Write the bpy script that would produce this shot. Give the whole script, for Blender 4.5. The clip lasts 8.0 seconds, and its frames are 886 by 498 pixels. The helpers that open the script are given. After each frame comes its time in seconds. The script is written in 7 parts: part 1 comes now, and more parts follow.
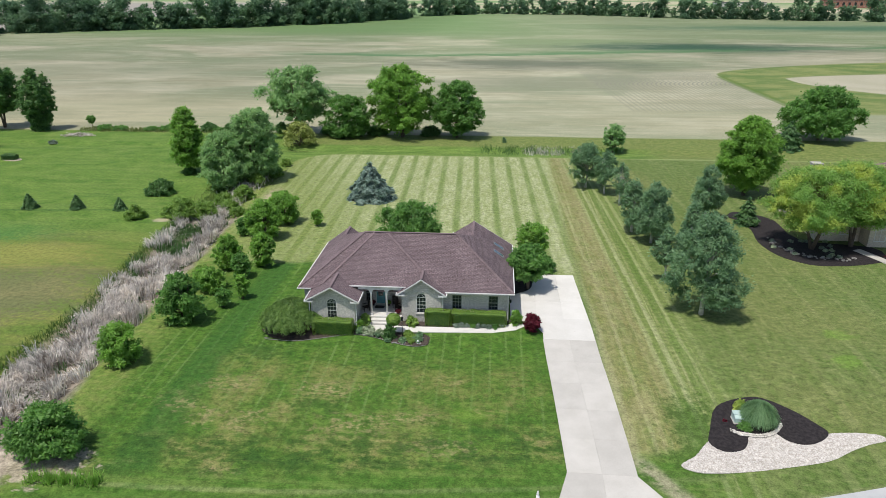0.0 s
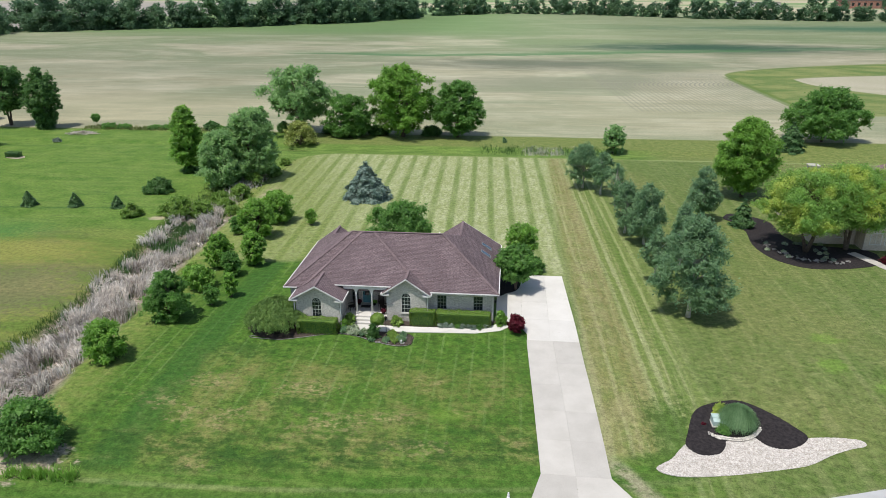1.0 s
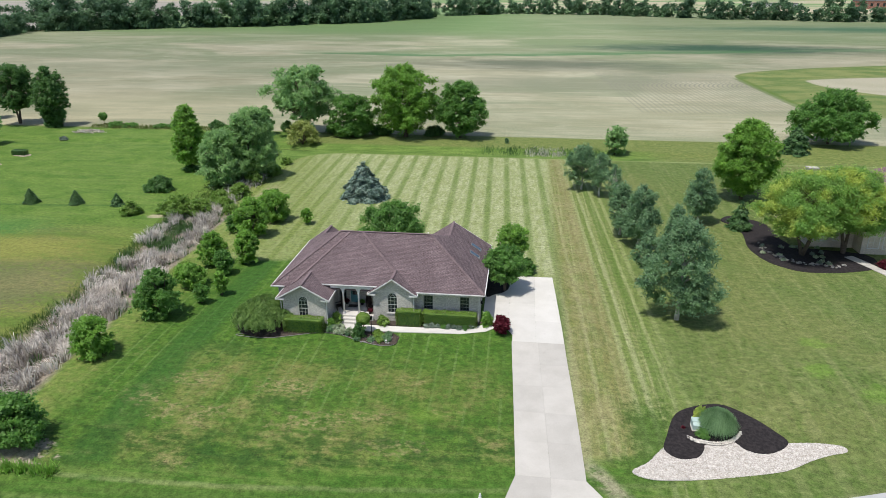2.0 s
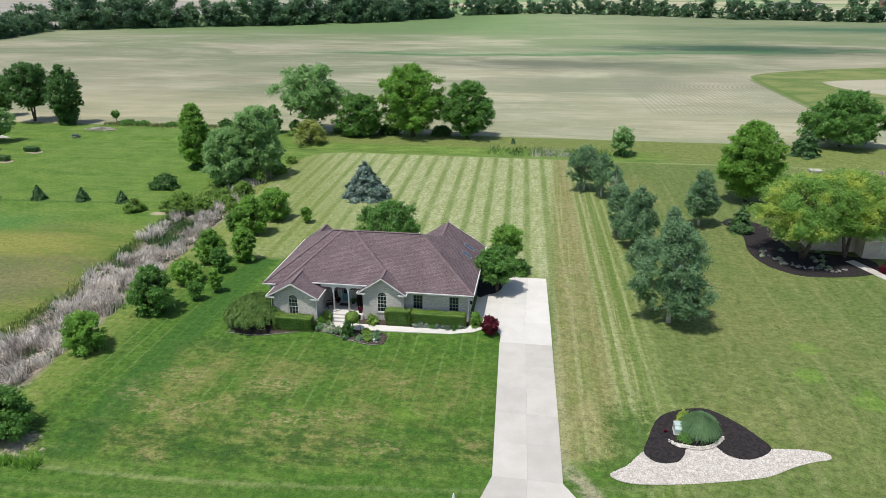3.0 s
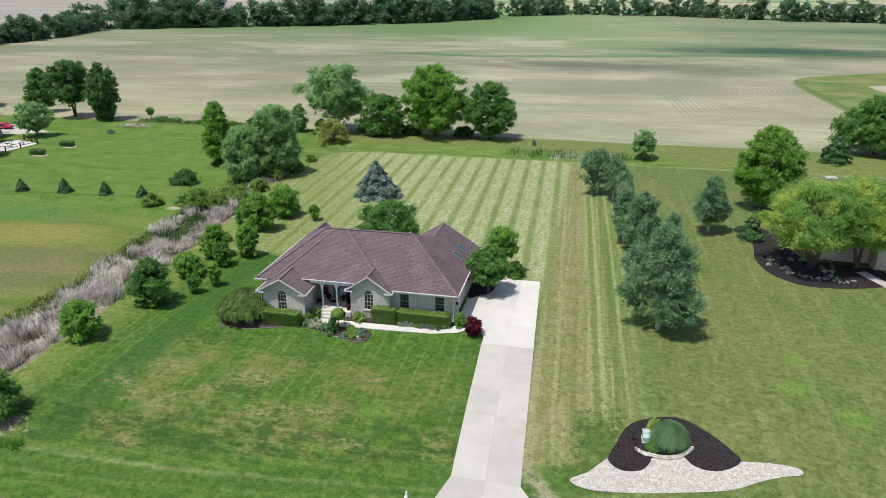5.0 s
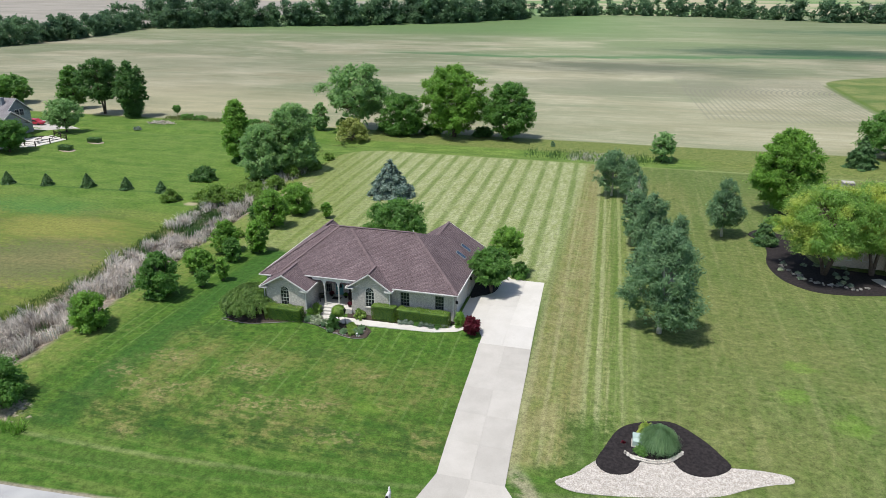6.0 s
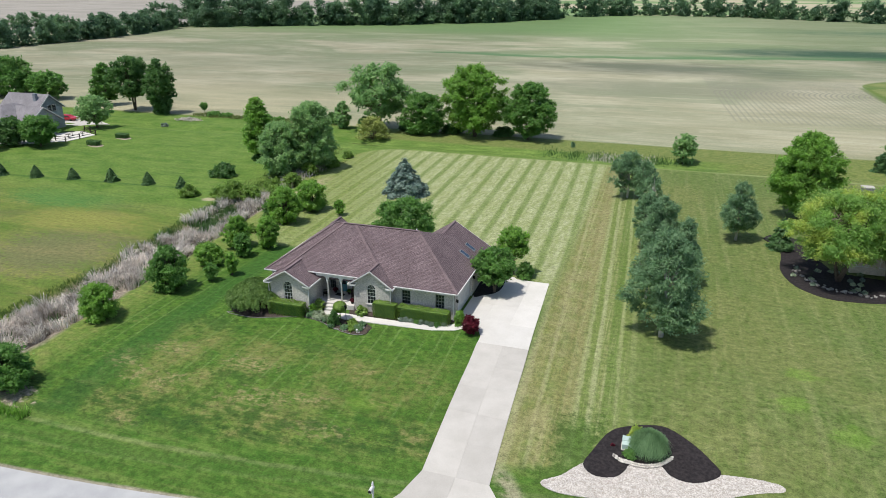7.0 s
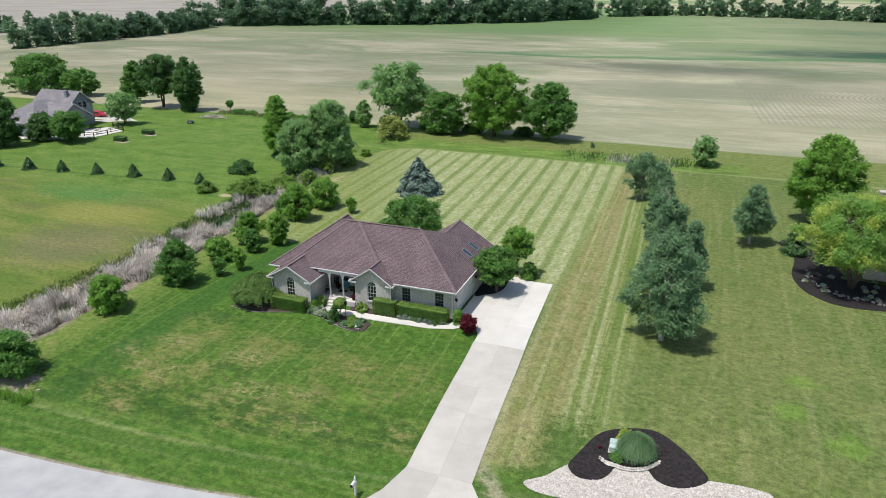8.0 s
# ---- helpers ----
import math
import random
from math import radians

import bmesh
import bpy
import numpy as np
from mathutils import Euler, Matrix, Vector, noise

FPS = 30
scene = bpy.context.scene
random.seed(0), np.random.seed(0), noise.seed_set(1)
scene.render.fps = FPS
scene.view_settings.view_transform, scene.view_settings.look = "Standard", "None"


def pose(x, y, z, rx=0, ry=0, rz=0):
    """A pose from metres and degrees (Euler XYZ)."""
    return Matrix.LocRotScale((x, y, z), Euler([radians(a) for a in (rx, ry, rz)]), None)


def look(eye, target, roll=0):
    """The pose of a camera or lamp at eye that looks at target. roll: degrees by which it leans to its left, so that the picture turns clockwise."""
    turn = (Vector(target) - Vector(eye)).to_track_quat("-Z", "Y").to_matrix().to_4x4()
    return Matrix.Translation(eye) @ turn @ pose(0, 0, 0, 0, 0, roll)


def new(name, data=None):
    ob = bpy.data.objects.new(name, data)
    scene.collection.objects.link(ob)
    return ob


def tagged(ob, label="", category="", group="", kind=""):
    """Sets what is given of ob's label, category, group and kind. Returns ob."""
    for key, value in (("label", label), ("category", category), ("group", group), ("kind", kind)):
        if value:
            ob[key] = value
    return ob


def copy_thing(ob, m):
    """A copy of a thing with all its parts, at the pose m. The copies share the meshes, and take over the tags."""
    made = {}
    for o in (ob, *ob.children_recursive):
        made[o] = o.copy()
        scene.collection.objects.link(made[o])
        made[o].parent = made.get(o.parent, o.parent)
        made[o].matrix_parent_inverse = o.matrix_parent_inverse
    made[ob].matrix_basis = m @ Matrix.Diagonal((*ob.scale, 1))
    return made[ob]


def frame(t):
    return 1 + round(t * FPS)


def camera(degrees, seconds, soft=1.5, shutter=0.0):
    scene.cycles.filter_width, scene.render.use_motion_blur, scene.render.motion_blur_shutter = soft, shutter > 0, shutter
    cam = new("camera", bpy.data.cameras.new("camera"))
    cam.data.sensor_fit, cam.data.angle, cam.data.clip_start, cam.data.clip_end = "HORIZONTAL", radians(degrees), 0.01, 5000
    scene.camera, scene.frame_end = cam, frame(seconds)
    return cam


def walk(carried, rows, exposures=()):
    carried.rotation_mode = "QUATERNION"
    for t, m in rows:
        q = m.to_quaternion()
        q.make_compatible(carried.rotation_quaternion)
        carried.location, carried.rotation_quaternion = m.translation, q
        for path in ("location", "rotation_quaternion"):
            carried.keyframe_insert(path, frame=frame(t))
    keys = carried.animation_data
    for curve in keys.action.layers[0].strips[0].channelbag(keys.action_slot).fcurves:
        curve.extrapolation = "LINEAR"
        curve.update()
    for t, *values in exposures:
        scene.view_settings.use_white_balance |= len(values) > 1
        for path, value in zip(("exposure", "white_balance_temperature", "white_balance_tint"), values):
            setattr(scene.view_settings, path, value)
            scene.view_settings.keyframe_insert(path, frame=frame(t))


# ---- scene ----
# ---------------------------------------------------------------- camera and walk
cam = camera(65.3, 8.0, soft=0.5)
METRES, EYE, TILT, LEAN, TURN = 21.5, 29.9, -90.0, 4.95, 2.6
ROWS = [
    (0.0, 0.0, 0.0, 0.0, -4.88, 69.11, -1.87),
    (0.5, 0.0543, -0.0064, 0.0015, -4.91, 69.1, -2.4),
    (1.0, 0.1127, -0.0124, 0.0036, -4.94, 69.08, -2.91),
    (1.5, 0.1694, -0.0185, 0.0056, -4.96, 69.09, -3.44),
    (3.0, 0.3485, -0.0383, 0.0163, -5.01, 69.05, -5.74),
    (3.5, 0.4088, -0.0453, 0.0204, -5.02, 69.06, -6.5),
    (4.0, 0.4728, -0.0526, 0.0246, -5.02, 69.06, -7.37),
    (4.5, 0.533, -0.0588, 0.0293, -5.02, 69.08, -8.44),
    (6.0, 0.7242, -0.0759, 0.0469, -5.06, 69.12, -12.39),
    (6.5, 0.7843, -0.08, 0.0563, -5.08, 69.12, -13.72),
    (7.0, 0.8543, -0.0858, 0.0686, -5.1, 69.11, -15.21),
    (7.5, 0.9161, -0.0904, 0.0815, -5.1, 69.1, -16.5),
    (8.0, 0.9885, -0.0963, 0.0983, -5.1, 69.09, -18.0),
]
walk(cam, [(t, pose(0, 0, EYE, TILT, LEAN, TURN) @ pose(METRES * x, METRES * y, METRES * z, 90 + pitch, roll, yaw)) for t, x, y, z, yaw, pitch, roll in ROWS])

# ---------------------------------------------------------------- sky and sun
SUN_EL, SUN_FROM = radians(68.5), Vector((-0.67, -0.742, 0)).normalized()
world = bpy.data.worlds.new("sky")
scene.world = world
world.use_nodes = True
_sky = world.node_tree.nodes.new("ShaderNodeTexSky")
_sky.sky_type, _sky.sun_disc = "NISHITA", False
_sky.sun_elevation = SUN_EL
_sky.sun_rotation = math.atan2(SUN_FROM.x, SUN_FROM.y)
_sky.dust_density = 1.5
_bg = world.node_tree.nodes["Background"]
_bg.inputs["Strength"].default_value = 0.14
world.node_tree.links.new(_sky.outputs["Color"], _bg.inputs["Color"])
sun_data = bpy.data.lights.new("sun", "SUN")
sun_data.energy, sun_data.angle, sun_data.color = 4.1, radians(0.53), (1.0, 0.962, 0.905)
sun = new("sun", sun_data)
_to_sun = SUN_FROM * math.cos(SUN_EL) + Vector((0, 0, math.sin(SUN_EL)))
sun.matrix_world = look(tuple(_to_sun * 200), (0, 0, 0))

# ---------------------------------------------------------------- material helpers
class Nodes:
    """Short names for the nodes of one material."""

    def __init__(self, name):
        self.mat = bpy.data.materials.new(name)
        self.mat.use_nodes = True
        self.nt = self.mat.node_tree
        self.bsdf = self.nt.nodes["Principled BSDF"]
        self.cached = None
        self.out = self.nt.nodes["Material Output"]

    def node(self, kind, **props):
        n = self.nt.nodes.new(kind)
        if "op" in props:
            n.operation = props["op"]
        return n

    def put(self, socket, value):
        if isinstance(value, bpy.types.NodeSocket):
            self.nt.links.new(value, socket)
        elif isinstance(value, (tuple, list)) and len(value) == 3 and socket.type == "RGBA":
            socket.default_value = (*value, 1.0)
        else:
            socket.default_value = value

    def math(self, op, a, b=0.0):
        n = self.node("ShaderNodeMath", op=op)
        self.put(n.inputs[0], a)
        self.put(n.inputs[1], b)
        return n.outputs[0]

    def add(self, a, b):
        return self.math("ADD", a, b)

    def sub(self, a, b):
        return self.math("SUBTRACT", a, b)

    def mul(self, a, *more):
        for b in more:
            a = self.math("MULTIPLY", a, b)
        return a

    def both(self, a, b):
        return self.math("MINIMUM", a, b)

    def ramp(self, v, lo, hi, a=0.0, b=1.0):
        n = self.node("ShaderNodeMapRange")
        n.interpolation_type = "SMOOTHSTEP"
        for s, val in zip(("Value", "From Min", "From Max", "To Min", "To Max"), (v, lo, hi, a, b)):
            self.put(n.inputs[s], val)
        return n.outputs["Result"]

    def xyz(self):
        if self.cached is None:
            g = self.node("ShaderNodeNewGeometry")
            s = self.node("ShaderNodeSeparateXYZ")
            self.put(s.inputs[0], g.outputs["Position"])
            self.cached = (g.outputs["Position"], s.outputs[0], s.outputs[1], s.outputs[2])
        return self.cached

    def stretch(self, vec, sx, sy, sz=1.0):
        n = self.node("ShaderNodeVectorMath", op="MULTIPLY")
        self.put(n.inputs[0], vec)
        self.put(n.inputs[1], Vector((sx, sy, sz)))
        return n.outputs[0]

    def noise(self, vec, scale, detail=4.0, rough=0.55, warp=0.0):
        n = self.node("ShaderNodeTexNoise")
        self.put(n.inputs["Vector"], vec)
        for k, v in (("Scale", scale), ("Detail", detail), ("Roughness", rough), ("Distortion", warp)):
            self.put(n.inputs[k], v)
        return n.outputs["Fac"]

    def mix(self, f, a, b):
        n = self.node("ShaderNodeMix")
        n.data_type = "RGBA"
        self.put(n.inputs[0], f)
        self.put(n.inputs[6], a)
        self.put(n.inputs[7], b)
        return n.outputs[2]

    def scale_colour(self, c, f):
        n = self.node("ShaderNodeVectorMath", op="SCALE")
        self.put(n.inputs[0], c)
        self.put(n.inputs["Scale"], f)
        return n.outputs[0]

    def bump(self, h, strength=0.4, dist=0.02):
        n = self.node("ShaderNodeBump")
        self.put(n.inputs["Height"], h)
        self.put(n.inputs["Strength"], strength)
        self.put(n.inputs["Distance"], dist)
        self.put(self.bsdf.inputs["Normal"], n.outputs[0])

    def finish(self, colour, rough=0.8, metal=0.0, spec=0.3):
        self.put(self.bsdf.inputs["Base Color"], colour)
        self.put(self.bsdf.inputs["Roughness"], rough)
        self.put(self.bsdf.inputs["Metallic"], metal)
        self.put(self.bsdf.inputs["Specular IOR Level"], spec)
        return self.mat


def plain(name, a, b, scale=3.0, rough=0.7, metal=0.0, spec=0.3, bump=0.0, fine=40.0, per_object=0.0):
    """Two-scale mottled surface between the colours a and b."""
    m = Nodes(name)
    p = m.xyz()[0]
    big, small = m.noise(p, scale), m.noise(p, fine, 3.0)
    f = m.ramp(m.add(m.mul(big, 0.65), m.mul(small, 0.35)), 0.32, 0.68)
    c = m.mix(f, a, b)
    if per_object:
        info = m.node("ShaderNodeObjectInfo")
        c = m.scale_colour(c, m.ramp(info.outputs["Random"], 0, 1, 1 - per_object, 1 + per_object))
    if bump:
        m.bump(small, bump, 0.01)
    return m.finish(c, rough, metal, spec)


def leafy(name, dark, light, tip=None, glow=0.48, gloss=0.5, patch_scale=0.9, vary=0.36):
    """Leaves: each one its own tone, with light passing through."""
    m = Nodes(name)
    geo = m.node("ShaderNodeNewGeometry")
    p = m.xyz()[0]
    patch = m.noise(p, patch_scale, 3.0)
    f = m.add(m.mul(geo.outputs["Random Per Island"], vary), m.mul(m.ramp(patch, 0.3, 0.7), 1.0 - vary))
    c = m.mix(f, dark, light)
    if tip:
        c = m.mix(m.ramp(m.noise(p, 0.34, 3.0), 0.48, 0.64), c, tip)
    m.finish(c, gloss, 0.0, 0.35)
    tr = m.node("ShaderNodeBsdfTranslucent")
    m.put(tr.inputs["Color"], m.scale_colour(c, 1.4))
    sh = m.node("ShaderNodeMixShader")
    m.put(sh.inputs[0], glow)
    m.put(sh.inputs[1], m.bsdf.outputs[0])
    m.put(sh.inputs[2], tr.outputs[0])
    m.put(m.out.inputs["Surface"], sh.outputs[0])
    return m.mat


# ---------------------------------------------------------------- materials
# plan spots of the front lawn: x, y and half sizes
TAN_SPOTS = ((-21.1, 42.0, 1.1, 0.9), (-18.5, 41.4, 1.1, 0.9), (-23.4, 43.6, 1.4, 0.6), (-20.7, 46.7, 2.0, 0.9), (-17.9, 36.6, 1.5, 0.8), (-17.3, 42.6, 1.2, 0.6), (-9.9, 42.2, 2.6, 1.0), (-5.9, 43.3, 1.6, 0.7), (-3.3, 40.2, 2.4, 0.9), (-13.0, 46.5, 2.6, 0.9))
DARK_SPOTS = ((-24.1, 39.2, 1.7, 0.8), (-13.1, 44.4, 2.0, 1.1), (-13.1, 37.6, 5.0, 0.8), (-21.0, 36.1, 2.6, 0.9), (-6.0, 38.5, 4.0, 0.7), (-8.6, 50.5, 3.0, 0.9), (-13.4, 35.2, 3.0, 0.7), (0.5, 39.0, 3.0, 0.9), (-20.0, 52.0, 3.2, 1.6))
LIME_SPOTS = ((-5.1, 37.4, 1.6, 0.8), (-9.5, 35.3, 1.4, 0.6), (-22.2, 35.9, 1.2, 0.6), (-1.5, 44.0, 1.5, 0.8))
# passes of the mower beside the drive: centre, half width, strength, tone
PASSES = ((8.1, 0.40, 0.55, (0.300, 0.290, 0.160)), (9.0, 0.45, 0.55, (0.125, 0.158, 0.040)), (9.75, 0.10, 0.6, (0.290, 0.300, 0.150)), (11.2, 0.16, 0.6, (0.135, 0.140, 0.046)), (11.9, 0.36, 0.5, (0.225, 0.212, 0.100)),
          (12.6, 0.14, 0.5, (0.290, 0.305, 0.150)), (13.1, 0.22, 0.55, (0.110, 0.158, 0.034)), (13.6, 0.14, 0.55, (0.300, 0.318, 0.160)), (14.9, 0.36, 0.6, (0.080, 0.138, 0.024)), (15.5, 0.12, 0.5, (0.255, 0.290, 0.125)),
          (16.0, 0.24, 0.5, (0.100, 0.152, 0.030)), (16.6, 0.16, 0.5, (0.240, 0.275, 0.115)), (17.3, 0.30, 0.45, (0.098, 0.150, 0.032)))
WEEDS = ((31.6, 58.8), (30.2, 54.1), (33.9, 51.1))


def ground_material():
    m = Nodes("ground_cover")
    p, x, y, z = m.xyz()
    band = lambda v, a, b, s: m.mul(m.ramp(v, a - s, a + s), m.ramp(v, b - s, b + s, 1.0, 0.0))
    n_big = m.noise(p, 0.05, 3.0)
    n_mid = m.noise(p, 0.28, 4.0, 0.62)
    n_clump = m.noise(m.stretch(p, 1.0, 1.6), 0.85, 4.0, 0.65)
    n_small = m.noise(p, 2.2, 4.0, 0.68)
    n_fine = m.noise(p, 9.0, 3.0, 0.7)
    wob = m.mul(m.sub(n_mid, 0.5), 3.0)
    xw, yw = m.add(x, wob), m.add(y, wob)
    # mowing stripes run away from the road
    sway = m.mul(m.sub(m.noise(m.stretch(p, 0.6, 0.03), 0.5, 2.0), 0.5), 1.3)

    # the mower's passes lean slightly to the west as they run back
    xs = m.add(m.add(x, m.mul(m.sub(y, 100.0), 0.035)), m.mul(sway, 0.16))

    def passes(v, period, centre):
        return m.math("COSINE", m.mul(m.sub(v, centre), 2 * math.pi / period))

    def spot(cx, cy, rx, ry, wild=1.6):
        a, b = m.mul(m.sub(x, cx), 1.0 / rx), m.mul(m.sub(y, cy), 1.0 / ry)
        d = m.math("SQRT", m.add(m.mul(a, a), m.mul(b, b)))
        return m.ramp(m.add(d, m.mul(m.sub(m.add(m.mul(n_clump, 0.5), m.mul(n_small, 0.5)), 0.5), 2 * wild)), 1.15, 0.45)

    broken = m.ramp(m.noise(m.stretch(p, 1.0, 0.25), 0.9, 3.0), 0.30, 0.6)
    lines = m.ramp(m.noise(m.stretch(p, 2.6, 0.03), 1.0, 3.0), 0.50, 0.64)
    pale_lines = m.ramp(m.noise(m.stretch(p, 3.4, 0.03, 1.0), 0.8, 2.0), 0.56, 0.66)
    verge_d = m.sub(y, m.add(m.add(32.95, m.mul(x, 0.17)), m.mul(m.mul(x, x), 0.0026)))
    # front lawn
    front = m.mix(m.ramp(n_clump, 0.3, 0.7), (0.042, 0.108, 0.013), (0.084, 0.152, 0.024))
    dry = m.mul(m.ramp(n_big, 0.38, 0.56), m.ramp(n_mid, 0.36, 0.62), m.ramp(x, -27.0, -20.0), m.ramp(y, 53.5, 49.0), m.ramp(x, 4.0, -3.0, 0.0, 1.0))
    front = m.mix(m.mul(dry, m.ramp(n_clump, 0.34, 0.60, 0.25, 0.72)), front, (0.175, 0.180, 0.054))
    front = m.mix(m.mul(m.ramp(passes(xs, 2.72, 0.0), -0.3, 0.3), 0.20), front, (0.040, 0.094, 0.015))
    front = m.mix(m.mul(m.ramp(passes(m.add(x, m.mul(sway, 0.12)), 1.36, -15.02), 0.80, 0.98), m.ramp(m.noise(m.stretch(p, 1.4, 0.16), 0.8, 3.0), 0.36, 0.60, 0.1, 1.0), m.ramp(y, 38.0, 47.0, 0.35, 1.0), 0.46), front, (0.150, 0.228, 0.068))
    bare = m.mul(m.ramp(n_mid, 0.50, 0.66), m.ramp(n_clump, 0.46, 0.66), m.ramp(y, 53.0, 47.0))
    front = m.mix(m.mul(bare, 0.62), front, (0.270, 0.225, 0.110))
    dark_tufts = m.mul(m.ramp(n_clump, 0.46, 0.26), m.ramp(verge_d, 14.0, 7.0, 0.45, 0.9))
    front = m.mix(dark_tufts, front, (0.034, 0.082, 0.012))
    front = m.mix(m.mul(m.ramp(m.noise(m.stretch(p, 1.0, 1.5), 1.9, 4.0, 0.7), 0.48, 0.34), 0.68), front, (0.034, 0.076, 0.013))
    front = m.mix(m.mul(band(m.add(x, m.mul(wob, 0.2)), -25.6, -22.6, 0.6), 0.62), front, (0.030, 0.092, 0.016))
    flecks = m.ramp(m.noise(m.stretch(p, 1.0, 1.5), 1.7, 5.0, 0.75), 0.44, 0.62)
    front = m.mix(m.mul(m.ramp(n_mid, 0.34, 0.60), m.ramp(x, -25.0, -19.0), m.ramp(y, 54.0, 48.0), m.ramp(flecks, 0.0, 1.0, 0.15, 0.52)), front, (0.160, 0.158, 0.050))
    for cx, cy, rx, ry in TAN_SPOTS:
        front = m.mix(m.mul(spot(cx, cy, rx * 1.2, ry * 1.4, 2.4), flecks, 0.62), front, (0.300, 0.255, 0.125))
    for cx, cy, rx, ry in DARK_SPOTS:
        front = m.mix(m.mul(spot(cx, cy, rx, ry, 2.2), 0.5), front, (0.034, 0.082, 0.015))
    for cx, cy, rx, ry in LIME_SPOTS:
        front = m.mix(m.mul(spot(cx, cy, rx, ry), 0.45), front, (0.110, 0.220, 0.024))
    cross = m.noise(m.stretch(p, 0.10, 1.5), 1.0, 4.0, 0.65)
    front = m.mix(m.mul(m.ramp(cross, 0.46, 0.64), m.ramp(verge_d, 15.0, 6.0), 0.55), front, (0.036, 0.086, 0.012))
    # darker sward behind the verge, patchy
    front = m.mix(m.mul(band(verge_d, 5.4, 9.6, 1.2), m.ramp(n_clump, 0.56, 0.40), 0.62), front, (0.030, 0.072, 0.014))
    front = m.mix(m.mul(m.ramp(cross, 0.46, 0.32), m.ramp(verge_d, 15.0, 6.0), 0.4), front, (0.145, 0.175, 0.048))
    # striped rear lawn
    n_comb = m.noise(m.stretch(p, 1.0, 0.22), 1.5, 4.0, 0.66)
    n_clip = m.noise(m.stretch(p, 1.2, 2.2), 1.1, 4.0, 0.7)
    dark_pass = m.ramp(m.add(passes(xs, 2.78, 0.0), m.mul(m.sub(n_comb, 0.5), 1.6)), 0.15, 0.95)
    back = m.mix(m.ramp(n_comb, 0.3, 0.7), (0.215, 0.252, 0.098), (0.330, 0.352, 0.192))
    back = m.mix(m.mul(m.ramp(n_clip, 0.52, 0.70), 0.6), back, (0.430, 0.425, 0.285))
    back = m.mix(m.mul(m.ramp(n_mid, 0.40, 0.68), 0.40), back, (0.195, 0.228, 0.076))
    back = m.mix(m.mul(m.ramp(n_clip, 0.46, 0.30), 0.45), back, (0.135, 0.185, 0.050))
    back = m.mix(m.mul(dark_pass, m.ramp(m.noise(m.stretch(p, 0.8, 0.2), 0.5, 3.0), 0.25, 0.6, 0.35, 0.85)), back, (0.120, 0.172, 0.044))
    olive = m.mix(m.ramp(n_clump, 0.3, 0.7), (0.115, 0.170, 0.036), (0.185, 0.215, 0.064))
    olive = m.mix(m.mul(m.ramp(passes(xs, 1.39, 0.7), 0.1, 0.9), broken, 0.45), olive, (0.225, 0.262, 0.098))
    back = m.mix(m.mul(m.ramp(m.add(x, m.mul(m.sub(y, 95.0), 0.35)), -14.0, -28.0), 0.7), back, olive)
    # strip beside the drive
    side = m.mix(m.ramp(n_clump, 0.3, 0.7), (0.140, 0.182, 0.052), (0.205, 0.226, 0.088))
    side = m.mix(m.mul(lines, 0.5), side, (0.090, 0.142, 0.028))
    side = m.mix(m.mul(pale_lines, m.ramp(n_mid, 0.3, 0.6, 0.3, 0.7)), side, (0.285, 0.298, 0.140))
    side = m.mix(m.mul(m.ramp(passes(xs, 0.62, 0.2), 0.3, 0.95), broken, 0.30), side, (0.100, 0.145, 0.032))
    for centre, half, f, tone in PASSES:
        side = m.mix(m.mul(m.ramp(m.math("ABSOLUTE", m.add(m.sub(xs, centre), m.mul(m.sub(n_comb, 0.5), 0.5))), half + 0.22, half - 0.06), m.ramp(n_comb, 0.30, 0.62, 0.65, 1.15), f), side, tone)
    side = m.mix(m.mul(m.ramp(n_clip, 0.54, 0.72), 0.3), side, (0.310, 0.290, 0.165))
    side = m.mix(m.mul(m.ramp(n_clip, 0.42, 0.28), 0.25), side, (0.085, 0.135, 0.028))
    side = m.mix(m.mul(band(xs, 8.3, 12.4, 0.5), m.ramp(n_comb, 0.34, 0.64, 0.05, 0.42)), side, (0.200, 0.180, 0.068))
    side = m.mix(m.mul(band(x, 9.8, 12.6, 0.4), m.ramp(n_mid, 0.36, 0.62), 0.5), side, (0.255, 0.232, 0.115))
    right = m.mix(m.ramp(n_clump, 0.28, 0.72), (0.074, 0.120, 0.028), (0.142, 0.176, 0.058))
    right = m.mix(m.mul(m.ramp(passes(xs, 1.6, 0.4), -0.8, 0.8), 0.30), right, (0.090, 0.142, 0.030))
    right = m.mix(m.mul(m.ramp(m.noise(m.stretch(p, 1.6, 0.05, 1.0), 0.7, 3.0), 0.50, 0.64), 0.35), right, (0.205, 0.225, 0.092))
    right = m.mix(m.mul(m.ramp(n_big, 0.45, 0.62), 0.40), right, (0.190, 0.190, 0.070))
    right = m.mix(m.mul(m.ramp(n_mid, 0.66, 0.76), 0.5), right, (0.125, 0.230, 0.030))
    right = m.mix(m.mul(m.ramp(m.noise(m.stretch(p, 1.5, 0.5), 0.7, 4.0, 0.65), 0.5, 0.36), 0.5), right, (0.078, 0.122, 0.026))
    right = m.mix(m.mul(m.ramp(m.noise(m.stretch(p, 0.7, 1.8), 1.3, 4.0, 0.7), 0.52, 0.68), 0.42), right, (0.205, 0.225, 0.092))
    right = m.mix(m.mul(m.ramp(m.noise(m.stretch(p, 0.8, 1.6), 0.9, 4.0, 0.7), 0.48, 0.34), 0.45), right, (0.070, 0.115, 0.026))
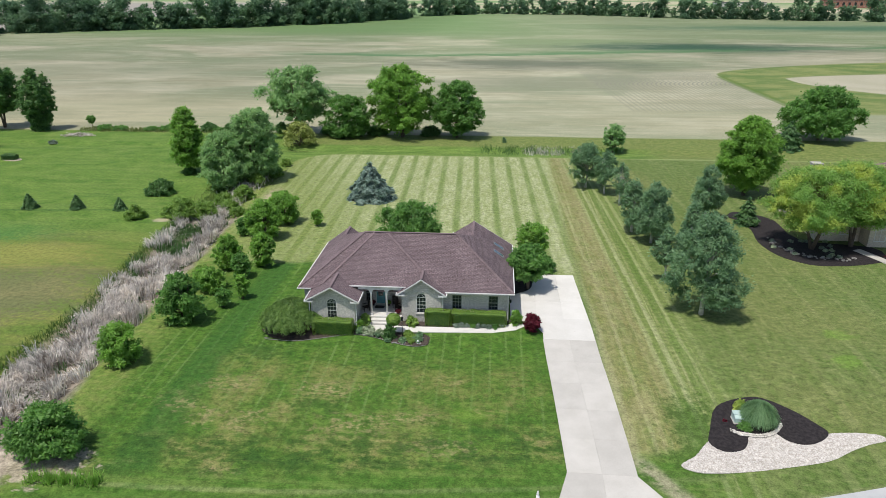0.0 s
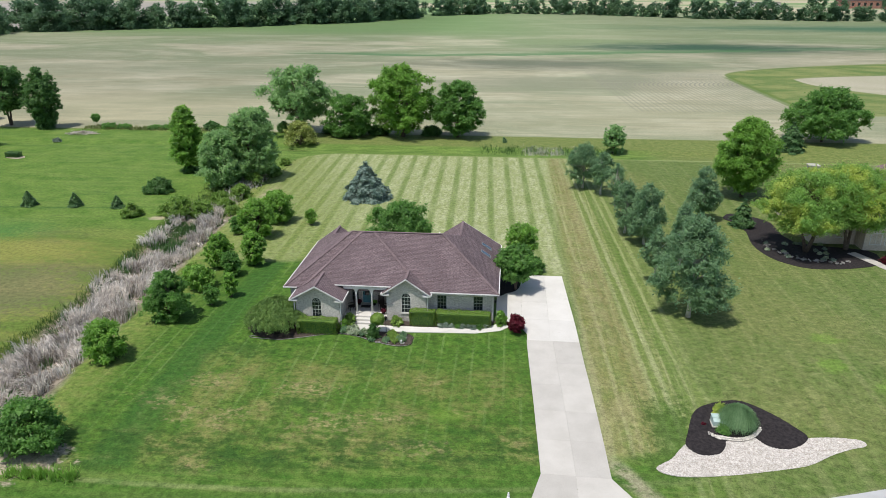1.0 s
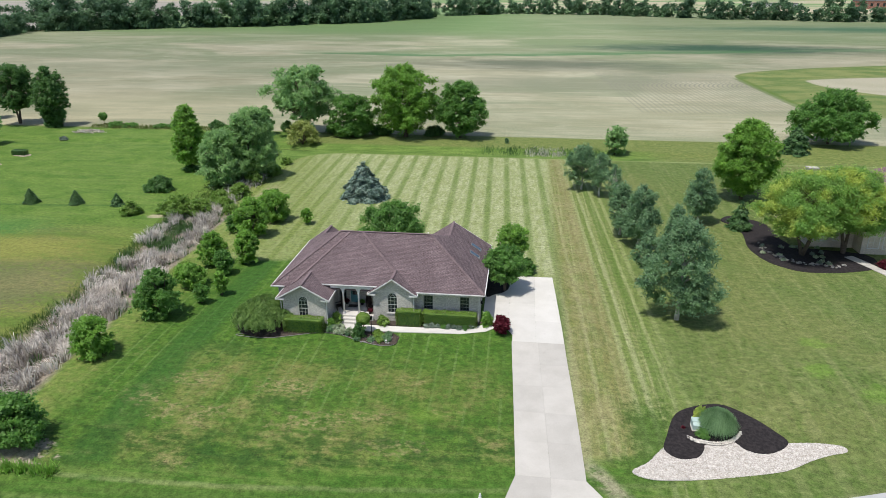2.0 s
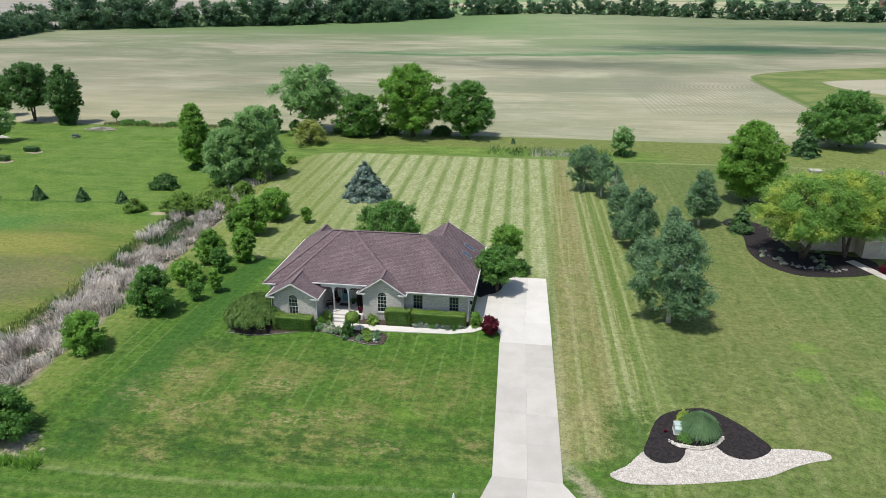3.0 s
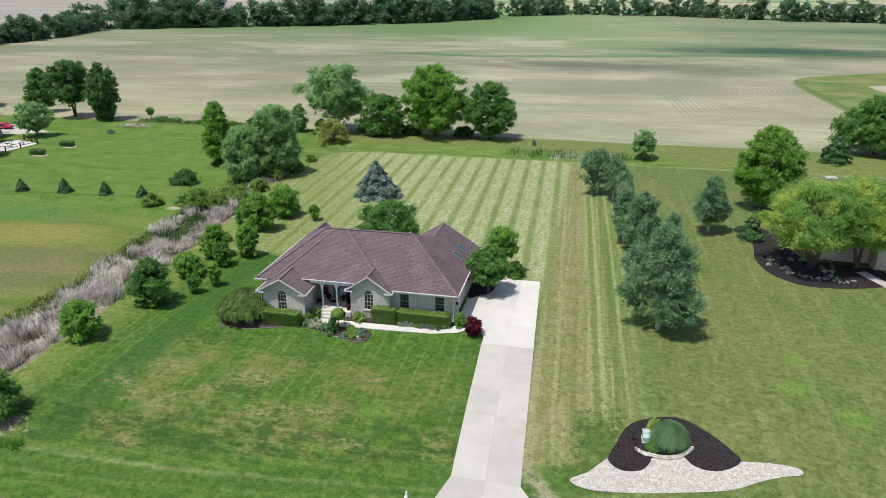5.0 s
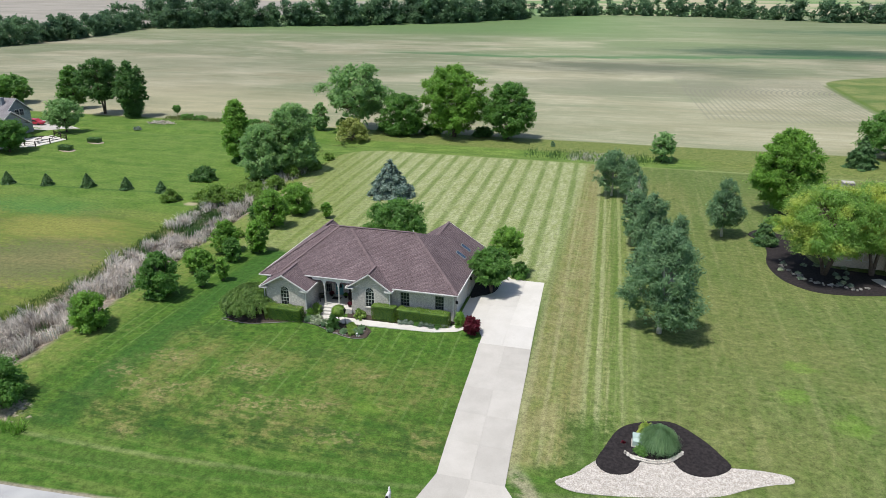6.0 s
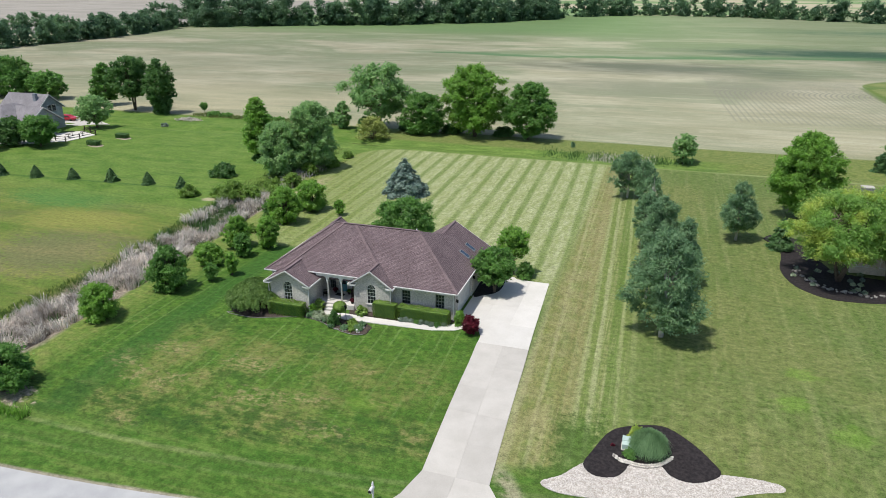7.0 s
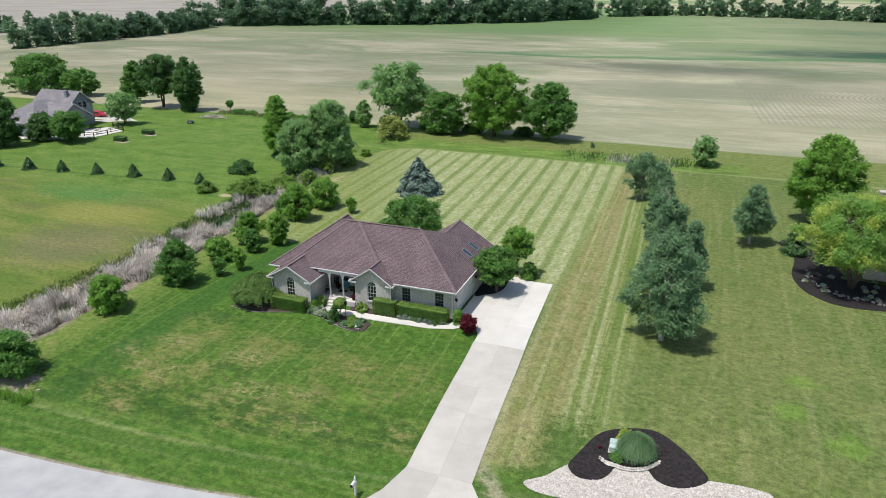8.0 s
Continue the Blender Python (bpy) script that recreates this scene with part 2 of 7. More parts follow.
    # patches of lime-green weeds
    for cx, cy in WEEDS:
        a, b = m.mul(m.sub(x, cx), 0.75), m.mul(m.sub(y, cy), 0.85)
        w = m.ramp(m.add(m.math("SQRT", m.add(m.mul(a, a), m.mul(b, b))), m.mul(m.sub(n_clump, 0.5), 2.2)), 1.3, 0.5)
        right = m.mix(m.mul(w, 0.36), right, (0.135, 0.265, 0.028))
    left_far = m.mix(m.ramp(n_mid, 0.3, 0.7), (0.070, 0.140, 0.021), (0.124, 0.194, 0.038))
    left_near = m.mix(m.ramp(m.noise(m.stretch(p, 0.5, 1.4), 0.2, 4.0), 0.35, 0.65), (0.082, 0.140, 0.022), (0.172, 0.186, 0.048))
    left_near = m.mix(m.mul(m.ramp(n_clump, 0.35, 0.7), 0.4), left_near, (0.140, 0.170, 0.040))
    left_near = m.mix(m.mul(m.ramp(m.noise(m.stretch(p, 0.45, 1.2), 0.14, 4.0, 0.6, 0.3), 0.52, 0.68), 0.55), left_near, (0.112, 0.108, 0.050))
    left_near = m.mix(m.mul(m.ramp(m.noise(m.stretch(p, 1.4, 0.12), 0.6, 3.0), 0.5, 0.66), 0.3), left_near, (0.090, 0.150, 0.024))
    left_far = m.mix(m.mul(m.ramp(m.noise(m.stretch(p, 0.16, 1.2), 0.45, 4.0, 0.6), 0.48, 0.66), 0.5), left_far, (0.150, 0.205, 0.052))
    left_far = m.mix(m.mul(m.ramp(m.noise(m.stretch(p, 0.2, 1.0), 0.3, 4.0, 0.65), 0.46, 0.32), 0.5), left_far, (0.050, 0.118, 0.020))
    left_near = m.mix(m.mul(m.ramp(m.noise(m.stretch(p, 0.3, 1.3), 0.8, 4.0, 0.66), 0.50, 0.36), 0.45), left_near, (0.075, 0.125, 0.022))
    left_near = m.mix(m.mul(spot(-50.5, 62.0, 10.0, 8.0, 1.8), 0.55), left_near, (0.160, 0.135, 0.080))
    left_near = m.mix(m.mul(spot(-56.0, 73.0, 11.0, 5.0, 1.6), 0.6), left_near, (0.225, 0.222, 0.058))
    left_near = m.mix(m.mul(spot(-66.0, 81.0, 12.0, 5.5, 1.6), 0.8), left_near, (0.062, 0.165, 0.040))
    left = m.mix(m.ramp(m.add(yw, m.mul(x, 0.10)), 68.0, 82.0), left_near, left_far)
    left = m.mix(m.mul(spot(-45.2, 86.4, 1.6, 1.0, 1.0), 0.8), left, (0.42, 0.36, 0.25))
    left = m.mix(m.mul(band(m.add(y, m.mul(x, -0.07)), 93.6, 94.3, 0.3), m.ramp(x, -48.0, -54.0), 0.6), left, (0.040, 0.100, 0.020))
    meadow = m.mix(m.ramp(n_clump, 0.3, 0.7), (0.105, 0.148, 0.036), (0.175, 0.200, 0.062))
    wet = m.mix(m.ramp(m.noise(m.stretch(p, 0.25, 1.0), 0.7, 4.0), 0.3, 0.7), (0.078, 0.145, 0.026), (0.150, 0.222, 0.050))
    meadow = m.mix(m.mul(band(yw, 127.8, 134.0, 0.8), m.ramp(n_mid, 0.34, 0.5), m.ramp(x, 34.0, 22.0)), meadow, wet)
    meadow = m.mix(m.mul(band(m.add(y, m.mul(wob, 0.1)), 126.3, 127.3, 0.25), 0.6), meadow, (0.260, 0.300, 0.130))
    # field: tan stubble with green swathes
    streak = m.noise(m.stretch(p, 0.55, 1.0), 0.020, 6.0, 0.6, 0.8)
    streak2 = m.noise(m.stretch(p, 0.50, 1.0), 0.055, 5.0, 0.6, 0.5)
    rows_fine = m.noise(m.stretch(p, 0.04, 1.0), 0.8, 2.0)
    field = m.mix(m.ramp(streak2, 0.3, 0.7), (0.272, 0.262, 0.166), (0.405, 0.384, 0.272))
    field = m.mix(m.mul(m.ramp(rows_fine, 0.42, 0.6), m.ramp(y, 240.0, 160.0), 0.45), field, (0.270, 0.260, 0.150))
    field = m.mix(m.mul(m.ramp(streak, 0.40, 0.62), 0.9), field, (0.185, 0.215, 0.124))
    mott = m.noise(m.stretch(p, 0.75, 1.0), 0.13, 6.0, 0.68)
    field = m.mix(m.mul(m.ramp(mott, 0.52, 0.72), 0.5), field, (0.205, 0.205, 0.125))
    field = m.mix(m.mul(m.ramp(mott, 0.46, 0.28), 0.45), field, (0.435, 0.400, 0.290))
    drag = m.noise(m.stretch(p, 0.07, 1.0), 0.34, 5.0, 0.66, 0.4)
    field = m.mix(m.mul(m.ramp(drag, 0.52, 0.68), 0.45), field, (0.225, 0.220, 0.135))
    field = m.mix(m.mul(m.ramp(drag, 0.46, 0.32), 0.40), field, (0.440, 0.410, 0.295))
    field = m.mix(m.mul(m.ramp(m.add(y, m.mul(m.sub(streak, 0.5), 300.0)), 300, 470), 0.62), field, (0.160, 0.222, 0.098))
    field = m.mix(m.mul(m.ramp(y, 420, 520), m.ramp(x, 60.0, -60.0), 0.7), field, (0.120, 0.215, 0.068))

    def patch(cx, cy, rx, ry, wild=0.9):
        a, b = m.mul(m.sub(x, cx), 1.0 / rx), m.mul(m.sub(y, cy), 1.0 / ry)
        d = m.math("SQRT", m.add(m.mul(a, a), m.mul(b, b)))
        return m.ramp(m.add(d, m.mul(m.sub(m.add(m.mul(streak2, 0.6), m.mul(mott, 0.4)), 0.5), wild * 2)), 1.35, 0.25)

    # green hollows, with averaged cloud shadow painted into the darker patches
    for cx, cy, rx, ry, f, col in ((105, 376, 80, 30, 1.0, (0.045, 0.092, 0.052)), (10, 290, 60, 24, 0.85, (0.098, 0.115, 0.075)),
                                   (10, 232, 60, 22, 0.55, (0.205, 0.205, 0.140)), (300, 550, 200, 46, 0.9, (0.060, 0.135, 0.070)), (-150, 260, 60, 22, 0.4, (0.225, 0.240, 0.155)), (-70, 190, 46, 10, 0.4, (0.250, 0.250, 0.150))):
        field = m.mix(m.mul(patch(cx, cy, rx, ry), f), field, col)
    # the low wet line of greener growth
    low = m.add(316.0, m.add(m.mul(m.math("MAXIMUM", m.add(x, 31.0), 0.0), 0.26), m.mul(m.math("MAXIMUM", m.sub(-31.0, x), 0.0), 0.14)))
    over = m.add(m.sub(y, low), m.mul(m.sub(streak2, 0.5), 26.0))
    green_line = m.mul(m.ramp(over, -1.5, 2.5), m.ramp(over, 24.0, 3.0), m.ramp(streak, 0.34, 0.52, 0.45, 1.0), m.ramp(x, -140.0, -80.0))
    field = m.mix(m.mul(green_line, 0.85), field, (0.075, 0.170, 0.066))
    field = m.scale_colour(field, m.sub(1.0, m.mul(m.math("MAXIMUM", m.ramp(x, -20.0, -90.0), m.mul(m.ramp(x, 40.0, 110.0), m.ramp(y, 180.0, 240.0))), 0.17)))
    field = m.mix(m.mul(m.ramp(y, 215.0, 165.0), m.ramp(x, -30.0, -80.0), m.ramp(streak2, 0.35, 0.6, 0.25, 0.6)), field, (0.400, 0.362, 0.232))
    # planted rows that curve away
    past = m.math("MAXIMUM", m.sub(y, 228.0), 0.0)
    rows = m.math("SINE", m.mul(m.sub(m.add(x, m.mul(y, 0.06)), m.mul(m.mul(past, past), 0.03)), 2 * math.pi / 1.45))
    area = m.mul(m.ramp(m.sub(x, m.add(32.0, m.mul(m.sub(215.0, y), 0.06))), -0.4, 0.6), m.ramp(y, 178.0, 182.0), m.ramp(y, 272.0, 262.0), m.ramp(x, 78.0, 75.0))
    field = m.mix(m.mul(area, m.ramp(rows, 0.0, 0.8), m.ramp(y, 215.0, 240.0, 0.45, 0.8)), field, (0.195, 0.190, 0.145))
    # grass waterway in the field
    c = m.mix(m.ramp(y, 145.2, 146.4), meadow, field)
    wx = m.add(m.sub(x, 76.8), m.mul(m.sub(n_mid, 0.5), 1.2))
    top = m.add(255.0, m.mul(m.math("SQRT", m.math("MAXIMUM", m.sub(x, 77.0), 0.0)), 5.6))
    ww = m.mul(m.ramp(wx, -0.5, 0.5), m.ramp(m.sub(y, top), 1.5, -1.5), m.ramp(y, 176.0, 180.0))
    nose = m.math("SQRT", m.math("MAXIMUM", m.sub(x, 97.0), 0.0))
    hole = m.mul(m.ramp(x, 97.0, 98.0), m.ramp(m.sub(y, m.add(247.0, m.mul(nose, 2.6))), 1.5, -1.5), m.ramp(m.sub(y, m.add(245.0, m.mul(nose, -8.0))), -1.5, 1.5))
    c = m.mix(ww, c, m.mix(m.ramp(m.noise(m.stretch(p, 0.6, 1.0), 0.12, 5.0, 0.65), 0.35, 0.65), (0.095, 0.150, 0.040), (0.195, 0.215, 0.075)))
    rim = m.mul(m.ramp(m.math("ABSOLUTE", wx), 2.2, 0.8), m.ramp(y, 178.0, 182.0), m.ramp(y, 256.0, 250.0))
    c = m.mix(m.mul(rim, 0.7), c, (0.085, 0.140, 0.025))
    c = m.mix(hole, c, m.mix(m.mul(m.ramp(m.math("SINE", m.mul(m.sub(y, m.mul(nose, 1.5)), 2.4)), 0.1, 0.8), 0.55), (0.37, 0.34, 0.25), (0.235, 0.250, 0.150)))
    inside = m.ramp(y, 126.0, 127.2, 1.0, 0.0)
    lawn = m.mix(m.ramp(m.add(y, m.mul(wob, 0.25)), m.ramp(x, -10.0, 0.0, 71.7, 58.0), m.ramp(x, -10.0, 0.0, 73.0, 74.0)), front, back)
    lawn = m.mix(m.ramp(x, 8.6, 10.0), lawn, side)
    lawn = m.mix(m.ramp(xw, 16.5, 20.0), lawn, right)
    lawn = m.mix(m.mul(m.ramp(m.add(m.add(x, m.mul(wob, 0.6)), m.ramp(y, 72.0, 92.0, 4.0, 10.5)), -23.6, -27.5), 0.7), lawn, m.mix(m.ramp(n_clump, 0.3, 0.7), (0.115, 0.180, 0.032), (0.195, 0.215, 0.062)))
    lawn = m.mix(m.ramp(xw, -38.0, -41.0), lawn, left)
    # worn tan track on the bank
    track = m.mul(m.ramp(m.math("ABSOLUTE", m.add(m.add(x, 34.0), m.mul(wob, 0.3))), 1.5, 0.4), m.ramp(y, 86.0, 92.0), m.ramp(y, 106.0, 98.0), m.ramp(n_clump, 0.36, 0.56))
    lawn = m.mix(m.mul(track, 0.8), lawn, (0.36, 0.30, 0.20))
    c = m.mix(inside, c, lawn)
    ca, cb = m.math("MAXIMUM", m.sub(-28.5, x), 0.0), m.math("MAXIMUM", m.sub(y, 118.5), 0.0)
    corner = m.math("SQRT", m.add(m.mul(ca, ca), m.mul(cb, cb)))
    c = m.mix(m.mul(m.ramp(m.add(corner, m.mul(wob, 0.1)), 8.0, 8.8), m.ramp(y, 136.0, 134.0), m.ramp(y, 106.0, 112.0), m.ramp(x, 34.0, 22.0)), c, wet)
    ba, bb = m.mul(m.add(x, 30.8), 0.3), m.mul(m.sub(y, 36.7), 0.6)
    stony = m.ramp(m.add(m.math("SQRT", m.add(m.mul(ba, ba), m.mul(bb, bb))), m.mul(m.sub(n_clump, 0.5), 2.6)), 1.25, 0.9)
    c_bank = m.mix(n_small, (0.24, 0.19, 0.13), (0.46, 0.40, 0.32))
    c = m.mix(m.mul(m.ramp(xw, -40.0, -46.0), m.ramp(yw, 146.0, 144.0)), c, left)
    # straw-littered ditch
    mid_x = m.add(-37.0, m.mul(m.sub(y, 50.0), -0.06))
    litter = m.mul(m.ramp(m.math("ABSOLUTE", m.sub(xw, mid_x)), 4.2, 2.8), m.ramp(yw, 92.0, 88.0))
    c = m.mix(litter, c, m.mix(n_small, (0.10, 0.088, 0.062), (0.36, 0.305, 0.245)))
    # verge by the road
    vd = m.add(verge_d, m.mul(wob, 0.12))
    verge = m.ramp(vd, 5.0, 6.4, 1.0, 0.0)
    vg = m.mix(m.ramp(n_clump, 0.3, 0.7), (0.042, 0.104, 0.014), (0.084, 0.150, 0.026))
    vg = m.mix(m.mul(m.ramp(m.noise(m.stretch(p, 0.1, 1.6), 1.0, 3.0), 0.48, 0.62), 0.35), vg, (0.150, 0.190, 0.052))
    vg = m.mix(m.mul(band(m.add(vd, m.mul(m.add(x, 17.0), 0.045)), 4.2, 4.6, 0.14), m.ramp(n_clump, 0.3, 0.6, 0.4, 1.0), 0.44), vg, (0.235, 0.265, 0.110))
    vg = m.mix(m.mul(band(vd, 2.6, 2.9, 0.2), m.ramp(n_clump, 0.3, 0.6), 0.25), vg, (0.215, 0.255, 0.100))
    vg = m.mix(m.mul(band(vd, 2.7, 3.9, 0.3), 0.5), vg, (0.045, 0.105, 0.016))
    vg = m.mix(m.mul(m.ramp(vd, 0.4, 0.1), m.ramp(vd, -7.0, -6.6)), vg, (0.26, 0.235, 0.17))
    c = m.mix(m.mul(verge, m.ramp(x, -34.0, -28.0), m.ramp(xw, 13.0, 19.0, 1.0, 0.12)), c, vg)
    # lush ring round the gravel island
    c = m.mix(m.mul(m.math("MAXIMUM", spot(15.0, 43.8, 2.3, 4.6, 1.2), spot(14.6, 40.6, 2.4, 1.7, 1.2)), 0.85), c, (0.056, 0.108, 0.020))
    # worn turf where cars cut the corner of the drive
    wear = m.mul(m.ramp(m.math("ABSOLUTE", m.sub(x, m.add(13.0, m.mul(m.sub(36.5, y), 0.75)))), 1.3, 0.2), m.ramp(y, 41.5, 39.5), m.ramp(n_clump, 0.3, 0.55))
    c = m.mix(m.mul(wear, 0.65), c, (0.34, 0.30, 0.21))
    c = m.mix(m.mul(stony, 0.85), c, c_bank)
    # distant country
    far = m.mix(m.ramp(m.noise(m.stretch(p, 0.35, 1.0), 0.006, 3.0), 0.45, 0.55), (0.16, 0.25, 0.10), (0.38, 0.34, 0.23))
    far = m.mix(m.mul(m.ramp(x, -180.0, -260.0), m.ramp(y, 1500.0, 1200.0)), far, m.mix(m.ramp(streak, 0.3, 0.7), (0.25, 0.232, 0.195), (0.33, 0.305, 0.262)))
    c = m.mix(m.ramp(m.add(y, m.mul(x, -0.1)), 800.0, 820.0), c, far)
    c = m.mix(m.ramp(m.add(x, m.mul(m.math("MAXIMUM", m.sub(400.0, y), 0.0), 0.55)), -345.0, -352.0), c, far)
    grain = m.add(m.mul(n_fine, 0.5), m.mul(n_small, 0.5))
    close = m.ramp(y, 175.0, 110.0, 0.35, 1.0)
    c = m.scale_colour(c, m.add(1.0, m.mul(m.ramp(grain, 0.28, 0.72, -0.5, 0.5), close)))
    m.bump(m.add(grain, m.mul(n_clump, 0.6)), 0.6, 0.10)
    return m.finish(c, 0.9, 0.0, 0.15)


def concrete_material(name, a, b):
    m = Nodes(name)
    p = m.xyz()[0]
    info = m.node("ShaderNodeObjectInfo")
    f = m.add(m.mul(m.noise(p, 0.6, 4.0), 0.6), m.mul(m.noise(p, 14.0, 4.0), 0.4))
    c = m.mix(m.ramp(f, 0.3, 0.7), a, b)
    c = m.scale_colour(c, m.ramp(info.outputs["Random"], 0, 1, 0.93, 1.05))
    stain = m.ramp(m.noise(p, 0.9, 5.0, 0.7), 0.62, 0.75)
    c = m.mix(m.mul(stain, 0.22), c, (0.30, 0.27, 0.23))
    m.bump(m.noise(p, 60.0, 3.0), 0.2, 0.004)
    return m.finish(c, 0.85, 0.0, 0.25)


def courses_material(name, mortar, tones, width, height, gap, bump=0.5, rough=0.9, speckle=0.15):
    """Courses of brick or shingle along the object's own generated uv, in metres."""
    m = Nodes(name)
    uv = m.node("ShaderNodeUVMap")
    br = m.node("ShaderNodeTexBrick")
    m.put(br.inputs["Vector"], uv.outputs[0])
    for k, v in (("Scale", 1.0), ("Mortar Size", gap), ("Mortar Smooth", 0.2), ("Bias", 0.0), ("Brick Width", width), ("Row Height", height)):
        m.put(br.inputs[k], v)
    m.put(br.inputs["Color1"], tones[0])
    m.put(br.inputs["Color2"], tones[1])
    m.put(br.inputs["Mortar"], mortar)
    p = m.xyz()[0]
    # a second tone so that single pieces differ
    br2 = m.node("ShaderNodeTexBrick")
    m.put(br2.inputs["Vector"], uv.outputs[0])
    for k, v in (("Scale", 1.0), ("Mortar Size", 0.0), ("Bias", 0.1), ("Brick Width", width), ("Row Height", height)):
        m.put(br2.inputs[k], v)
    br2.offset_frequency, br2.squash_frequency = 2, 3
    m.put(br2.inputs["Color1"], (0.0, 0.0, 0.0))
    m.put(br2.inputs["Color2"], (1.0, 1.0, 1.0))
    c = m.mix(m.mul(br2.outputs["Color"], 0.4), br.outputs["Color"], tones[2])
    weather = m.ramp(m.noise(p, 0.5, 4.0), 0.35, 0.7)
    c = m.scale_colour(c, m.add(0.86, m.mul(weather, 0.24)))
    fine = m.noise(p, 45.0, 3.0)
    tab = m.noise(m.stretch(uv.outputs[0], 1.0, 1.8), 5.5, 3.0, 0.7)
    c = m.scale_colour(c, m.ramp(tab, 0.32, 0.68, 1 - speckle, 1 + speckle))
    c = m.scale_colour(c, m.ramp(fine, 0.3, 0.7, 0.85, 1.15))
    m.bump(m.add(m.mul(m.sub(1.0, br.outputs["Fac"]), 1.0), m.mul(fine, 0.4)), bump, 0.012)
    return m.finish(c, rough, 0.0, 0.2)


M_GROUND = ground_material()
M_CONCRETE = concrete_material("driveway_concrete", (0.520, 0.500, 0.455), (0.598, 0.576, 0.534))
M_CONCRETE_OLD = concrete_material("weathered_concrete", (0.410, 0.386, 0.345), (0.492, 0.468, 0.424))
M_ROAD = plain("road_surface", (0.34, 0.34, 0.34), (0.43, 0.43, 0.42), 0.5, 0.9, fine=25.0, bump=0.3)
M_SHINGLE = courses_material("roof_shingles", (0.060, 0.040, 0.038), ((0.176, 0.130, 0.140), (0.112, 0.084, 0.095), (0.254, 0.196, 0.200)), 0.33, 0.145, 0.022, bump=1.0, speckle=0.38)
M_BRICK = courses_material("pale_brick", (0.52, 0.50, 0.46), ((0.540, 0.505, 0.460), (0.660, 0.625, 0.575), (0.385, 0.355, 0.325)), 0.21, 0.075, 0.010, speckle=0.26)
M_WHITE = plain("white_painted_wood", (0.60, 0.59, 0.57), (0.68, 0.67, 0.65), 2.0, 0.5, fine=30.0)
M_DARKFRAME = plain("grey_window_frame", (0.16, 0.17, 0.17), (0.24, 0.25, 0.25), 5.0, 0.45)
M_TEAL = plain("teal_painted_door", (0.10, 0.27, 0.30), (0.13, 0.31, 0.34), 4.0, 0.45)
M_DARK = plain("dark_metal", (0.015, 0.015, 0.016), (0.03, 0.03, 0.03), 8.0, 0.4, 0.6)
M_MULCH = plain("black_mulch", (0.010, 0.0085, 0.009), (0.034, 0.028, 0.028), 4.0, 0.95, bump=1.0, fine=18.0)
M_BROWN_MULCH = plain("brown_mulch", (0.036, 0.029, 0.024), (0.085, 0.066, 0.052), 4.0, 0.95, bump=1.0, fine=18.0)
M_SASH = plain("pale_grey_sash", (0.34, 0.35, 0.34), (0.42, 0.43, 0.42), 4.0, 0.5)
M_GRAVEL = plain("white_gravel", (0.30, 0.275, 0.24), (0.52, 0.485, 0.44), 6.0, 0.9, bump=1.0, fine=14.0)
M_ROCK = plain("grey_rock", (0.13, 0.125, 0.115), (0.27, 0.26, 0.24), 3.0, 0.9, bump=0.6, per_object=0.25)
M_STONE = plain("edging_stone", (0.42, 0.39, 0.34), (0.62, 0.58, 0.52), 3.0, 0.9, bump=0.6, per_object=0.18)
M_BARK = plain("bark", (0.075, 0.055, 0.04), (0.16, 0.125, 0.095), 3.0, 0.95, bump=0.8, fine=20.0)
M_PALE_BARK = plain("pale_birch_bark", (0.38, 0.35, 0.31), (0.62, 0.60, 0.56), 3.0, 0.85, bump=0.4, fine=12.0)
M_LEAF = leafy("leaves_mid_green", (0.062, 0.160, 0.032), (0.185, 0.365, 0.080))
M_LEAF_DEEP = leafy("leaves_deep_green", (0.050, 0.125, 0.034), (0.135, 0.270, 0.072))
M_LEAF_BRIGHT = leafy("leaves_bright_green", (0.098, 0.222, 0.032), (0.270, 0.470, 0.084))
M_LEAF_OLIVE = leafy("leaves_grey_green", (0.085, 0.180, 0.085), (0.255, 0.390, 0.205))
M_LEAF_WILLOW = leafy("leaves_silvery_green", (0.130, 0.265, 0.085), (0.335, 0.500, 0.200))
M_LEAF_LIME = leafy("leaves_yellow_green", (0.130, 0.270, 0.055), (0.290, 0.460, 0.110), (0.450, 0.530, 0.120))
M_LEAF_GOLD = leafy("leaves_golden", (0.20, 0.25, 0.06), (0.44, 0.48, 0.16))
M_LEAF_RED = leafy("leaves_dark_red", (0.070, 0.008, 0.016), (0.165, 0.020, 0.036))
M_SPRUCE = leafy("blue_spruce_needles", (0.022, 0.070, 0.037), (0.266, 0.355, 0.303), glow=0.12, vary=0.6, patch_scale=1.4)
M_NEEDLE = leafy("dark_conifer_needles", (0.030, 0.090, 0.026), (0.105, 0.205, 0.062), glow=0.15)
M_HEDGE = leafy("clipped_hedge_leaves", (0.100, 0.195, 0.028), (0.200, 0.310, 0.050), glow=0.08, vary=0.5)
# distance haze is mixed into this leaf colour as a bluish tint
M_FARLEAF = leafy("far_woods_leaves", (0.050, 0.112, 0.062), (0.150, 0.262, 0.122), glow=0.42, patch_scale=0.06, vary=0.25)
M_REED = leafy("dry_cattails", (0.150, 0.122, 0.094), (0.93, 0.868, 0.79), glow=0.3, patch_scale=0.5, vary=0.5)
M_REED_GREEN = leafy("green_reeds", (0.050, 0.120, 0.034), (0.130, 0.225, 0.070), glow=0.3)
M_ORNGRASS = leafy("ornamental_grass_blades", (0.085, 0.190, 0.070), (0.300, 0.450, 0.235), glow=0.45, vary=0.6)


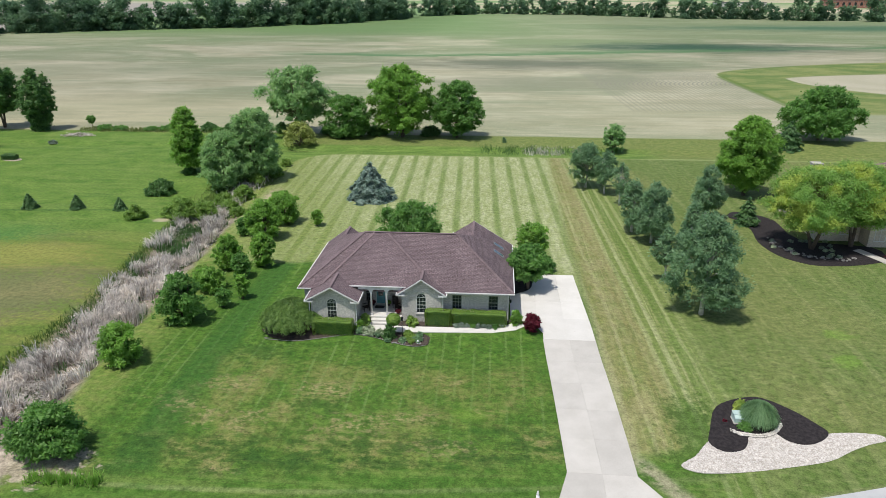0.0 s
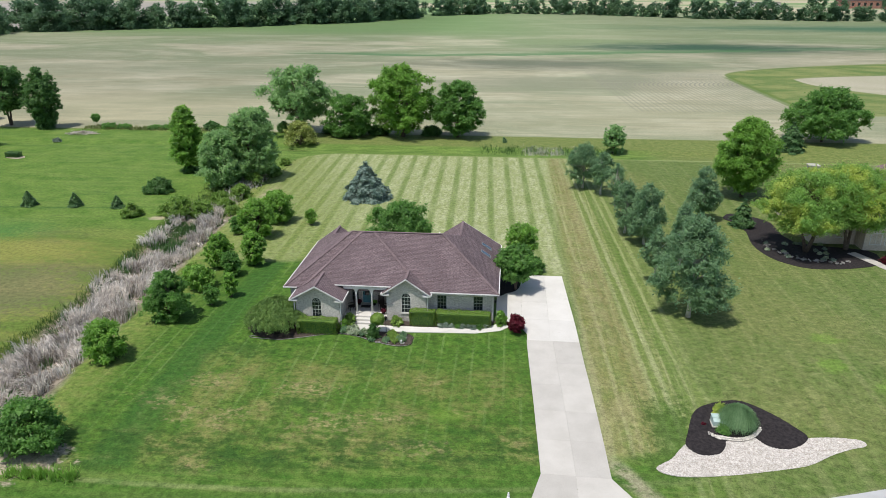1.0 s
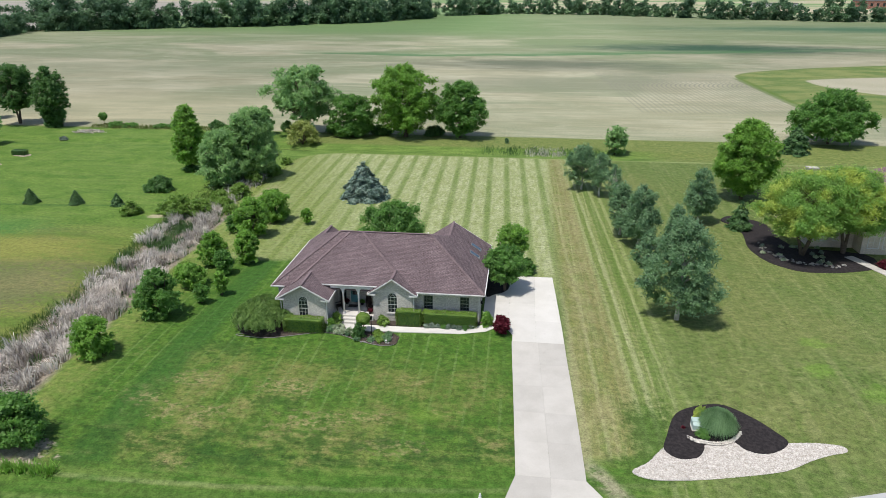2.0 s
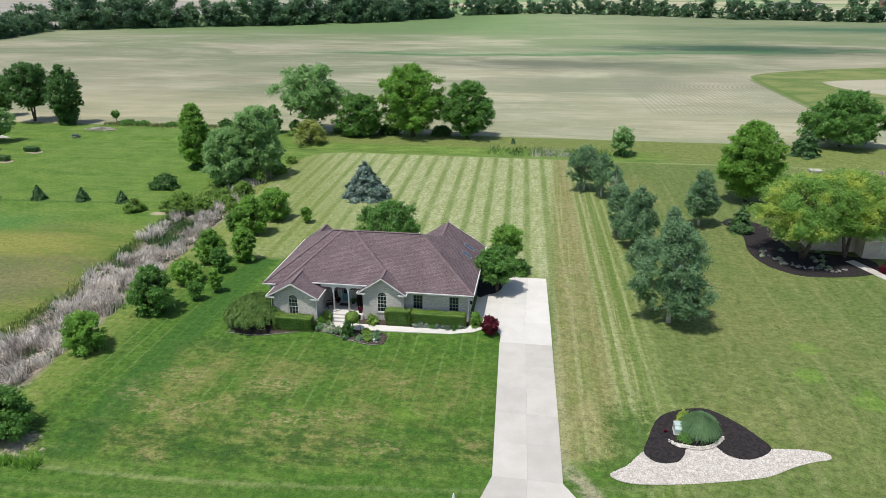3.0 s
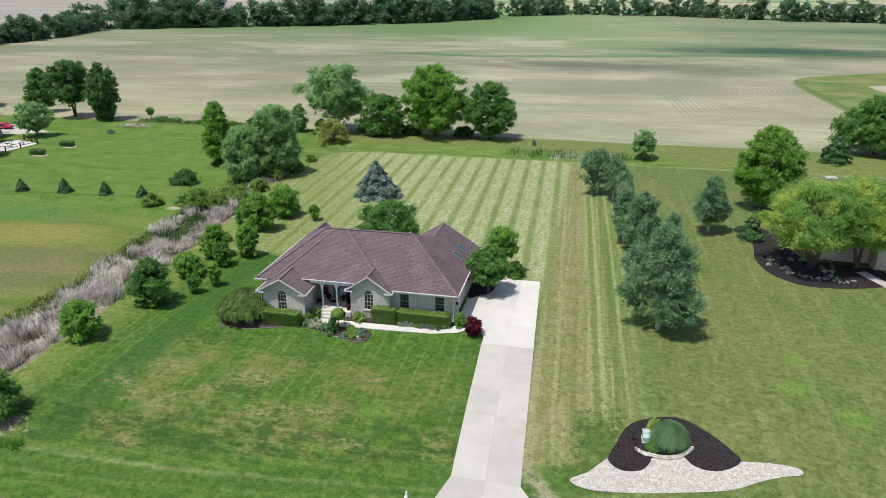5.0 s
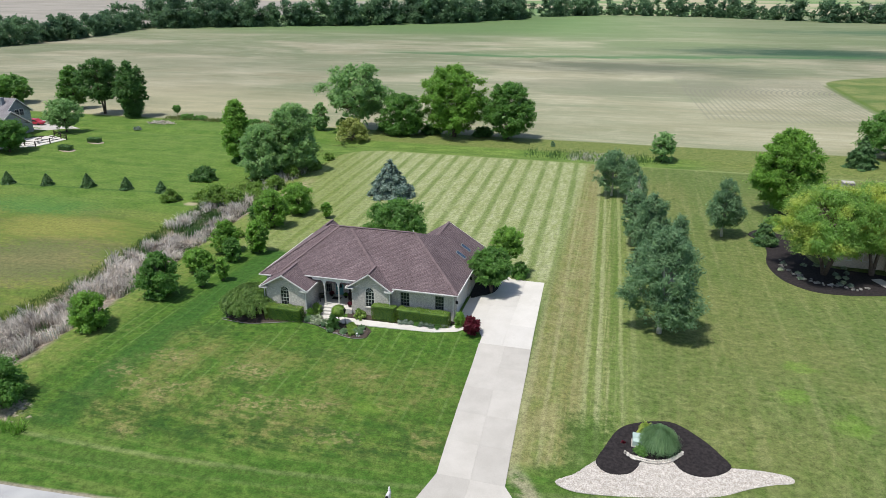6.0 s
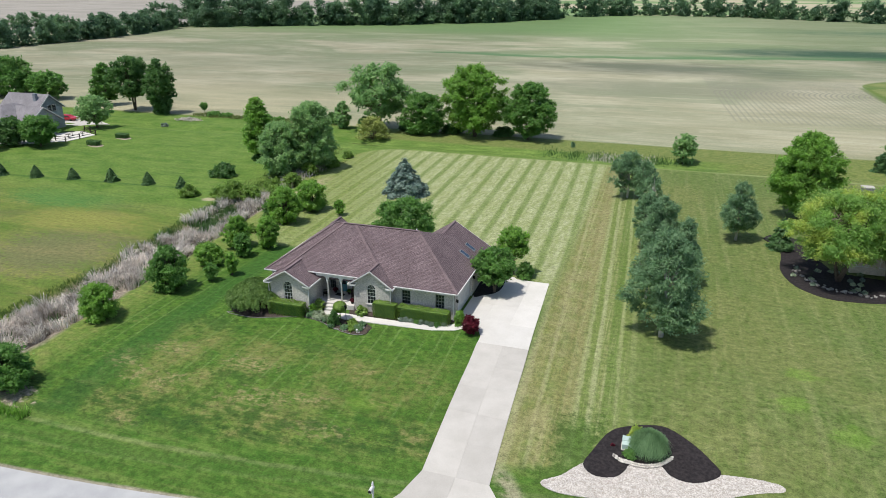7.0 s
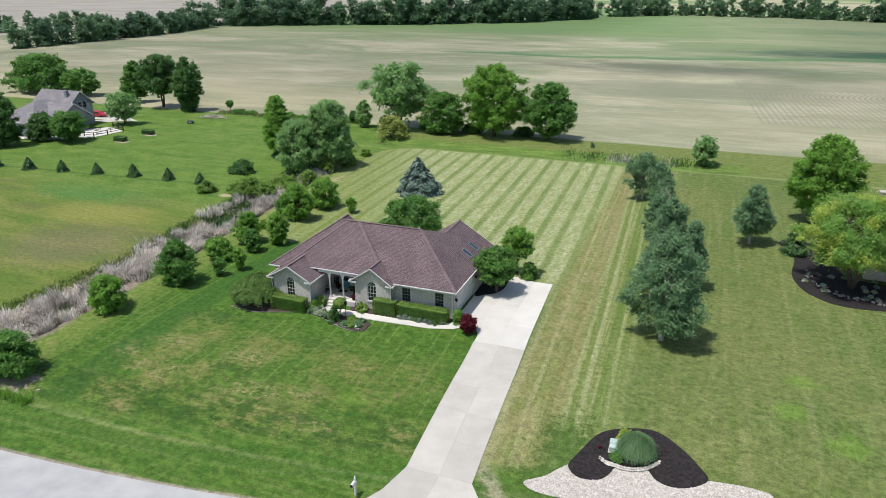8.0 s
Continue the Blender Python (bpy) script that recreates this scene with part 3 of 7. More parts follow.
def glass_material():
    m = Nodes("window_glass")
    m.finish((0.02, 0.025, 0.03), 0.06, 0.0, 0.8)
    return m.mat


M_GLASS = glass_material()

M_BLOSSOM = leafy("white_flowered_leaves", (0.085, 0.17, 0.05), (0.56, 0.60, 0.44), glow=0.2, vary=0.6)
M_SILVER = leafy("silvery_leaves", (0.10, 0.15, 0.10), (0.26, 0.32, 0.25), glow=0.15)
M_SCRUB = leafy("light_scrub_leaves", (0.110, 0.210, 0.035), (0.270, 0.400, 0.090))
M_ROUGH = leafy("rough_grass_blades", (0.110, 0.165, 0.040), (0.230, 0.265, 0.090), glow=0.3)
M_BANK = leafy("bank_grass_blades", (0.065, 0.135, 0.026), (0.175, 0.245, 0.062), glow=0.3)
M_LEAF_WEEP = leafy("weeping_leaves", (0.075, 0.150, 0.030), (0.215, 0.340, 0.085), glow=0.3, patch_scale=1.6)
M_DARKWOOD = plain("dark_stained_wood", (0.022, 0.016, 0.013), (0.05, 0.036, 0.028), 6.0, 0.6)
M_PEBBLE = plain("gravel_stones", (0.32, 0.285, 0.245), (0.68, 0.645, 0.60), 9.0, 0.9, fine=3.0)
M_BOX = plain("pale_green_enamel", (0.36, 0.46, 0.42), (0.42, 0.52, 0.48), 3.0, 0.45)
M_LITTER = plain("tan_litter", (0.24, 0.19, 0.135), (0.44, 0.38, 0.30), 2.0, 0.95, bump=0.8, fine=10.0)
M_BEIGE = courses_material("beige_siding", (0.40, 0.34, 0.27), ((0.62, 0.53, 0.43), (0.66, 0.57, 0.47), (0.57, 0.49, 0.40)), 3.0, 0.14, 0.01)
M_GREYSIDING = courses_material("blue_grey_siding", (0.22, 0.24, 0.26), ((0.36, 0.39, 0.42), (0.40, 0.43, 0.46), (0.33, 0.36, 0.39)), 3.0, 0.16, 0.012)
M_REDSHINGLE = courses_material("red_brown_shingles", (0.07, 0.045, 0.045), ((0.215, 0.145, 0.145), (0.165, 0.110, 0.115), (0.265, 0.185, 0.180)), 0.33, 0.145, 0.012)
M_GREYSHINGLE = courses_material("grey_shingles", (0.10, 0.095, 0.10), ((0.24, 0.225, 0.235), (0.20, 0.19, 0.20), (0.28, 0.265, 0.27)), 0.33, 0.145, 0.012)
M_REDBRICK = courses_material("red_brick", (0.36, 0.31, 0.28), ((0.34, 0.13, 0.09), (0.28, 0.10, 0.075), (0.40, 0.17, 0.12)), 0.21, 0.075, 0.01)
M_REDPAINT = plain("red_car_paint", (0.42, 0.02, 0.04), (0.46, 0.03, 0.05), 2.0, 0.25, 0.0, 0.6)
# ---------------------------------------------------------------- building kit
ROAD_A, ROAD_B, ROAD_C = 32.95, 0.17, 0.0026


def road_edge(x):
    return ROAD_A + ROAD_B * x + ROAD_C * x * x


def smooth(v, lo, hi):
    t = np.clip((np.asarray(v, float) - lo) / (hi - lo), 0, 1)
    return t * t * (3 - 2 * t)


def terrain(x, y):
    """Height of the ground, in metres."""
    x, y = np.asarray(x, float), np.asarray(y, float)
    d = y - (ROAD_A + ROAD_B * np.clip(x, -45, 45) + ROAD_C * np.clip(x, -45, 45) ** 2)
    h = np.interp(d, [-9, -6.5, 0, 2, 7, 12, 15.5], [-1.2, -1.1, -1.12, -1.0, -0.5, -0.13, 0.0])
    dx = np.maximum(np.maximum(-17 - x, x - 8.5), 0)
    dy = np.maximum(np.maximum(58.5 - y, y - 71), 0)
    h = h + 0.48 * (1 - smooth(np.hypot(dx, dy), 0.0, 7.0))
    cx = np.interp(y, [30, 45, 60, 75, 90, 110], [-39.5, -37.0, -37.2, -38.2, -39.5, -40])
    h = h - 0.9 * (1 - smooth(np.abs(x - cx), 1.5, 5.0)) * smooth(y, 25, 34) * (1 - smooth(y, 92, 104))
    h = h - 0.35 * (1 - smooth(np.abs(y - 131.5), 1.0, 3.5))
    return h


def level(x, y):
    return float(terrain(x, y))


def raw_mesh(name, co, faces, mat=None, smooth_shade=False):
    me = bpy.data.meshes.new(name)
    me.from_pydata([tuple(c) for c in co], [], [tuple(f) for f in faces])
    if mat:
        me.materials.append(mat)
    if smooth_shade:
        me.polygons.foreach_set("use_smooth", [True] * len(me.polygons))
    return me


def quad_mesh(name, co, mat):
    """Loose faces from an array (n, 3 or 4, 3), one material."""
    co = np.asarray(co, np.float32)
    n, k = co.shape[:2]
    me = bpy.data.meshes.new(name)
    me.vertices.add(k * n)
    me.vertices.foreach_set("co", co.reshape(-1))
    me.loops.add(k * n)
    me.loops.foreach_set("vertex_index", np.arange(k * n, dtype=np.int32))
    me.polygons.add(n)
    me.polygons.foreach_set("loop_start", np.arange(0, k * n, k, dtype=np.int32))
    me.update(calc_edges=True)
    me.materials.append(mat)
    return me


def part(name, bm, material, parent, label=""):
    """Link a bmesh or a mesh as ONE mesh object under a thing or a part."""
    if isinstance(bm, bmesh.types.BMesh):
        me = bpy.data.meshes.new(name)
        bmesh.ops.recalc_face_normals(bm, faces=bm.faces)
        bm.to_mesh(me)
        bm.free()
        me.materials.append(material)
    else:
        me = bm
    ob = new(name, me)
    ob.parent = parent
    if parent is not None:
        if parent.parent is None:
            ob.matrix_parent_inverse = parent.matrix_basis.inverted()
    if label:
        ob["label"] = label
    return ob


def thing(name, x, y, z, label, category, group="", kind=""):
    ob = new(name)
    ob.matrix_basis = Matrix.Translation((x, y, z))
    ob.empty_display_size = 0.3
    return tagged(ob, label, category, group, kind)


def box(bm, x0, x1, y0, y1, z0, z1, bevel=0.0):
    vs = [bm.verts.new((x, y, z)) for z in (z0, z1) for x, y in ((x0, y0), (x1, y0), (x1, y1), (x0, y1))]
    fs = [bm.faces.new([vs[i] for i in f]) for f in ((3, 2, 1, 0), (4, 5, 6, 7), (0, 1, 5, 4), (1, 2, 6, 5), (2, 3, 7, 6), (3, 0, 4, 7))]
    if bevel:
        edges = list({e for f in fs for e in f.edges})
        bmesh.ops.bevel(bm, geom=edges, offset=bevel, segments=2, affect="EDGES")
    return bm


def boxed(*args, **kw):
    return box(bmesh.new(), *args, **kw)


def boxed_mesh(name, *args):
    bm = boxed(*args)
    me = bpy.data.meshes.new(name)
    bm.to_mesh(me)
    bm.free()
    return me


def prism(bm, outline, z0, z1):
    """Upright prism over a plan outline."""
    lo = [bm.verts.new((x, y, z0)) for x, y in outline]
    hi = [bm.verts.new((x, y, z1)) for x, y in outline]
    n = len(outline)
    bm.faces.new(hi)
    bm.faces.new(lo[::-1])
    for i in range(n):
        bm.faces.new((lo[i], lo[(i + 1) % n], hi[(i + 1) % n], hi[i]))
    return bm


def tube(rings, sides=7, closed=True):
    """Verts and faces of a tube through rings (x, y, z, radius)."""
    co, fa = [], []
    pts = [Vector(r[:3]) for r in rings]
    for i, r in enumerate(rings):
        d = (pts[min(i + 1, len(pts) - 1)] - pts[max(i - 1, 0)]).normalized()
        u = d.cross(Vector((0.31, 0.95, 0.05))).normalized()
        v = d.cross(u)
        for k in range(sides):
            a = 2 * math.pi * k / sides
            co.append(pts[i] + (u * math.cos(a) + v * math.sin(a)) * r[3])
    for i in range(len(rings) - 1):
        for k in range(sides):
            a, b = i * sides + k, i * sides + (k + 1) % sides
            fa.append((a, b, b + sides, a + sides))
    if closed:
        fa.append(tuple(range(sides))[::-1])
        fa.append(tuple(range((len(rings) - 1) * sides, len(rings) * sides)))
    return co, fa


def tubes(name, many, mat, sides=7):
    co, fa = [], []
    for rings in many:
        c, f = tube(rings, sides)
        o = len(co)
        co += c
        fa += [tuple(i + o for i in q) for q in f]
    return raw_mesh(name, co, fa, mat, True)


def pierced(bm, outer, holes, place, depth):
    """A wall: the outline with holes, drawn in (u, v), laid out by place(u, v, w), w from 0 to depth."""
    from mathutils.geometry import tessellate_polygon
    loops = [outer, *holes]
    flat = [(u, v, 0.0) for loop in loops for u, v in loop]
    tris = tessellate_polygon([[Vector((u, v, 0)) for u, v in loop] for loop in loops])
    front = [bm.verts.new(place(u, v, 0)) for u, v, _ in flat]
    back = [bm.verts.new(place(u, v, depth)) for u, v, _ in flat]
    for a, b, c in tris:
        if len({a, b, c}) == 3:
            bm.faces.new((front[a], front[b], front[c]))
            bm.faces.new((back[c], back[b], back[a]))
    i = 0
    for loop in loops:
        n = len(loop)
        for k in range(n):
            a, b = i + k, i + (k + 1) % n
            bm.faces.new((front[a], front[b], back[b], back[a]))
        i += n
    return bm


def metre_uv(me):
    """A uv in metres on every face, level courses on walls and along the eaves on roofs."""
    layer = me.uv_layers.new(name="UVMap")
    for poly in me.polygons:
        n = poly.normal
        u = Vector((0, 0, 1)).cross(n)
        u = Vector((1, 0, 0)) if u.length < 0.05 else u.normalized()
        v = n.cross(u)
        for li in poly.loop_indices:
            c = me.vertices[me.loops[li].vertex_index].co
            layer.data[li].uv = (c.dot(u), c.dot(v))
    return me


# ---------------------------------------------------------------- plants
def leaf_quads(pts, nrm, size, rng, long=1.5, jitter=0.55):
    """Small leaf-shaped quads at pts, facing roughly along nrm."""
    n = len(pts)
    nr = nrm + rng.normal(0, jitter, (n, 3))
    nr /= np.linalg.norm(nr, axis=1, keepdims=True) + 1e-9
    r = rng.normal(0, 1, (n, 3))
    u = np.cross(nr, r)
    u /= np.linalg.norm(u, axis=1, keepdims=True) + 1e-9
    v = np.cross(nr, u)
    s = (size * rng.uniform(0.6, 1.35, n))[:, None]
    fold = nr * s * 0.18
    a, b = u * s * 0.5 * long, v * s * 0.5
    return np.stack([pts - a, pts - b * 0.9 + fold, pts + a, pts + b + fold], 1)


def leaf_tris(pts, nrm, size, rng, long=1.7, jitter=0.75, along=None, hang=0.0):
    """Slim pointed leaves or leaf sprays, one triangle each; along: the way they point."""
    n = len(pts)
    nr = nrm / (np.linalg.norm(nrm, axis=1, keepdims=True) + 1e-9) + rng.normal(0, jitter, (n, 3))
    r = rng.normal(0, 1, (n, 3)) if along is None else along + rng.normal(0, 0.45, (n, 3))
    r[:, 2] -= hang
    u = r - nr * ((r * nr).sum(1, keepdims=True) / ((nr * nr).sum(1, keepdims=True) + 1e-9))
    u /= np.linalg.norm(u, axis=1, keepdims=True) + 1e-9
    v = np.cross(nr, u)
    v /= np.linalg.norm(v, axis=1, keepdims=True) + 1e-9
    s = (size * rng.uniform(0.65, 1.4, n))[:, None]
    a, b = u * s * long * 0.62, v * s * 0.6
    return np.stack([pts - a * 0.8 - b, pts - a * 0.6 + b, pts + a * 1.2], 1)


def crown_lobes(shape, w, h0, h1, rng, full=1.0, wild=1.0):
    """Centres and radii of the leaf pads of a crown of that shape, between the heights h0 and h1."""
    out = []
    r, hh = w / 2, h1 - h0
    ph = rng.uniform(0, 6.283, 4)
    bulge = lambda a, t: 1 + wild * (0.09 * math.sin(2 * a + ph[0]) + 0.09 * math.sin(3 * a + 4 * t + ph[1]) + 0.07 * math.sin(5 * a - 9 * t + ph[2]) + 0.05 * math.sin(11 * t + ph[3]))
    pad = 0.21 * w ** 0.62
    area = math.pi * w * (0.55 * hh + 0.25 * w)
    n = int(min(430, max(9, 1.75 * full * area / (math.pi * pad * pad))))
    tries = 0
    while len(out) < n and tries < 9000:
        tries += 1
        t = rng.uniform(0.0, 1.0)
        if shape == "round":
            env = math.sqrt(max(0.0, 1 - (2 * t - 1) ** 2)) * (1.1 - 0.15 * t)
        elif shape == "oval":
            env = math.sin(math.pi * min(1, (t * 0.88 + 0.1))) ** 0.75
        elif shape == "egg":
            env = math.sqrt(max(0.0, 1 - (1.75 * t - 0.7) ** 2 / 1.15)) * (1 - 0.3 * t)
        elif shape == "vase":
            env = 0.45 + 0.55 * math.sin(math.pi * min(1, t * 0.95 + 0.05))
        elif shape == "spire":
            env = (1 - t) ** 0.8 * 0.95 + 0.08
        elif shape == "bush":
            env = min(1.0, 0.70 + 1.1 * t) * math.sqrt(max(0.0, 1 - (max(0.0, t - 0.30) / 0.70) ** 2.2))
        elif shape == "cone":
            env = min(1.0, 0.55 + 1.8 * t) * max(0.0, 1 - t) ** 0.55 + 0.05
        elif shape == "dome":
            env = math.sqrt(max(0.0, 1 - t * t)) * 1.0
        else:
            env = 0.9
        a = rng.uniform(0, 2 * math.pi)
        q = math.sqrt(rng.uniform(0.42, 1.0)) * env * min(1 + 0.14 * wild, bulge(a, t))
        if rng.random() > 0.04 + 0.96 * env:
            continue
        lr = pad * rng.uniform(0.65, 1.4)
        rad = max(0.0, q * r - lr * 0.6)
        zc = min(h1 - lr * 0.75, max(h0 + lr * 0.5, h0 + t * hh))
        out.append((rad * math.cos(a), rad * math.sin(a), zc, lr))
    return out


def leaf_mass(lobes, leaf, density, rng, squash=0.8, droop=0.0, centre=(0.0, 0.0)):
    """Points, normals and directions of the leaves on every pad: full on top and outside, ragged at the rim."""
    pts, nrm, way = [], [], []
    for cx, cy, cz, lr in lobes:
        k = max(14, int(0.82 * density * 4 * math.pi * lr * lr / (leaf * leaf)))
        m_ = max(5, min(30, int(lr / leaf * 2.4)))
        e = rng.normal(0, 1, (m_, 3))
        e /= np.linalg.norm(e, axis=1, keepdims=True)
        e[:, 2] = np.where(e[:, 2] < -0.35, -e[:, 2], e[:, 2])
        reach = rng.uniform(0.5, 1.0, m_)
        reach[: m_ // 5] *= 1.35
        e *= (lr * reach)[:, None]
        pick = rng.integers(0, m_, k)
        d = rng.normal(0, 1, (k, 3))
        d /= np.linalg.norm(d, axis=1, keepdims=True)
        q = e[pick] * rng.uniform(0.45, 1.1, (k, 1)) + d * (lr * 0.52 * rng.random(k) ** 0.6)[:, None]
        q = q * np.array([1, 1, squash])
        d = q / (np.linalg.norm(q, axis=1, keepdims=True) + 1e-6)
        if droop:
            q[:, 2] -= droop * rng.random(k) * lr
        pts.append(q + np.array([cx, cy, cz]))
        out = np.array([cx - centre[0], cy - centre[1], 0.0])
        out = out / (np.linalg.norm(out) + 0.3)
        nrm.append(d * 0.7 + out * 0.35 + np.array([0, 0, 0.7]))
        way.append(d + out * 0.6)
    return np.concatenate(pts), np.concatenate(nrm), np.concatenate(way)


def inner_leaves(lobes, w, h, leaf, rng, fill=1.0):
    """Larger leaves deep inside a crown, so that its heart is dark and closed."""
    size = leaf * 2.4
    n = int(2.4 * fill * w * h / (size * size))
    c = np.array([q[:3] for q in lobes])[rng.integers(0, len(lobes), n)]
    c = c * np.array([0.70, 0.70, 0.95]) + rng.normal(0, 0.05, (n, 3)) * w
    c = c[c[:, 2] > 0.12]
    d = c * np.array([1, 1, 0]) / w + np.array([0, 0, 0.6])
    return leaf_tris(c, d, size, rng, 1.4)


def limbs(h, h0, trunk_r, lobes, rng, share=0.6, stems=1, spread=0.0, lean=0.0):
    many = []
    for s in range(stems):
        a = 2 * math.pi * s / stems + rng.uniform(0, 1)
        top = Vector((math.cos(a) * spread, math.sin(a) * spread, h * 0.82))
        rings = []
        for i in range(6):
            t = i / 5
            rings.append((top.x * t + rng.uniform(-1, 1) * 0.04 * h * t * lean, top.y * t, -0.15 + (top.z + 0.15) * t, trunk_r * (1.25 if i == 0 else 1 - 0.82 * t)))
        many.append(rings)
        for cx, cy, cz, lr in lobes:
            if rng.random() > share / stems * min(1.0, 60 / len(lobes)):
                continue
            zs = max(h0 * 0.75, min(cz - 0.2, h * 0.72) * rng.uniform(0.55, 0.85))
            t = min(1.0, zs / max(top.z, 0.1))
            b = Vector((top.x * t, top.y * t, zs))
            e = Vector((cx, cy, cz))
            mid = (b + e) / 2 + Vector((0, 0, 0.08 * (e - b).length))
            rb = max(0.015, trunk_r * 0.42 * (1 - 0.6 * t))
            many.append([(*b, rb), (*mid, rb * 0.65), (*e, rb * 0.25)])
    return many


def tree(name, x, y, h, w, shape, leafmat, label, category="tree", clear=0.12, full=1.0, leaf=0.3, density=0.55, trunk=None, bark=None, stems=1,
         spread=0.0, seed=0, squash=0.85, droop=0.0, group="", share=0.6, sparse=1.0, long=1.5, core=True, fill=1.0, wild=1.0, fine=None):
    rng = np.random.default_rng(1000 + seed)
    z = level(x, y)
    leaf = fine or max(min(leaf, 0.13), 0.00135 * math.hypot(x, y))
    ob = thing(name, x, y, z, label, category, group)
    h0 = h * clear
    lb = crown_lobes(shape, w, h0, h, rng, full, wild)
    pts, nrm, way = leaf_mass(lb, leaf, density * sparse, rng, squash, droop)
    keep = pts[:, 2] > 0.05
    quads = leaf_tris(pts[keep], nrm[keep], leaf, rng, long, along=way[keep], hang=droop)
    if core:
        quads = np.concatenate([quads, inner_leaves(lb, w, h - h0, leaf, rng, sparse * fill)])
    part("crown", quad_mesh("crown", quads + np.array([x, y, z]), leafmat), None, ob)
    tr = trunk or h * 0.018 + 0.03
    many = [[(a + x, b + y, c + z, r) for a, b, c, r in rings] for rings in limbs(h, h0, tr, lb, rng, share, stems, spread, 1.0)]
    part("trunk", tubes("trunk", many, bark or M_BARK), None, ob)
    return ob


def conifer(name, x, y, h, w, mat, label, group="", seed=0, leaf=0.3, tiers=12, category="tree"):
    """Tiers of drooping branches round a straight trunk."""
    rng = np.random.default_rng(2000 + seed)
    z = level(x, y)
    ob = thing(name, x, y, z, label, category, group)
    leaf *= 0.62
    pts, nrm, way, many = [], [], [], [[(x, y, z - 0.1, h * 0.025 + 0.02), (x, y, z + h * 0.5, h * 0.016 + 0.01), (x, y, z + h * 0.98, 0.008)]]
    for i in range(tiers):
        t = i / (tiers - 1)
        zc = h * (0.07 + 0.86 * t)
        rad = w / 2 * (1 - t) ** 0.60 * rng.uniform(0.86, 1.1) + 0.04 * w
        nb = max(5, int(13 * (1 - t) + 4))
        for b in range(nb):
            a = 2 * math.pi * (b + rng.uniform(-0.3, 0.3)) / nb + i * 0.7
            ln = rad * rng.uniform(0.68, 1.2)
            k = max(8, int((ln / leaf) ** 1.5 * 4))
            s = rng.random(k) ** 0.75
            side = rng.normal(0, 0.16, k) * ln * (1.1 - 0.6 * s)
            px_, py_ = math.cos(a) * s * ln - math.sin(a) * side, math.sin(a) * s * ln + math.cos(a) * side
            pz = zc + 0.10 * ln - 0.30 * ln * s ** 1.3 + rng.normal(0, 0.05, k) * ln
            pts.append(np.stack([px_, py_, np.maximum(pz, 0.05)], 1))
            nrm.append(np.stack([np.cos(a) * np.full(k, 0.5), np.sin(a) * np.full(k, 0.5), np.full(k, 0.9)], 1))
            way.append(np.stack([np.full(k, math.cos(a)), np.full(k, math.sin(a)), np.full(k, 0.15)], 1))
    pts.append(np.stack([rng.normal(0, 0.03 * w, 30), rng.normal(0, 0.03 * w, 30), h * rng.uniform(0.9, 1.0, 30)], 1))
    nrm.append(np.tile([0.3, 0, 0.8], (30, 1)))
    way.append(np.tile([0.0, 0.0, 1.0], (30, 1)))
    pts, nrm, way = np.concatenate(pts), np.concatenate(nrm), np.concatenate(way)
    part("crown", quad_mesh("crown", leaf_tris(pts, nrm, leaf, rng, 2.4, 0.4, way) + np.array([x, y, z]), mat), None, ob)
    part("trunk", tubes("trunk", many, M_BARK), None, ob)
    return ob


def shrub(name, x, y, h, w, mat, label, seed=0, leaf=0.12, full=1.0, density=0.8, d=None, category="shrub", group="", shape="dome", squash=0.9):
    """A bush: leaf masses down to the ground on a few stems."""
    rng = np.random.default_rng(3000 + seed)
    z = level(x, y)
    ob = thing(name, x, y, z, label, category, group)
    lb = crown_lobes(shape, w, 0.0, h, rng, full) + [(0, 0, h * 0.42, min(w, h) * 0.38)]
    k = (d or w) / w
    leaf = max(min(leaf, 0.11), 0.0013 * math.hypot(x, y))
    pts, nrm, way = leaf_mass(lb, leaf, density, rng, squash)
    pts[:, 1] *= k
    keep = pts[:, 2] > 0.01
    heart = inner_leaves(lb, w, h, leaf, rng) * np.array([1, k, 1])
    part("leaves", quad_mesh("leaves", np.concatenate([leaf_tris(pts[keep], nrm[keep], leaf, rng, along=way[keep]), heart]) + np.array([x, y, z]), mat), None, ob)
    many = []
    for i in range(5):
        a = rng.uniform(0, 6.28)
        e = (x + math.cos(a) * w * 0.2, y + math.sin(a) * w * 0.2 * k, z + h * 0.6)
        many.append([(x + math.cos(a) * 0.04, y + math.sin(a) * 0.04, z - 0.06, 0.03), (*e, 0.012)])
    part("stem", tubes("stem", many, M_BARK, 5), None, ob)
    return ob


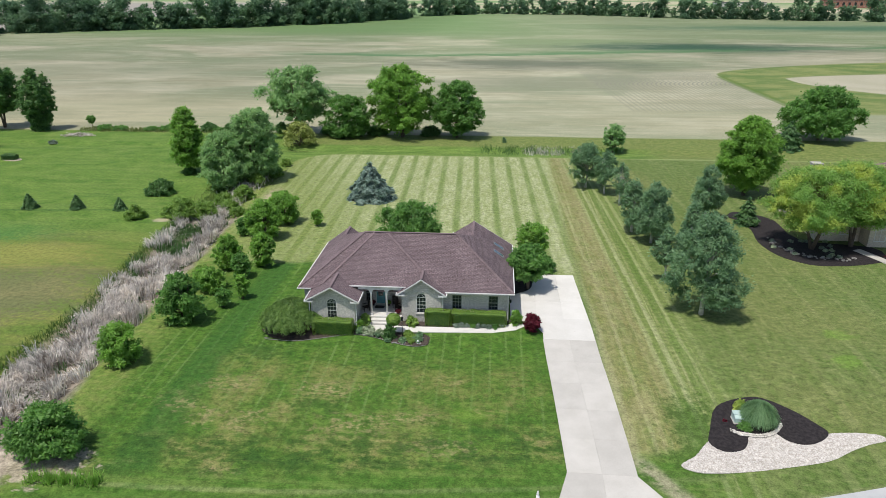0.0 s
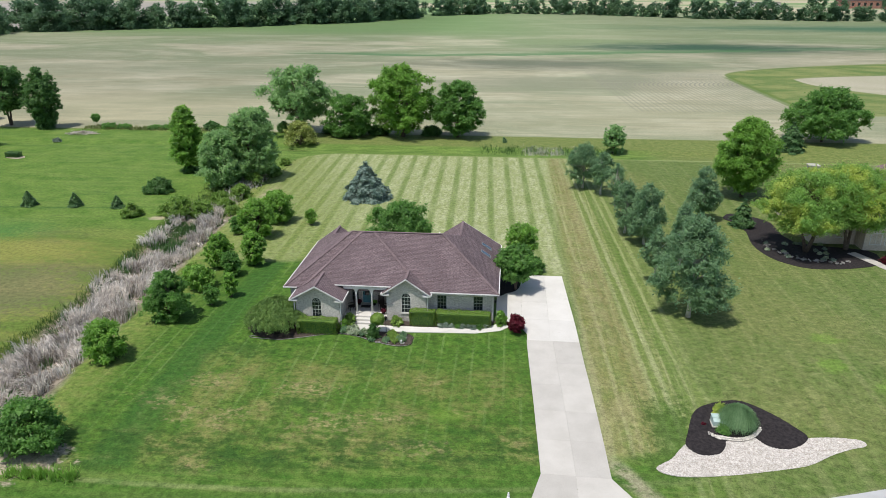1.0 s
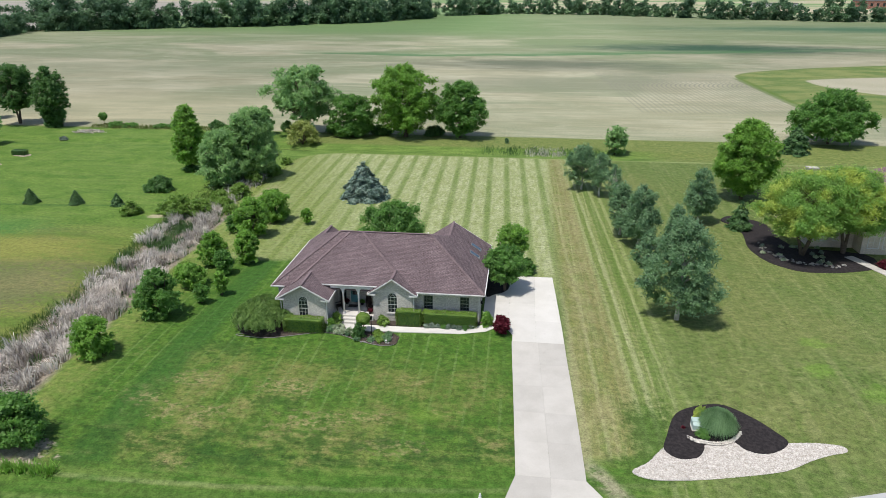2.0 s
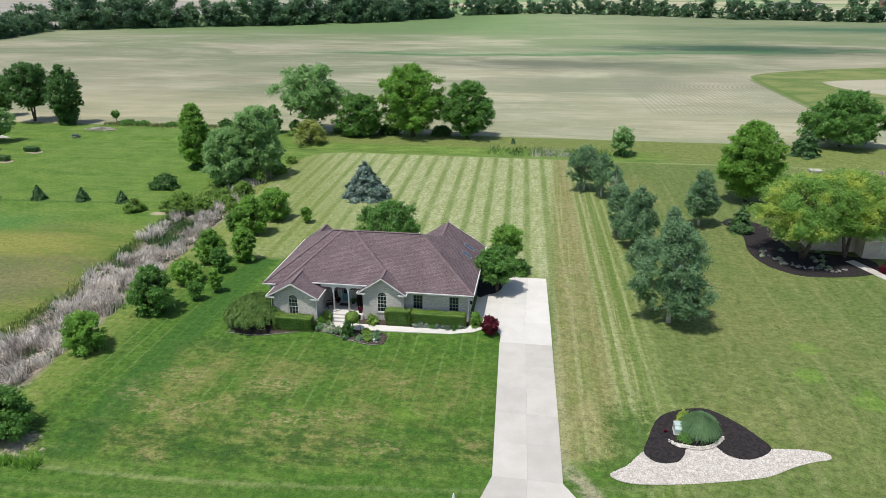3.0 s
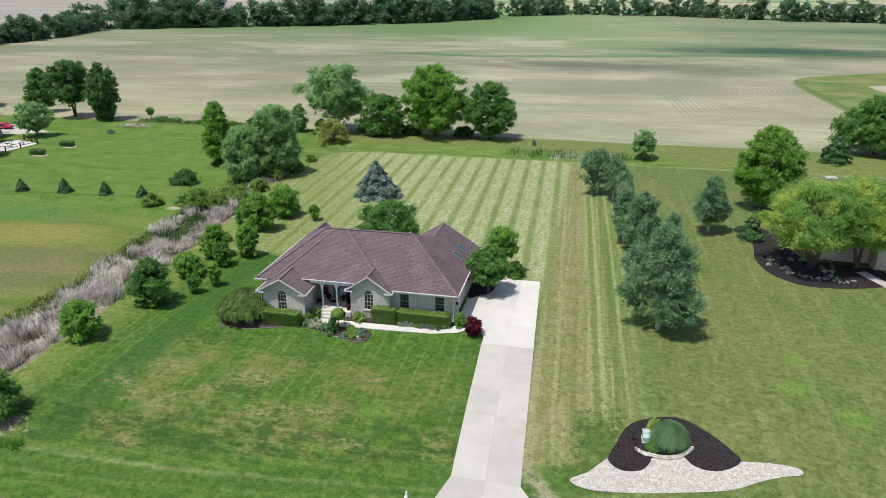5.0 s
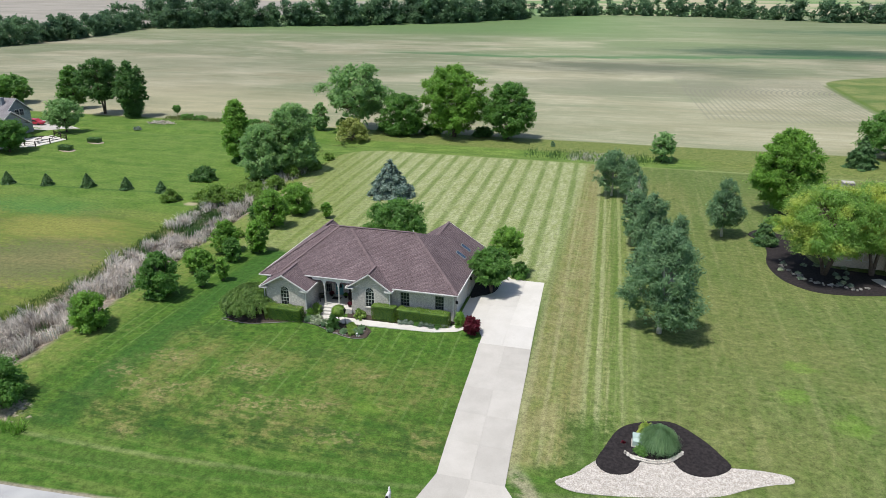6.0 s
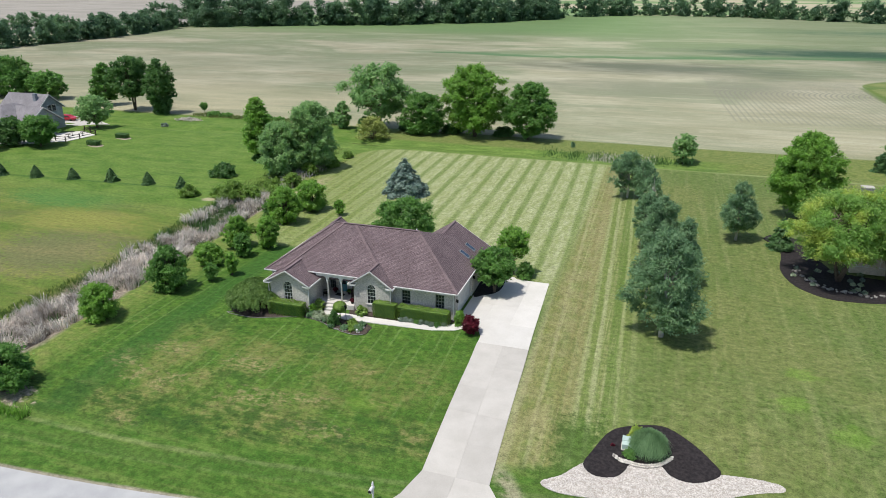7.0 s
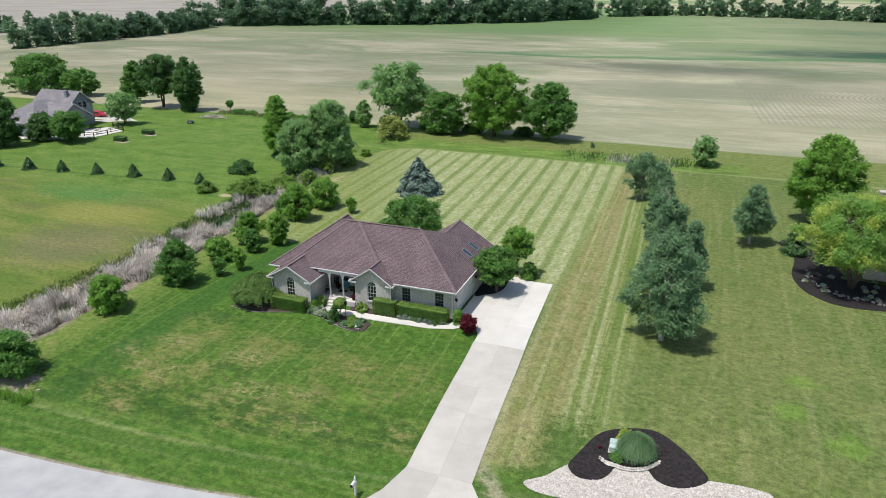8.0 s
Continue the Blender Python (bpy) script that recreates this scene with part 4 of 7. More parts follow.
def hedge(name, x0, x1, y0, y1, h, mat, label, seed=0, leaf=0.06):
    """A clipped block of small leaves over a dark twiggy core."""
    rng = np.random.default_rng(4000 + seed)
    xc, yc = (x0 + x1) / 2, (y0 + y1) / 2
    z = level(xc, yc)
    ob = thing(name, xc, yc, z, label, "hedge")
    a, b = (x1 - x0) / 2, (y1 - y0) / 2
    dens = 1.5 / (leaf * leaf)
    pts, nrm = [], []
    for axis, sgn, area in (("z", 1, 4 * a * b), ("y", -1, 2 * a * h), ("y", 1, 2 * a * h), ("x", -1, 2 * b * h), ("x", 1, 2 * b * h)):
        k = int(area * dens)
        u, v = rng.uniform(-1, 1, k), rng.uniform(-1, 1, k)
        hv = (v + 1) / 2 * h
        q = {"z": (u * a, v * b, np.full(k, h)), "y": (u * a, np.full(k, sgn * b), hv), "x": (np.full(k, sgn * a), u * b, hv)}[axis]
        q = np.stack(q, 1)
        # rounded edges and a slightly wavy face
        cx_, cy_, cz_ = a - 0.18, b - 0.18, h - 0.18
        core = np.stack([np.clip(q[:, 0], -cx_, cx_), np.clip(q[:, 1], -cy_, cy_), np.clip(q[:, 2], 0, cz_)], 1)
        dvec = q - core
        ln = np.linalg.norm(dvec, axis=1, keepdims=True) + 1e-6
        wave = 0.035 * np.sin(q[:, 0] * 3.1 + seed) + 0.03 * np.sin(q[:, 0] * 7.3 + q[:, 2] * 4)
        q = core + dvec / ln * (0.18 + wave[:, None] + rng.normal(0, 0.018, (k, 1)))
        pts.append(q)
        # side leaves are tipped downward to make the upright faces darker
        nrm.append(dvec / ln - np.array([0, 0, 0.0 if axis == "z" else 0.45]))
    pts, nrm = np.concatenate(pts) + np.array([xc, yc, z]), np.concatenate(nrm)
    part("leaves", quad_mesh("leaves", leaf_quads(pts, nrm, leaf, rng, 1.4, 0.27), mat), None, ob)
    part("core", boxed(x0 + 0.2, x1 - 0.2, y0 + 0.2, y1 - 0.2, z - 0.05, z + h - 0.2, bevel=0.1), M_NEEDLE, ob, "dark twiggy hedge core")
    return ob


# ---------------------------------------------------------------- ground, road, drive
def spaced(lo, hi, step, reach, n):
    """Fine steps between lo and hi, then growing ones out to the reach."""
    core = np.arange(lo, hi + 0.001, step)
    grow = np.geomspace(step, reach, n)
    return np.concatenate([(lo - grow)[::-1], core, hi + grow])


def build_ground():
    xs = spaced(-62, 62, 1.0, 3600, 22)
    ys = spaced(20, 150, 1.0, 4200, 24)
    X, Y = np.meshgrid(xs, ys)
    Z = terrain(X, Y)
    Z = Z + 0.03 * np.sin(X * 0.41 + Y * 0.13) * np.sin(Y * 0.37)
    co = np.stack([X, Y, Z], 2).reshape(-1, 3)
    nx, ny = len(xs), len(ys)
    fa = [(j * nx + i, j * nx + i + 1, (j + 1) * nx + i + 1, (j + 1) * nx + i) for j in range(ny - 1) for i in range(nx - 1)]
    ob = new("ground", raw_mesh("ground", co, fa, M_GROUND, True))
    tagged(ob, "mown green lawns, ditch banks and wide tan stubble field", "ground", kind="structure")


def slab_on_ground(name, outline, lift, thick, mat, parent, label="", step=1.0):
    """A sheet that follows the ground over a plan outline, with real edges."""
    from mathutils.geometry import tessellate_polygon
    pts = []
    n = len(outline)
    for i in range(n):
        a, b = Vector(outline[i]), Vector(outline[(i + 1) % n])
        k = max(1, int((b - a).length / step))
        pts += [tuple(a.lerp(b, j / k)) for j in range(k)]
    bm = bmesh.new()
    vs = [bm.verts.new((x, y, 0)) for x, y in pts]
    bm.faces.new(vs)
    bmesh.ops.triangulate(bm, faces=bm.faces)
    for _ in range(2):
        long = [e for e in bm.edges if e.calc_length() > step * 1.6]
        if long:
            bmesh.ops.subdivide_edges(bm, edges=long, cuts=max(1, min(8, int(max(e.calc_length() for e in long) / step / 1.5))))
            bmesh.ops.triangulate(bm, faces=[f for f in bm.faces if len(f.verts) > 3])
    for v in bm.verts:
        v.co.z = level(v.co.x, v.co.y) + lift
    r = bmesh.ops.extrude_face_region(bm, geom=list(bm.faces))
    for g in r["geom"]:
        if isinstance(g, bmesh.types.BMVert):
            g.co.z -= thick
    return part(name, bm, mat, parent, label)


def build_road():
    ys = np.linspace(-120, 110, 116)
    co, fa = [], []
    for i, x in enumerate(ys):
        e = road_edge(x)
        slope = ROAD_B + 2 * ROAD_C * x
        nx, ny = slope / math.hypot(1, slope), -1 / math.hypot(1, slope)
        for w, dz in ((0, -0.20), (0.02, 0.02), (3.2, 0.06), (6.4, 0.02), (6.42, -0.2)):
            px_, py_ = x + nx * w, e + ny * w
            co.append((px_, py_, level(x, e) + dz + 0.02))
    for i in range(len(ys) - 1):
        for k in range(4):
            a = i * 5 + k
            fa.append((a + 5, a + 6, a + 1, a))
    ob = new("road", raw_mesh("road", co, fa, M_ROAD, False))
    tagged(ob, "pale grey worn asphalt country road", "road", kind="structure")


def build_drive():
    drive = thing("driveway", 7, 50, level(7, 50), "pale concrete driveway in jointed slabs with parking apron", "driveway", kind="structure")
    gap = 0.003
    left = lambda y: 4.6 + (55.4 - y) * 0.042
    right = lambda y: 9.25 + (55.6 - y) * 0.045
    rows = [55.395, 52.0, 48.7, 45.3, 42.0, 38.6]
    for a, b in zip(rows, rows[1:]):
        for k in range(2):
            f0, f1 = k / 2, (k + 1) / 2
            mixx = lambda y, f: left(y) * (1 - f) + right(y) * f
            o = [(mixx(a, f0) + gap, a - gap), (mixx(b, f0) + gap, b + gap), (mixx(b, f1) - gap, b + gap), (mixx(a, f1) - gap, a - gap)]
            slab_on_ground("slab", o, 0.05, 0.16, M_CONCRETE_OLD, drive, step=1.6)
    # flared mouth at the road
    xl, xr = left(38.6), right(38.6)
    el, er = road_edge(2.6), road_edge(13.5)
    mid = (xl + xr) / 2
    slab_on_ground("slab", [(xl, 38.6 - gap), (4.6, 36.2), (3.0, el + 0.05), (mid - gap, road_edge(mid) + 0.05), (mid - gap, 38.6 - gap)], 0.05, 0.16, M_CONCRETE_OLD, drive, step=1.5)
    slab_on_ground("slab", [(mid + gap, 38.6 - gap), (mid + gap, road_edge(mid) + 0.05), (13.2, er + 0.05), (11.3, 36.9), (xr, 38.6 - gap)], 0.05, 0.16, M_CONCRETE_OLD, drive, step=1.5)
    # apron beside the garage
    east = lambda y: 9.25 - (y - 55.4) * 0.045
    xs, ys = [1.75, 4.2, 6.7, 9.0], [55.4, 59.2, 63.0, 66.6, 69.8]
    for j in range(4):
        for i in range(3):
            x0, x1, y0, y1 = xs[i], xs[i + 1], ys[j], ys[j + 1]
            if i == 0 and j == 0:
                slab_on_ground("slab", [(x0, y1 - gap), (x0, 59.0), (3.1, 58.4), (x1 - gap, 57.4), (x1 - gap, y1 - gap)], 0.05, 0.16, M_CONCRETE, drive, step=1.6)
                continue
            if i == 0 and j == 3:
                continue
            if i == 1 and j == 0:
                slab_on_ground("slab", [(x0 + gap, 57.3), (4.65, 56.4), (4.65, y0 + gap), (x1 - gap, y0 + gap), (x1 - gap, y1 - gap), (x0 + gap, y1 - gap)], 0.05, 0.16, M_CONCRETE, drive, step=1.6)
                continue
            if i == 1 and j == 3:
                slab_on_ground("slab", [(x0 - 0.15, y0 + gap), (x1 - gap, y0 + gap), (x1 - gap, y1 - gap), (5.1, y1 + 0.05), (4.7, y1 + 0.55), (3.9, y1 + 0.6), (x0 - 0.15, y1 - 1.6)], 0.05, 0.16, M_CONCRETE, drive, step=1.6)
                continue
            xa, xb = (east(y0), east(y1)) if i == 2 else (x1 - gap, x1 - gap)
            slab_on_ground("slab", [(x0 + gap, y0 + gap), (xa, y0 + gap), (xb, y1 - gap), (x0 + gap, y1 - gap)], 0.05, 0.16, M_CONCRETE, drive, step=1.6)


build_ground()
build_road()
build_drive()

# ---------------------------------------------------------------- the house
ZE, ZR, YF, YRIDGE = 3.5, 7.35, 57.9, 63.1
XL, XR_ = -18.15, 1.95
PAD = 0.45


def roof_slope(parent, pts, thick=0.16, label="", mat=None):
    bm = bmesh.new()
    top = [bm.verts.new(p) for p in pts]
    low = [bm.verts.new((p[0], p[1], p[2] - thick)) for p in pts]
    bm.faces.new(top)
    bm.faces.new(low[::-1])
    for i in range(len(pts)):
        j = (i + 1) % len(pts)
        bm.faces.new((top[i], low[i], low[j], top[j]))
    ob = part("roof_slope", bm, mat or M_SHINGLE, parent, label)
    metre_uv(ob.data)
    return ob


def strip(name, parent, a, b, w, h, mat, drop=0.0):
    """A straight board from a to b, w wide across and h high."""
    a, b = Vector(a), Vector(b)
    d = (b - a).normalized()
    s = d.cross(Vector((0, 0, 1))).normalized() * (w / 2)
    up = Vector((0, 0, 1)) * h
    bm = bmesh.new()
    c = [a - s, a + s, b + s, b - s]
    c = [v - Vector((0, 0, drop)) for v in c]
    lo = [bm.verts.new(v) for v in c]
    hi = [bm.verts.new(v + up) for v in c]
    bm.faces.new(lo[::-1])
    bm.faces.new(hi)
    for i in range(4):
        j = (i + 1) % 4
        bm.faces.new((lo[i], lo[j], hi[j], hi[i]))
    return part(name, bm, mat, parent)


def build_house():
    house = thing("house", -8, 63, PAD, "single-storey pale brick house with brown shingled hip roof", "house")
    RL, RR = (-12.6, YRIDGE, ZR), (-3.65, YRIDGE, ZR)
    AL, AR = (-11.65, 62.9, ZR - 0.03), (-10.35, 62.9, ZR - 0.03)
    YB = 68.3
    lp, rp = (-15.65, 70.3, 5.35), (-2.2, 70.9, 6.1)
    # main hip
    roof_slope(house, [(XL, YF, ZE), (XR_, YF, ZE), RR, RL])
    roof_slope(house, [(XR_, YF, ZE), (XR_, rp[1], ZE), rp, (rp[0], 66.2, rp[2] + 0.05), RR])
    roof_slope(house, [(XL, lp[1], ZE), (XL, YF, ZE), RL, (lp[0], 67.6, lp[2] + 0.03), lp])
    roof_slope(house, [RL, RR, (XR_ - 4.0, YB, ZE), (XL + 4.0, YB, ZE)])
    roof_slope(house, [lp, (lp[0], 65.5, lp[2]), (-13.1, 65.5, 3.4), (-13.1, lp[1], 3.4)])
    roof_slope(house, [(rp[0], 64.6, rp[2]), rp, (-6.35, rp[1], 3.4), (-6.35, 64.6, 3.4)])
    # middle hip over the porch
    CL, CR = (-15.9, 57.75, 3.97), (-5.15, 57.75, 3.97)
    roof_slope(house, [CL, CR, AR, AL])
    roof_slope(house, [CR, (-4.4, YF - 0.02, ZE + 0.03), (-10.2, 63.0, ZR), AR])
    roof_slope(house, [AL, (-11.8, 63.0, ZR), (-16.6, YF - 0.02, ZE + 0.03), CL])
    # gables
    for x0, x1, zt, xa, za, yf, yb in ((-16.95, -12.05, 3.3, -14.55, 4.68, 55.6, 59.2), (-8.8, -4.25, 3.38, -6.52, 4.95, 57.35, 59.5)):
        roof_slope(house, [(x0, yf, zt), (xa, yf, za), (xa, yb, za), (x0, yb - 0.9, zt)])
        roof_slope(house, [(xa, yf, za), (x1, yf, zt), (x1, yb - 0.9, zt), (xa, yb, za)])
        for sx, tip in ((x0, -1), (x1, 1)):
            strip("rake_board", house, (sx, yf - 0.02, zt - 0.02), (xa, yf - 0.02, za - 0.02), 0.05, 0.13, M_WHITE, 0.13)
            strip("eave_return", house, (sx + tip * 0.06, yf + 0.16, zt - 0.06), (sx - tip * 0.72, yf + 0.16, zt - 0.06), 0.36, 0.13, M_WHITE, 0.13)
            strip("gutter", house, (sx + tip * 0.03, yf, zt - 0.02), (sx + tip * 0.03, yb - 1.2, zt - 0.02), 0.12, 0.14, M_WHITE, 0.14)
    # gutters and fascia of the main roof
    for a, b in (((XL, YF - 0.04, ZE), (-16.9, YF - 0.04, ZE)), ((-4.35, YF - 0.04, ZE), (XR_ + 0.08, YF - 0.04, ZE)), ((XR_ + 0.04, YF, ZE), (XR_ + 0.04, rp[1], ZE)),
                 ((XL - 0.04, YF - 0.08, ZE), (XL - 0.04, lp[1], ZE)), ((-13.3, 57.71, 3.97), (-7.9, 57.71, 3.97))):
        strip("gutter", house, a, b, 0.10, 0.09, M_WHITE, 0.10)
    for p, q in ((rp, (XR_, rp[1], ZE)), (lp, (XL, lp[1], ZE))):
        strip("rake_board", house, (p[0], p[1] + 0.03, p[2]), (q[0], q[1] + 0.03, q[2]), 0.05, 0.13, M_WHITE, 0.13)
    # ridge and hip caps
    for a, b in ((RL, RR), (RR, (XR_, YF, ZE)), (RL, (XL, YF, ZE)), (AL, CL), (AR, CR), ((-14.55, 55.6, 4.68), (-14.55, 59.2, 4.68)),
                 ((-6.52, 57.35, 4.95), (-6.52, 59.5, 4.95)), ((lp[0], 67.6, lp[2]), lp), ((rp[0], 66.2, rp[2]), rp)):
        strip("ridge_cap", house, a, b, 0.24, 0.03, M_CAP, -0.002)

    # walls
    def wall(outer, holes, place, depth=0.28, label=""):
        ob = part("wall", pierced(bmesh.new(), outer, holes, place, depth), M_BRICK, house, label)
        metre_uv(ob.data)
        return ob

    rect = lambda u0, u1, v0, v1: [(u0, v0), (u1, v0), (u1, v1), (u0, v1)]

    def arch(u, w, v0, v1):
        r = w / 2
        return [(u - r, v0), (u + r, v0)] + [(u + r * math.cos(math.pi * k / 12), v1 - r + r * math.sin(math.pi * k / 12)) for k in range(13)]

    front = lambda y: (lambda u, v, w: (u, y + w, v))
    z0, z1 = 0.1, 3.42
    wall(rect(-4.65, 1.55, z0, z1), [rect(-3.76, -2.86, 1.5, 2.95), rect(-0.36, 0.54, 1.5, 2.95)], front(58.5))
    wall(rect(-17.75, -16.5, z0, z1), [], front(58.5))
    wall([(-16.5, z0), (-12.45, z0), (-12.45, 3.39), (-14.52, 4.53), (-16.5, 3.41)], [arch(-14.58, 0.95, 1.35, 3.38)], front(56.0))
    wall([(-8.4, z0), (-4.65, z0), (-4.65, 3.5), (-6.52, 4.8), (-8.4, 3.5)], [arch(-6.57, 0.95, 1.35, 3.4)], front(57.70))
    wall(rect(-12.45, -8.4, z0, 4.2), [rect(-11.3, -10.3, 0.95, 3.1), rect(-12.25, -11.6, 1.2, 2.95)], front(60.3))
    side = lambda x: (lambda u, v, w: (x - w, u, v))
    sider = lambda x: (lambda u, v, w: (x + w, u, v))
    wall(rect(56.28, 60.3, z0, 3.36), [], side(-12.45))
    wall(rect(56.28, 58.5, z0, 3.36), [], sider(-16.5))
    wall(rect(58.03, 60.3, z0, 3.4), [], sider(-8.4))
    wall(rect(58.03, 58.5, z0, 3.4), [], side(-4.65))
    wall(rect(58.78, 70.5, z0, z1), [rect(59.5, 64.4, 0.3, 2.65)], side(1.55))
    wall(rect(58.78, 69.9, z0, z1), [], sider(-17.75))
    wall(rect(-17.75, -4.0, z0, 3.4), [], lambda u, v, w: (u, 69.9 - w, v))
    wall(rect(-6.0, 1.55, z0, 3.4), [], lambda u, v, w: (u, 70.78 - w, v))
    # soffits
    part("porch_ceiling", boxed(-12.45, -8.4, 57.8, 60.3, 3.76, 3.82), M_WHITE, house)
    strip("porch_beam", house, (-12.45, 57.95, 3.55), (-8.4, 57.95, 3.55), 0.25, 0.26, M_WHITE)
    part("soffit", boxed(-4.6, 1.9, YF, 58.5, 3.28, 3.32), M_WHITE, house)
    part("soffit", boxed(1.55, 1.93, YF, 70.5, 3.28, 3.32), M_WHITE, house)
    # windows
    def window(u, w, v0, v1, y, arched=False, cols=3, rows=4):
        r = w / 2
        ys = y + 0.035
        bm = bmesh.new()
        outer = arch(u, w - 0.02, v0 + 0.01, v1 - 0.01) if arched else rect(u - r + 0.01, u + r - 0.01, v0 + 0.01, v1 - 0.01)
        inner = arch(u, w - 0.12, v0 + 0.06, v1 - 0.06) if arched else rect(u - r + 0.06, u + r - 0.06, v0 + 0.06, v1 - 0.06)
        win = part("window", pierced(bm, outer, [inner], front(ys), 0.08), M_WHITE if arched else M_DARKFRAME, house, "arched multi-pane window" if arched else "dark-framed sash window")
        part("pane", pierced(bmesh.new(), inner, [], front(ys + 0.045), 0.012), M_GLASS, win)
        top = v1 - r if arched else v1 - 0.06
        bars = bmesh.new()
        for i in range(1, cols):
            xx = u - r + w * i / cols
            box(bars, xx - 0.012, xx + 0.012, ys + 0.02, ys + 0.044, v0 + 0.06, top)
        for i in range(1, rows + (1 if arched else 0)):
            zz = v0 + 0.06 + (top - v0 - 0.06) * i / rows
            t = 0.03 if i * 2 == rows or i == rows else 0.012
            box(bars, u - r + 0.06, u + r - 0.06, ys + 0.018, ys + 0.044, zz - t, zz + t)
        if arched:
            for k in range(1, 6):
                a = math.pi * k / 6
                d = Vector((math.cos(a), 0, math.sin(a)))
                n = Vector((-d.z, 0, d.x)) * 0.02
                c0 = Vector((u, ys + 0.03, top))
                q = [c0 + d * 0.16 - n, c0 + d * (r - 0.06) - n, c0 + d * (r - 0.06) + n, c0 + d * 0.16 + n]
                bars.faces.new([bars.verts.new(v) for v in q])
        part("muntin", bars, M_SASH if arched else M_DARKFRAME, win)
        part("sill", boxed(u - r - 0.06, u + r + 0.06, y - 0.07, y + 0.1, v0 - 0.08, v0 - 0.002), M_STONE_TRIM, house)
        return win

    window(-3.31, 0.9, 1.5, 2.95, 58.5)
    window(0.09, 0.9, 1.5, 2.95, 58.5)
    window(-14.58, 0.95, 1.35, 3.38, 56.0, True)
    window(-6.57, 0.95, 1.35, 3.4, 57.70, True)
    window(-11.925, 0.65, 1.2, 2.95, 60.3)
    # front door with glass
    part("door_frame", pierced(bmesh.new(), rect(-11.29, -10.31, 0.96, 3.09), [rect(-11.21, -10.39, 0.98, 3.02)], front(60.36), 0.12), M_WHITE, house)
    door = part("door", pierced(bmesh.new(), rect(-11.205, -10.395, 0.985, 3.015), [rect(-11.05, -10.55, 1.75, 2.85)], front(60.4), 0.05), M_TEAL, house, "teal front door with glass light")
    part("pane", boxed(-11.05, -10.55, 60.415, 60.43, 1.75, 2.85), M_GLASS, door)
    part("handle", boxed(-11.17, -11.12, 60.34, 60.4, 1.9, 2.1, bevel=0.008), M_DARK, door)
    # porch floor and steps
    part("porch_floor", boxed(-12.45, -8.4, 57.55, 60.3, 0.2, 0.95, bevel=0.015), M_CONCRETE, house)
    part("porch_step", boxed(-11.25, -9.7, 57.15, 57.55, 0.2, 0.79, bevel=0.015), M_CONCRETE, house)
    part("porch_step", boxed(-11.25, -9.7, 56.78, 57.15, 0.2, 0.62, bevel=0.015), M_CONCRETE, house)
    for x in (-11.28, -9.82):
        col = part("column", tubes("column", [[(x, 57.95, 0.95, 0.095), (x, 57.95, 3.3, 0.075), (x, 57.95, 3.6, 0.075)]], M_WHITE, 14), None, house)
        part("column_base", boxed(x - 0.14, x + 0.14, 57.81, 58.09, 0.95, 1.1, bevel=0.02), M_WHITE, col)
        bm = bmesh.new()
        for s in (-1, 1):
            prof = [(x + s * 0.07, 3.0)] + [(x + s * (0.07 + 0.34 * (1 - math.cos(k / 6 * math.pi / 2))), 3.0 + 0.56 * math.sin(k / 6 * math.pi / 2)) for k in range(1, 7)] + [(x, 3.56), (x, 3.0)]
            pierced(bm, prof if s > 0 else prof[::-1], [], front(57.86), 0.16)
        part("bracket", bm, M_WHITE, col)
    # garage door and the lamps beside it
    gd = part("garage_door", boxed(1.36, 1.42, 59.5, 64.4, 0.35, 2.65), M_WHITE, house, "white panelled garage door")
    for j in range(4):
        for k in range(6):
            y0, zz = 59.6 + k * 0.8, 0.42 + j * 0.56
            part("panel", boxed(1.42, 1.44, y0, y0 + 0.7, zz, zz + 0.46, bevel=0.008), M_WHITE, gd)
    part("door_track", boxed(1.3, 1.36, 59.4, 64.5, 0.3, 2.75), M_WHITE, house)
    for y in (58.95, 64.9):
        lamp = part("wall_lamp", boxed(1.56, 1.62, y - 0.06, y + 0.06, 2.2, 2.5, bevel=0.01), M_DARK, house, "black coach lamp")
        part("lantern", boxed(1.62, 1.78, y - 0.08, y + 0.08, 2.15, 2.45, bevel=0.02), M_DARK, lamp)
    # downspouts
    for x, y, zt in ((-12.32, 55.9, 3.2), (-4.55, 57.65, 3.3), (1.45, 58.42, 3.4), (-16.62, 55.92, 3.2)):
        part("downspout", boxed(x - 0.04, x + 0.04, y - 0.06, y, 0.3, zt, bevel=0.01), M_WHITE, house)
    # skylights on the garage slope
    for yc in (67.55, 65.45):
        xa, xb = -0.02, 1.02
        za, zb = ZE + 0.66 * (XR_ - xa) + 0.02, ZE + 0.66 * (XR_ - xb) + 0.02
        bm = bmesh.new()
        for (o, hgt) in ((0.0, 0.10),):
            pts = [(xa, yc - 0.32, za), (xb, yc - 0.32, zb), (xb, yc + 0.32, zb), (xa, yc + 0.32, za)]
            lo = [bm.verts.new((p[0], p[1], p[2] - 0.1)) for p in pts]
            hi = [bm.verts.new((p[0], p[1], p[2] + hgt)) for p in pts]
            bm.faces.new(hi)
            bm.faces.new(lo[::-1])
            for i in range(4):
                bm.faces.new((lo[i], lo[(i + 1) % 4], hi[(i + 1) % 4], hi[i]))
        sk = part("skylight", bm, M_DARKFRAME, house, "skylight in a dark frame")
        bm = bmesh.new()
        q = [(xa + 0.08, yc - 0.24, za + 0.07), (xb - 0.08, yc - 0.24, zb + 0.15), (xb - 0.08, yc + 0.24, zb + 0.15), (xa + 0.08, yc + 0.24, za + 0.07)]
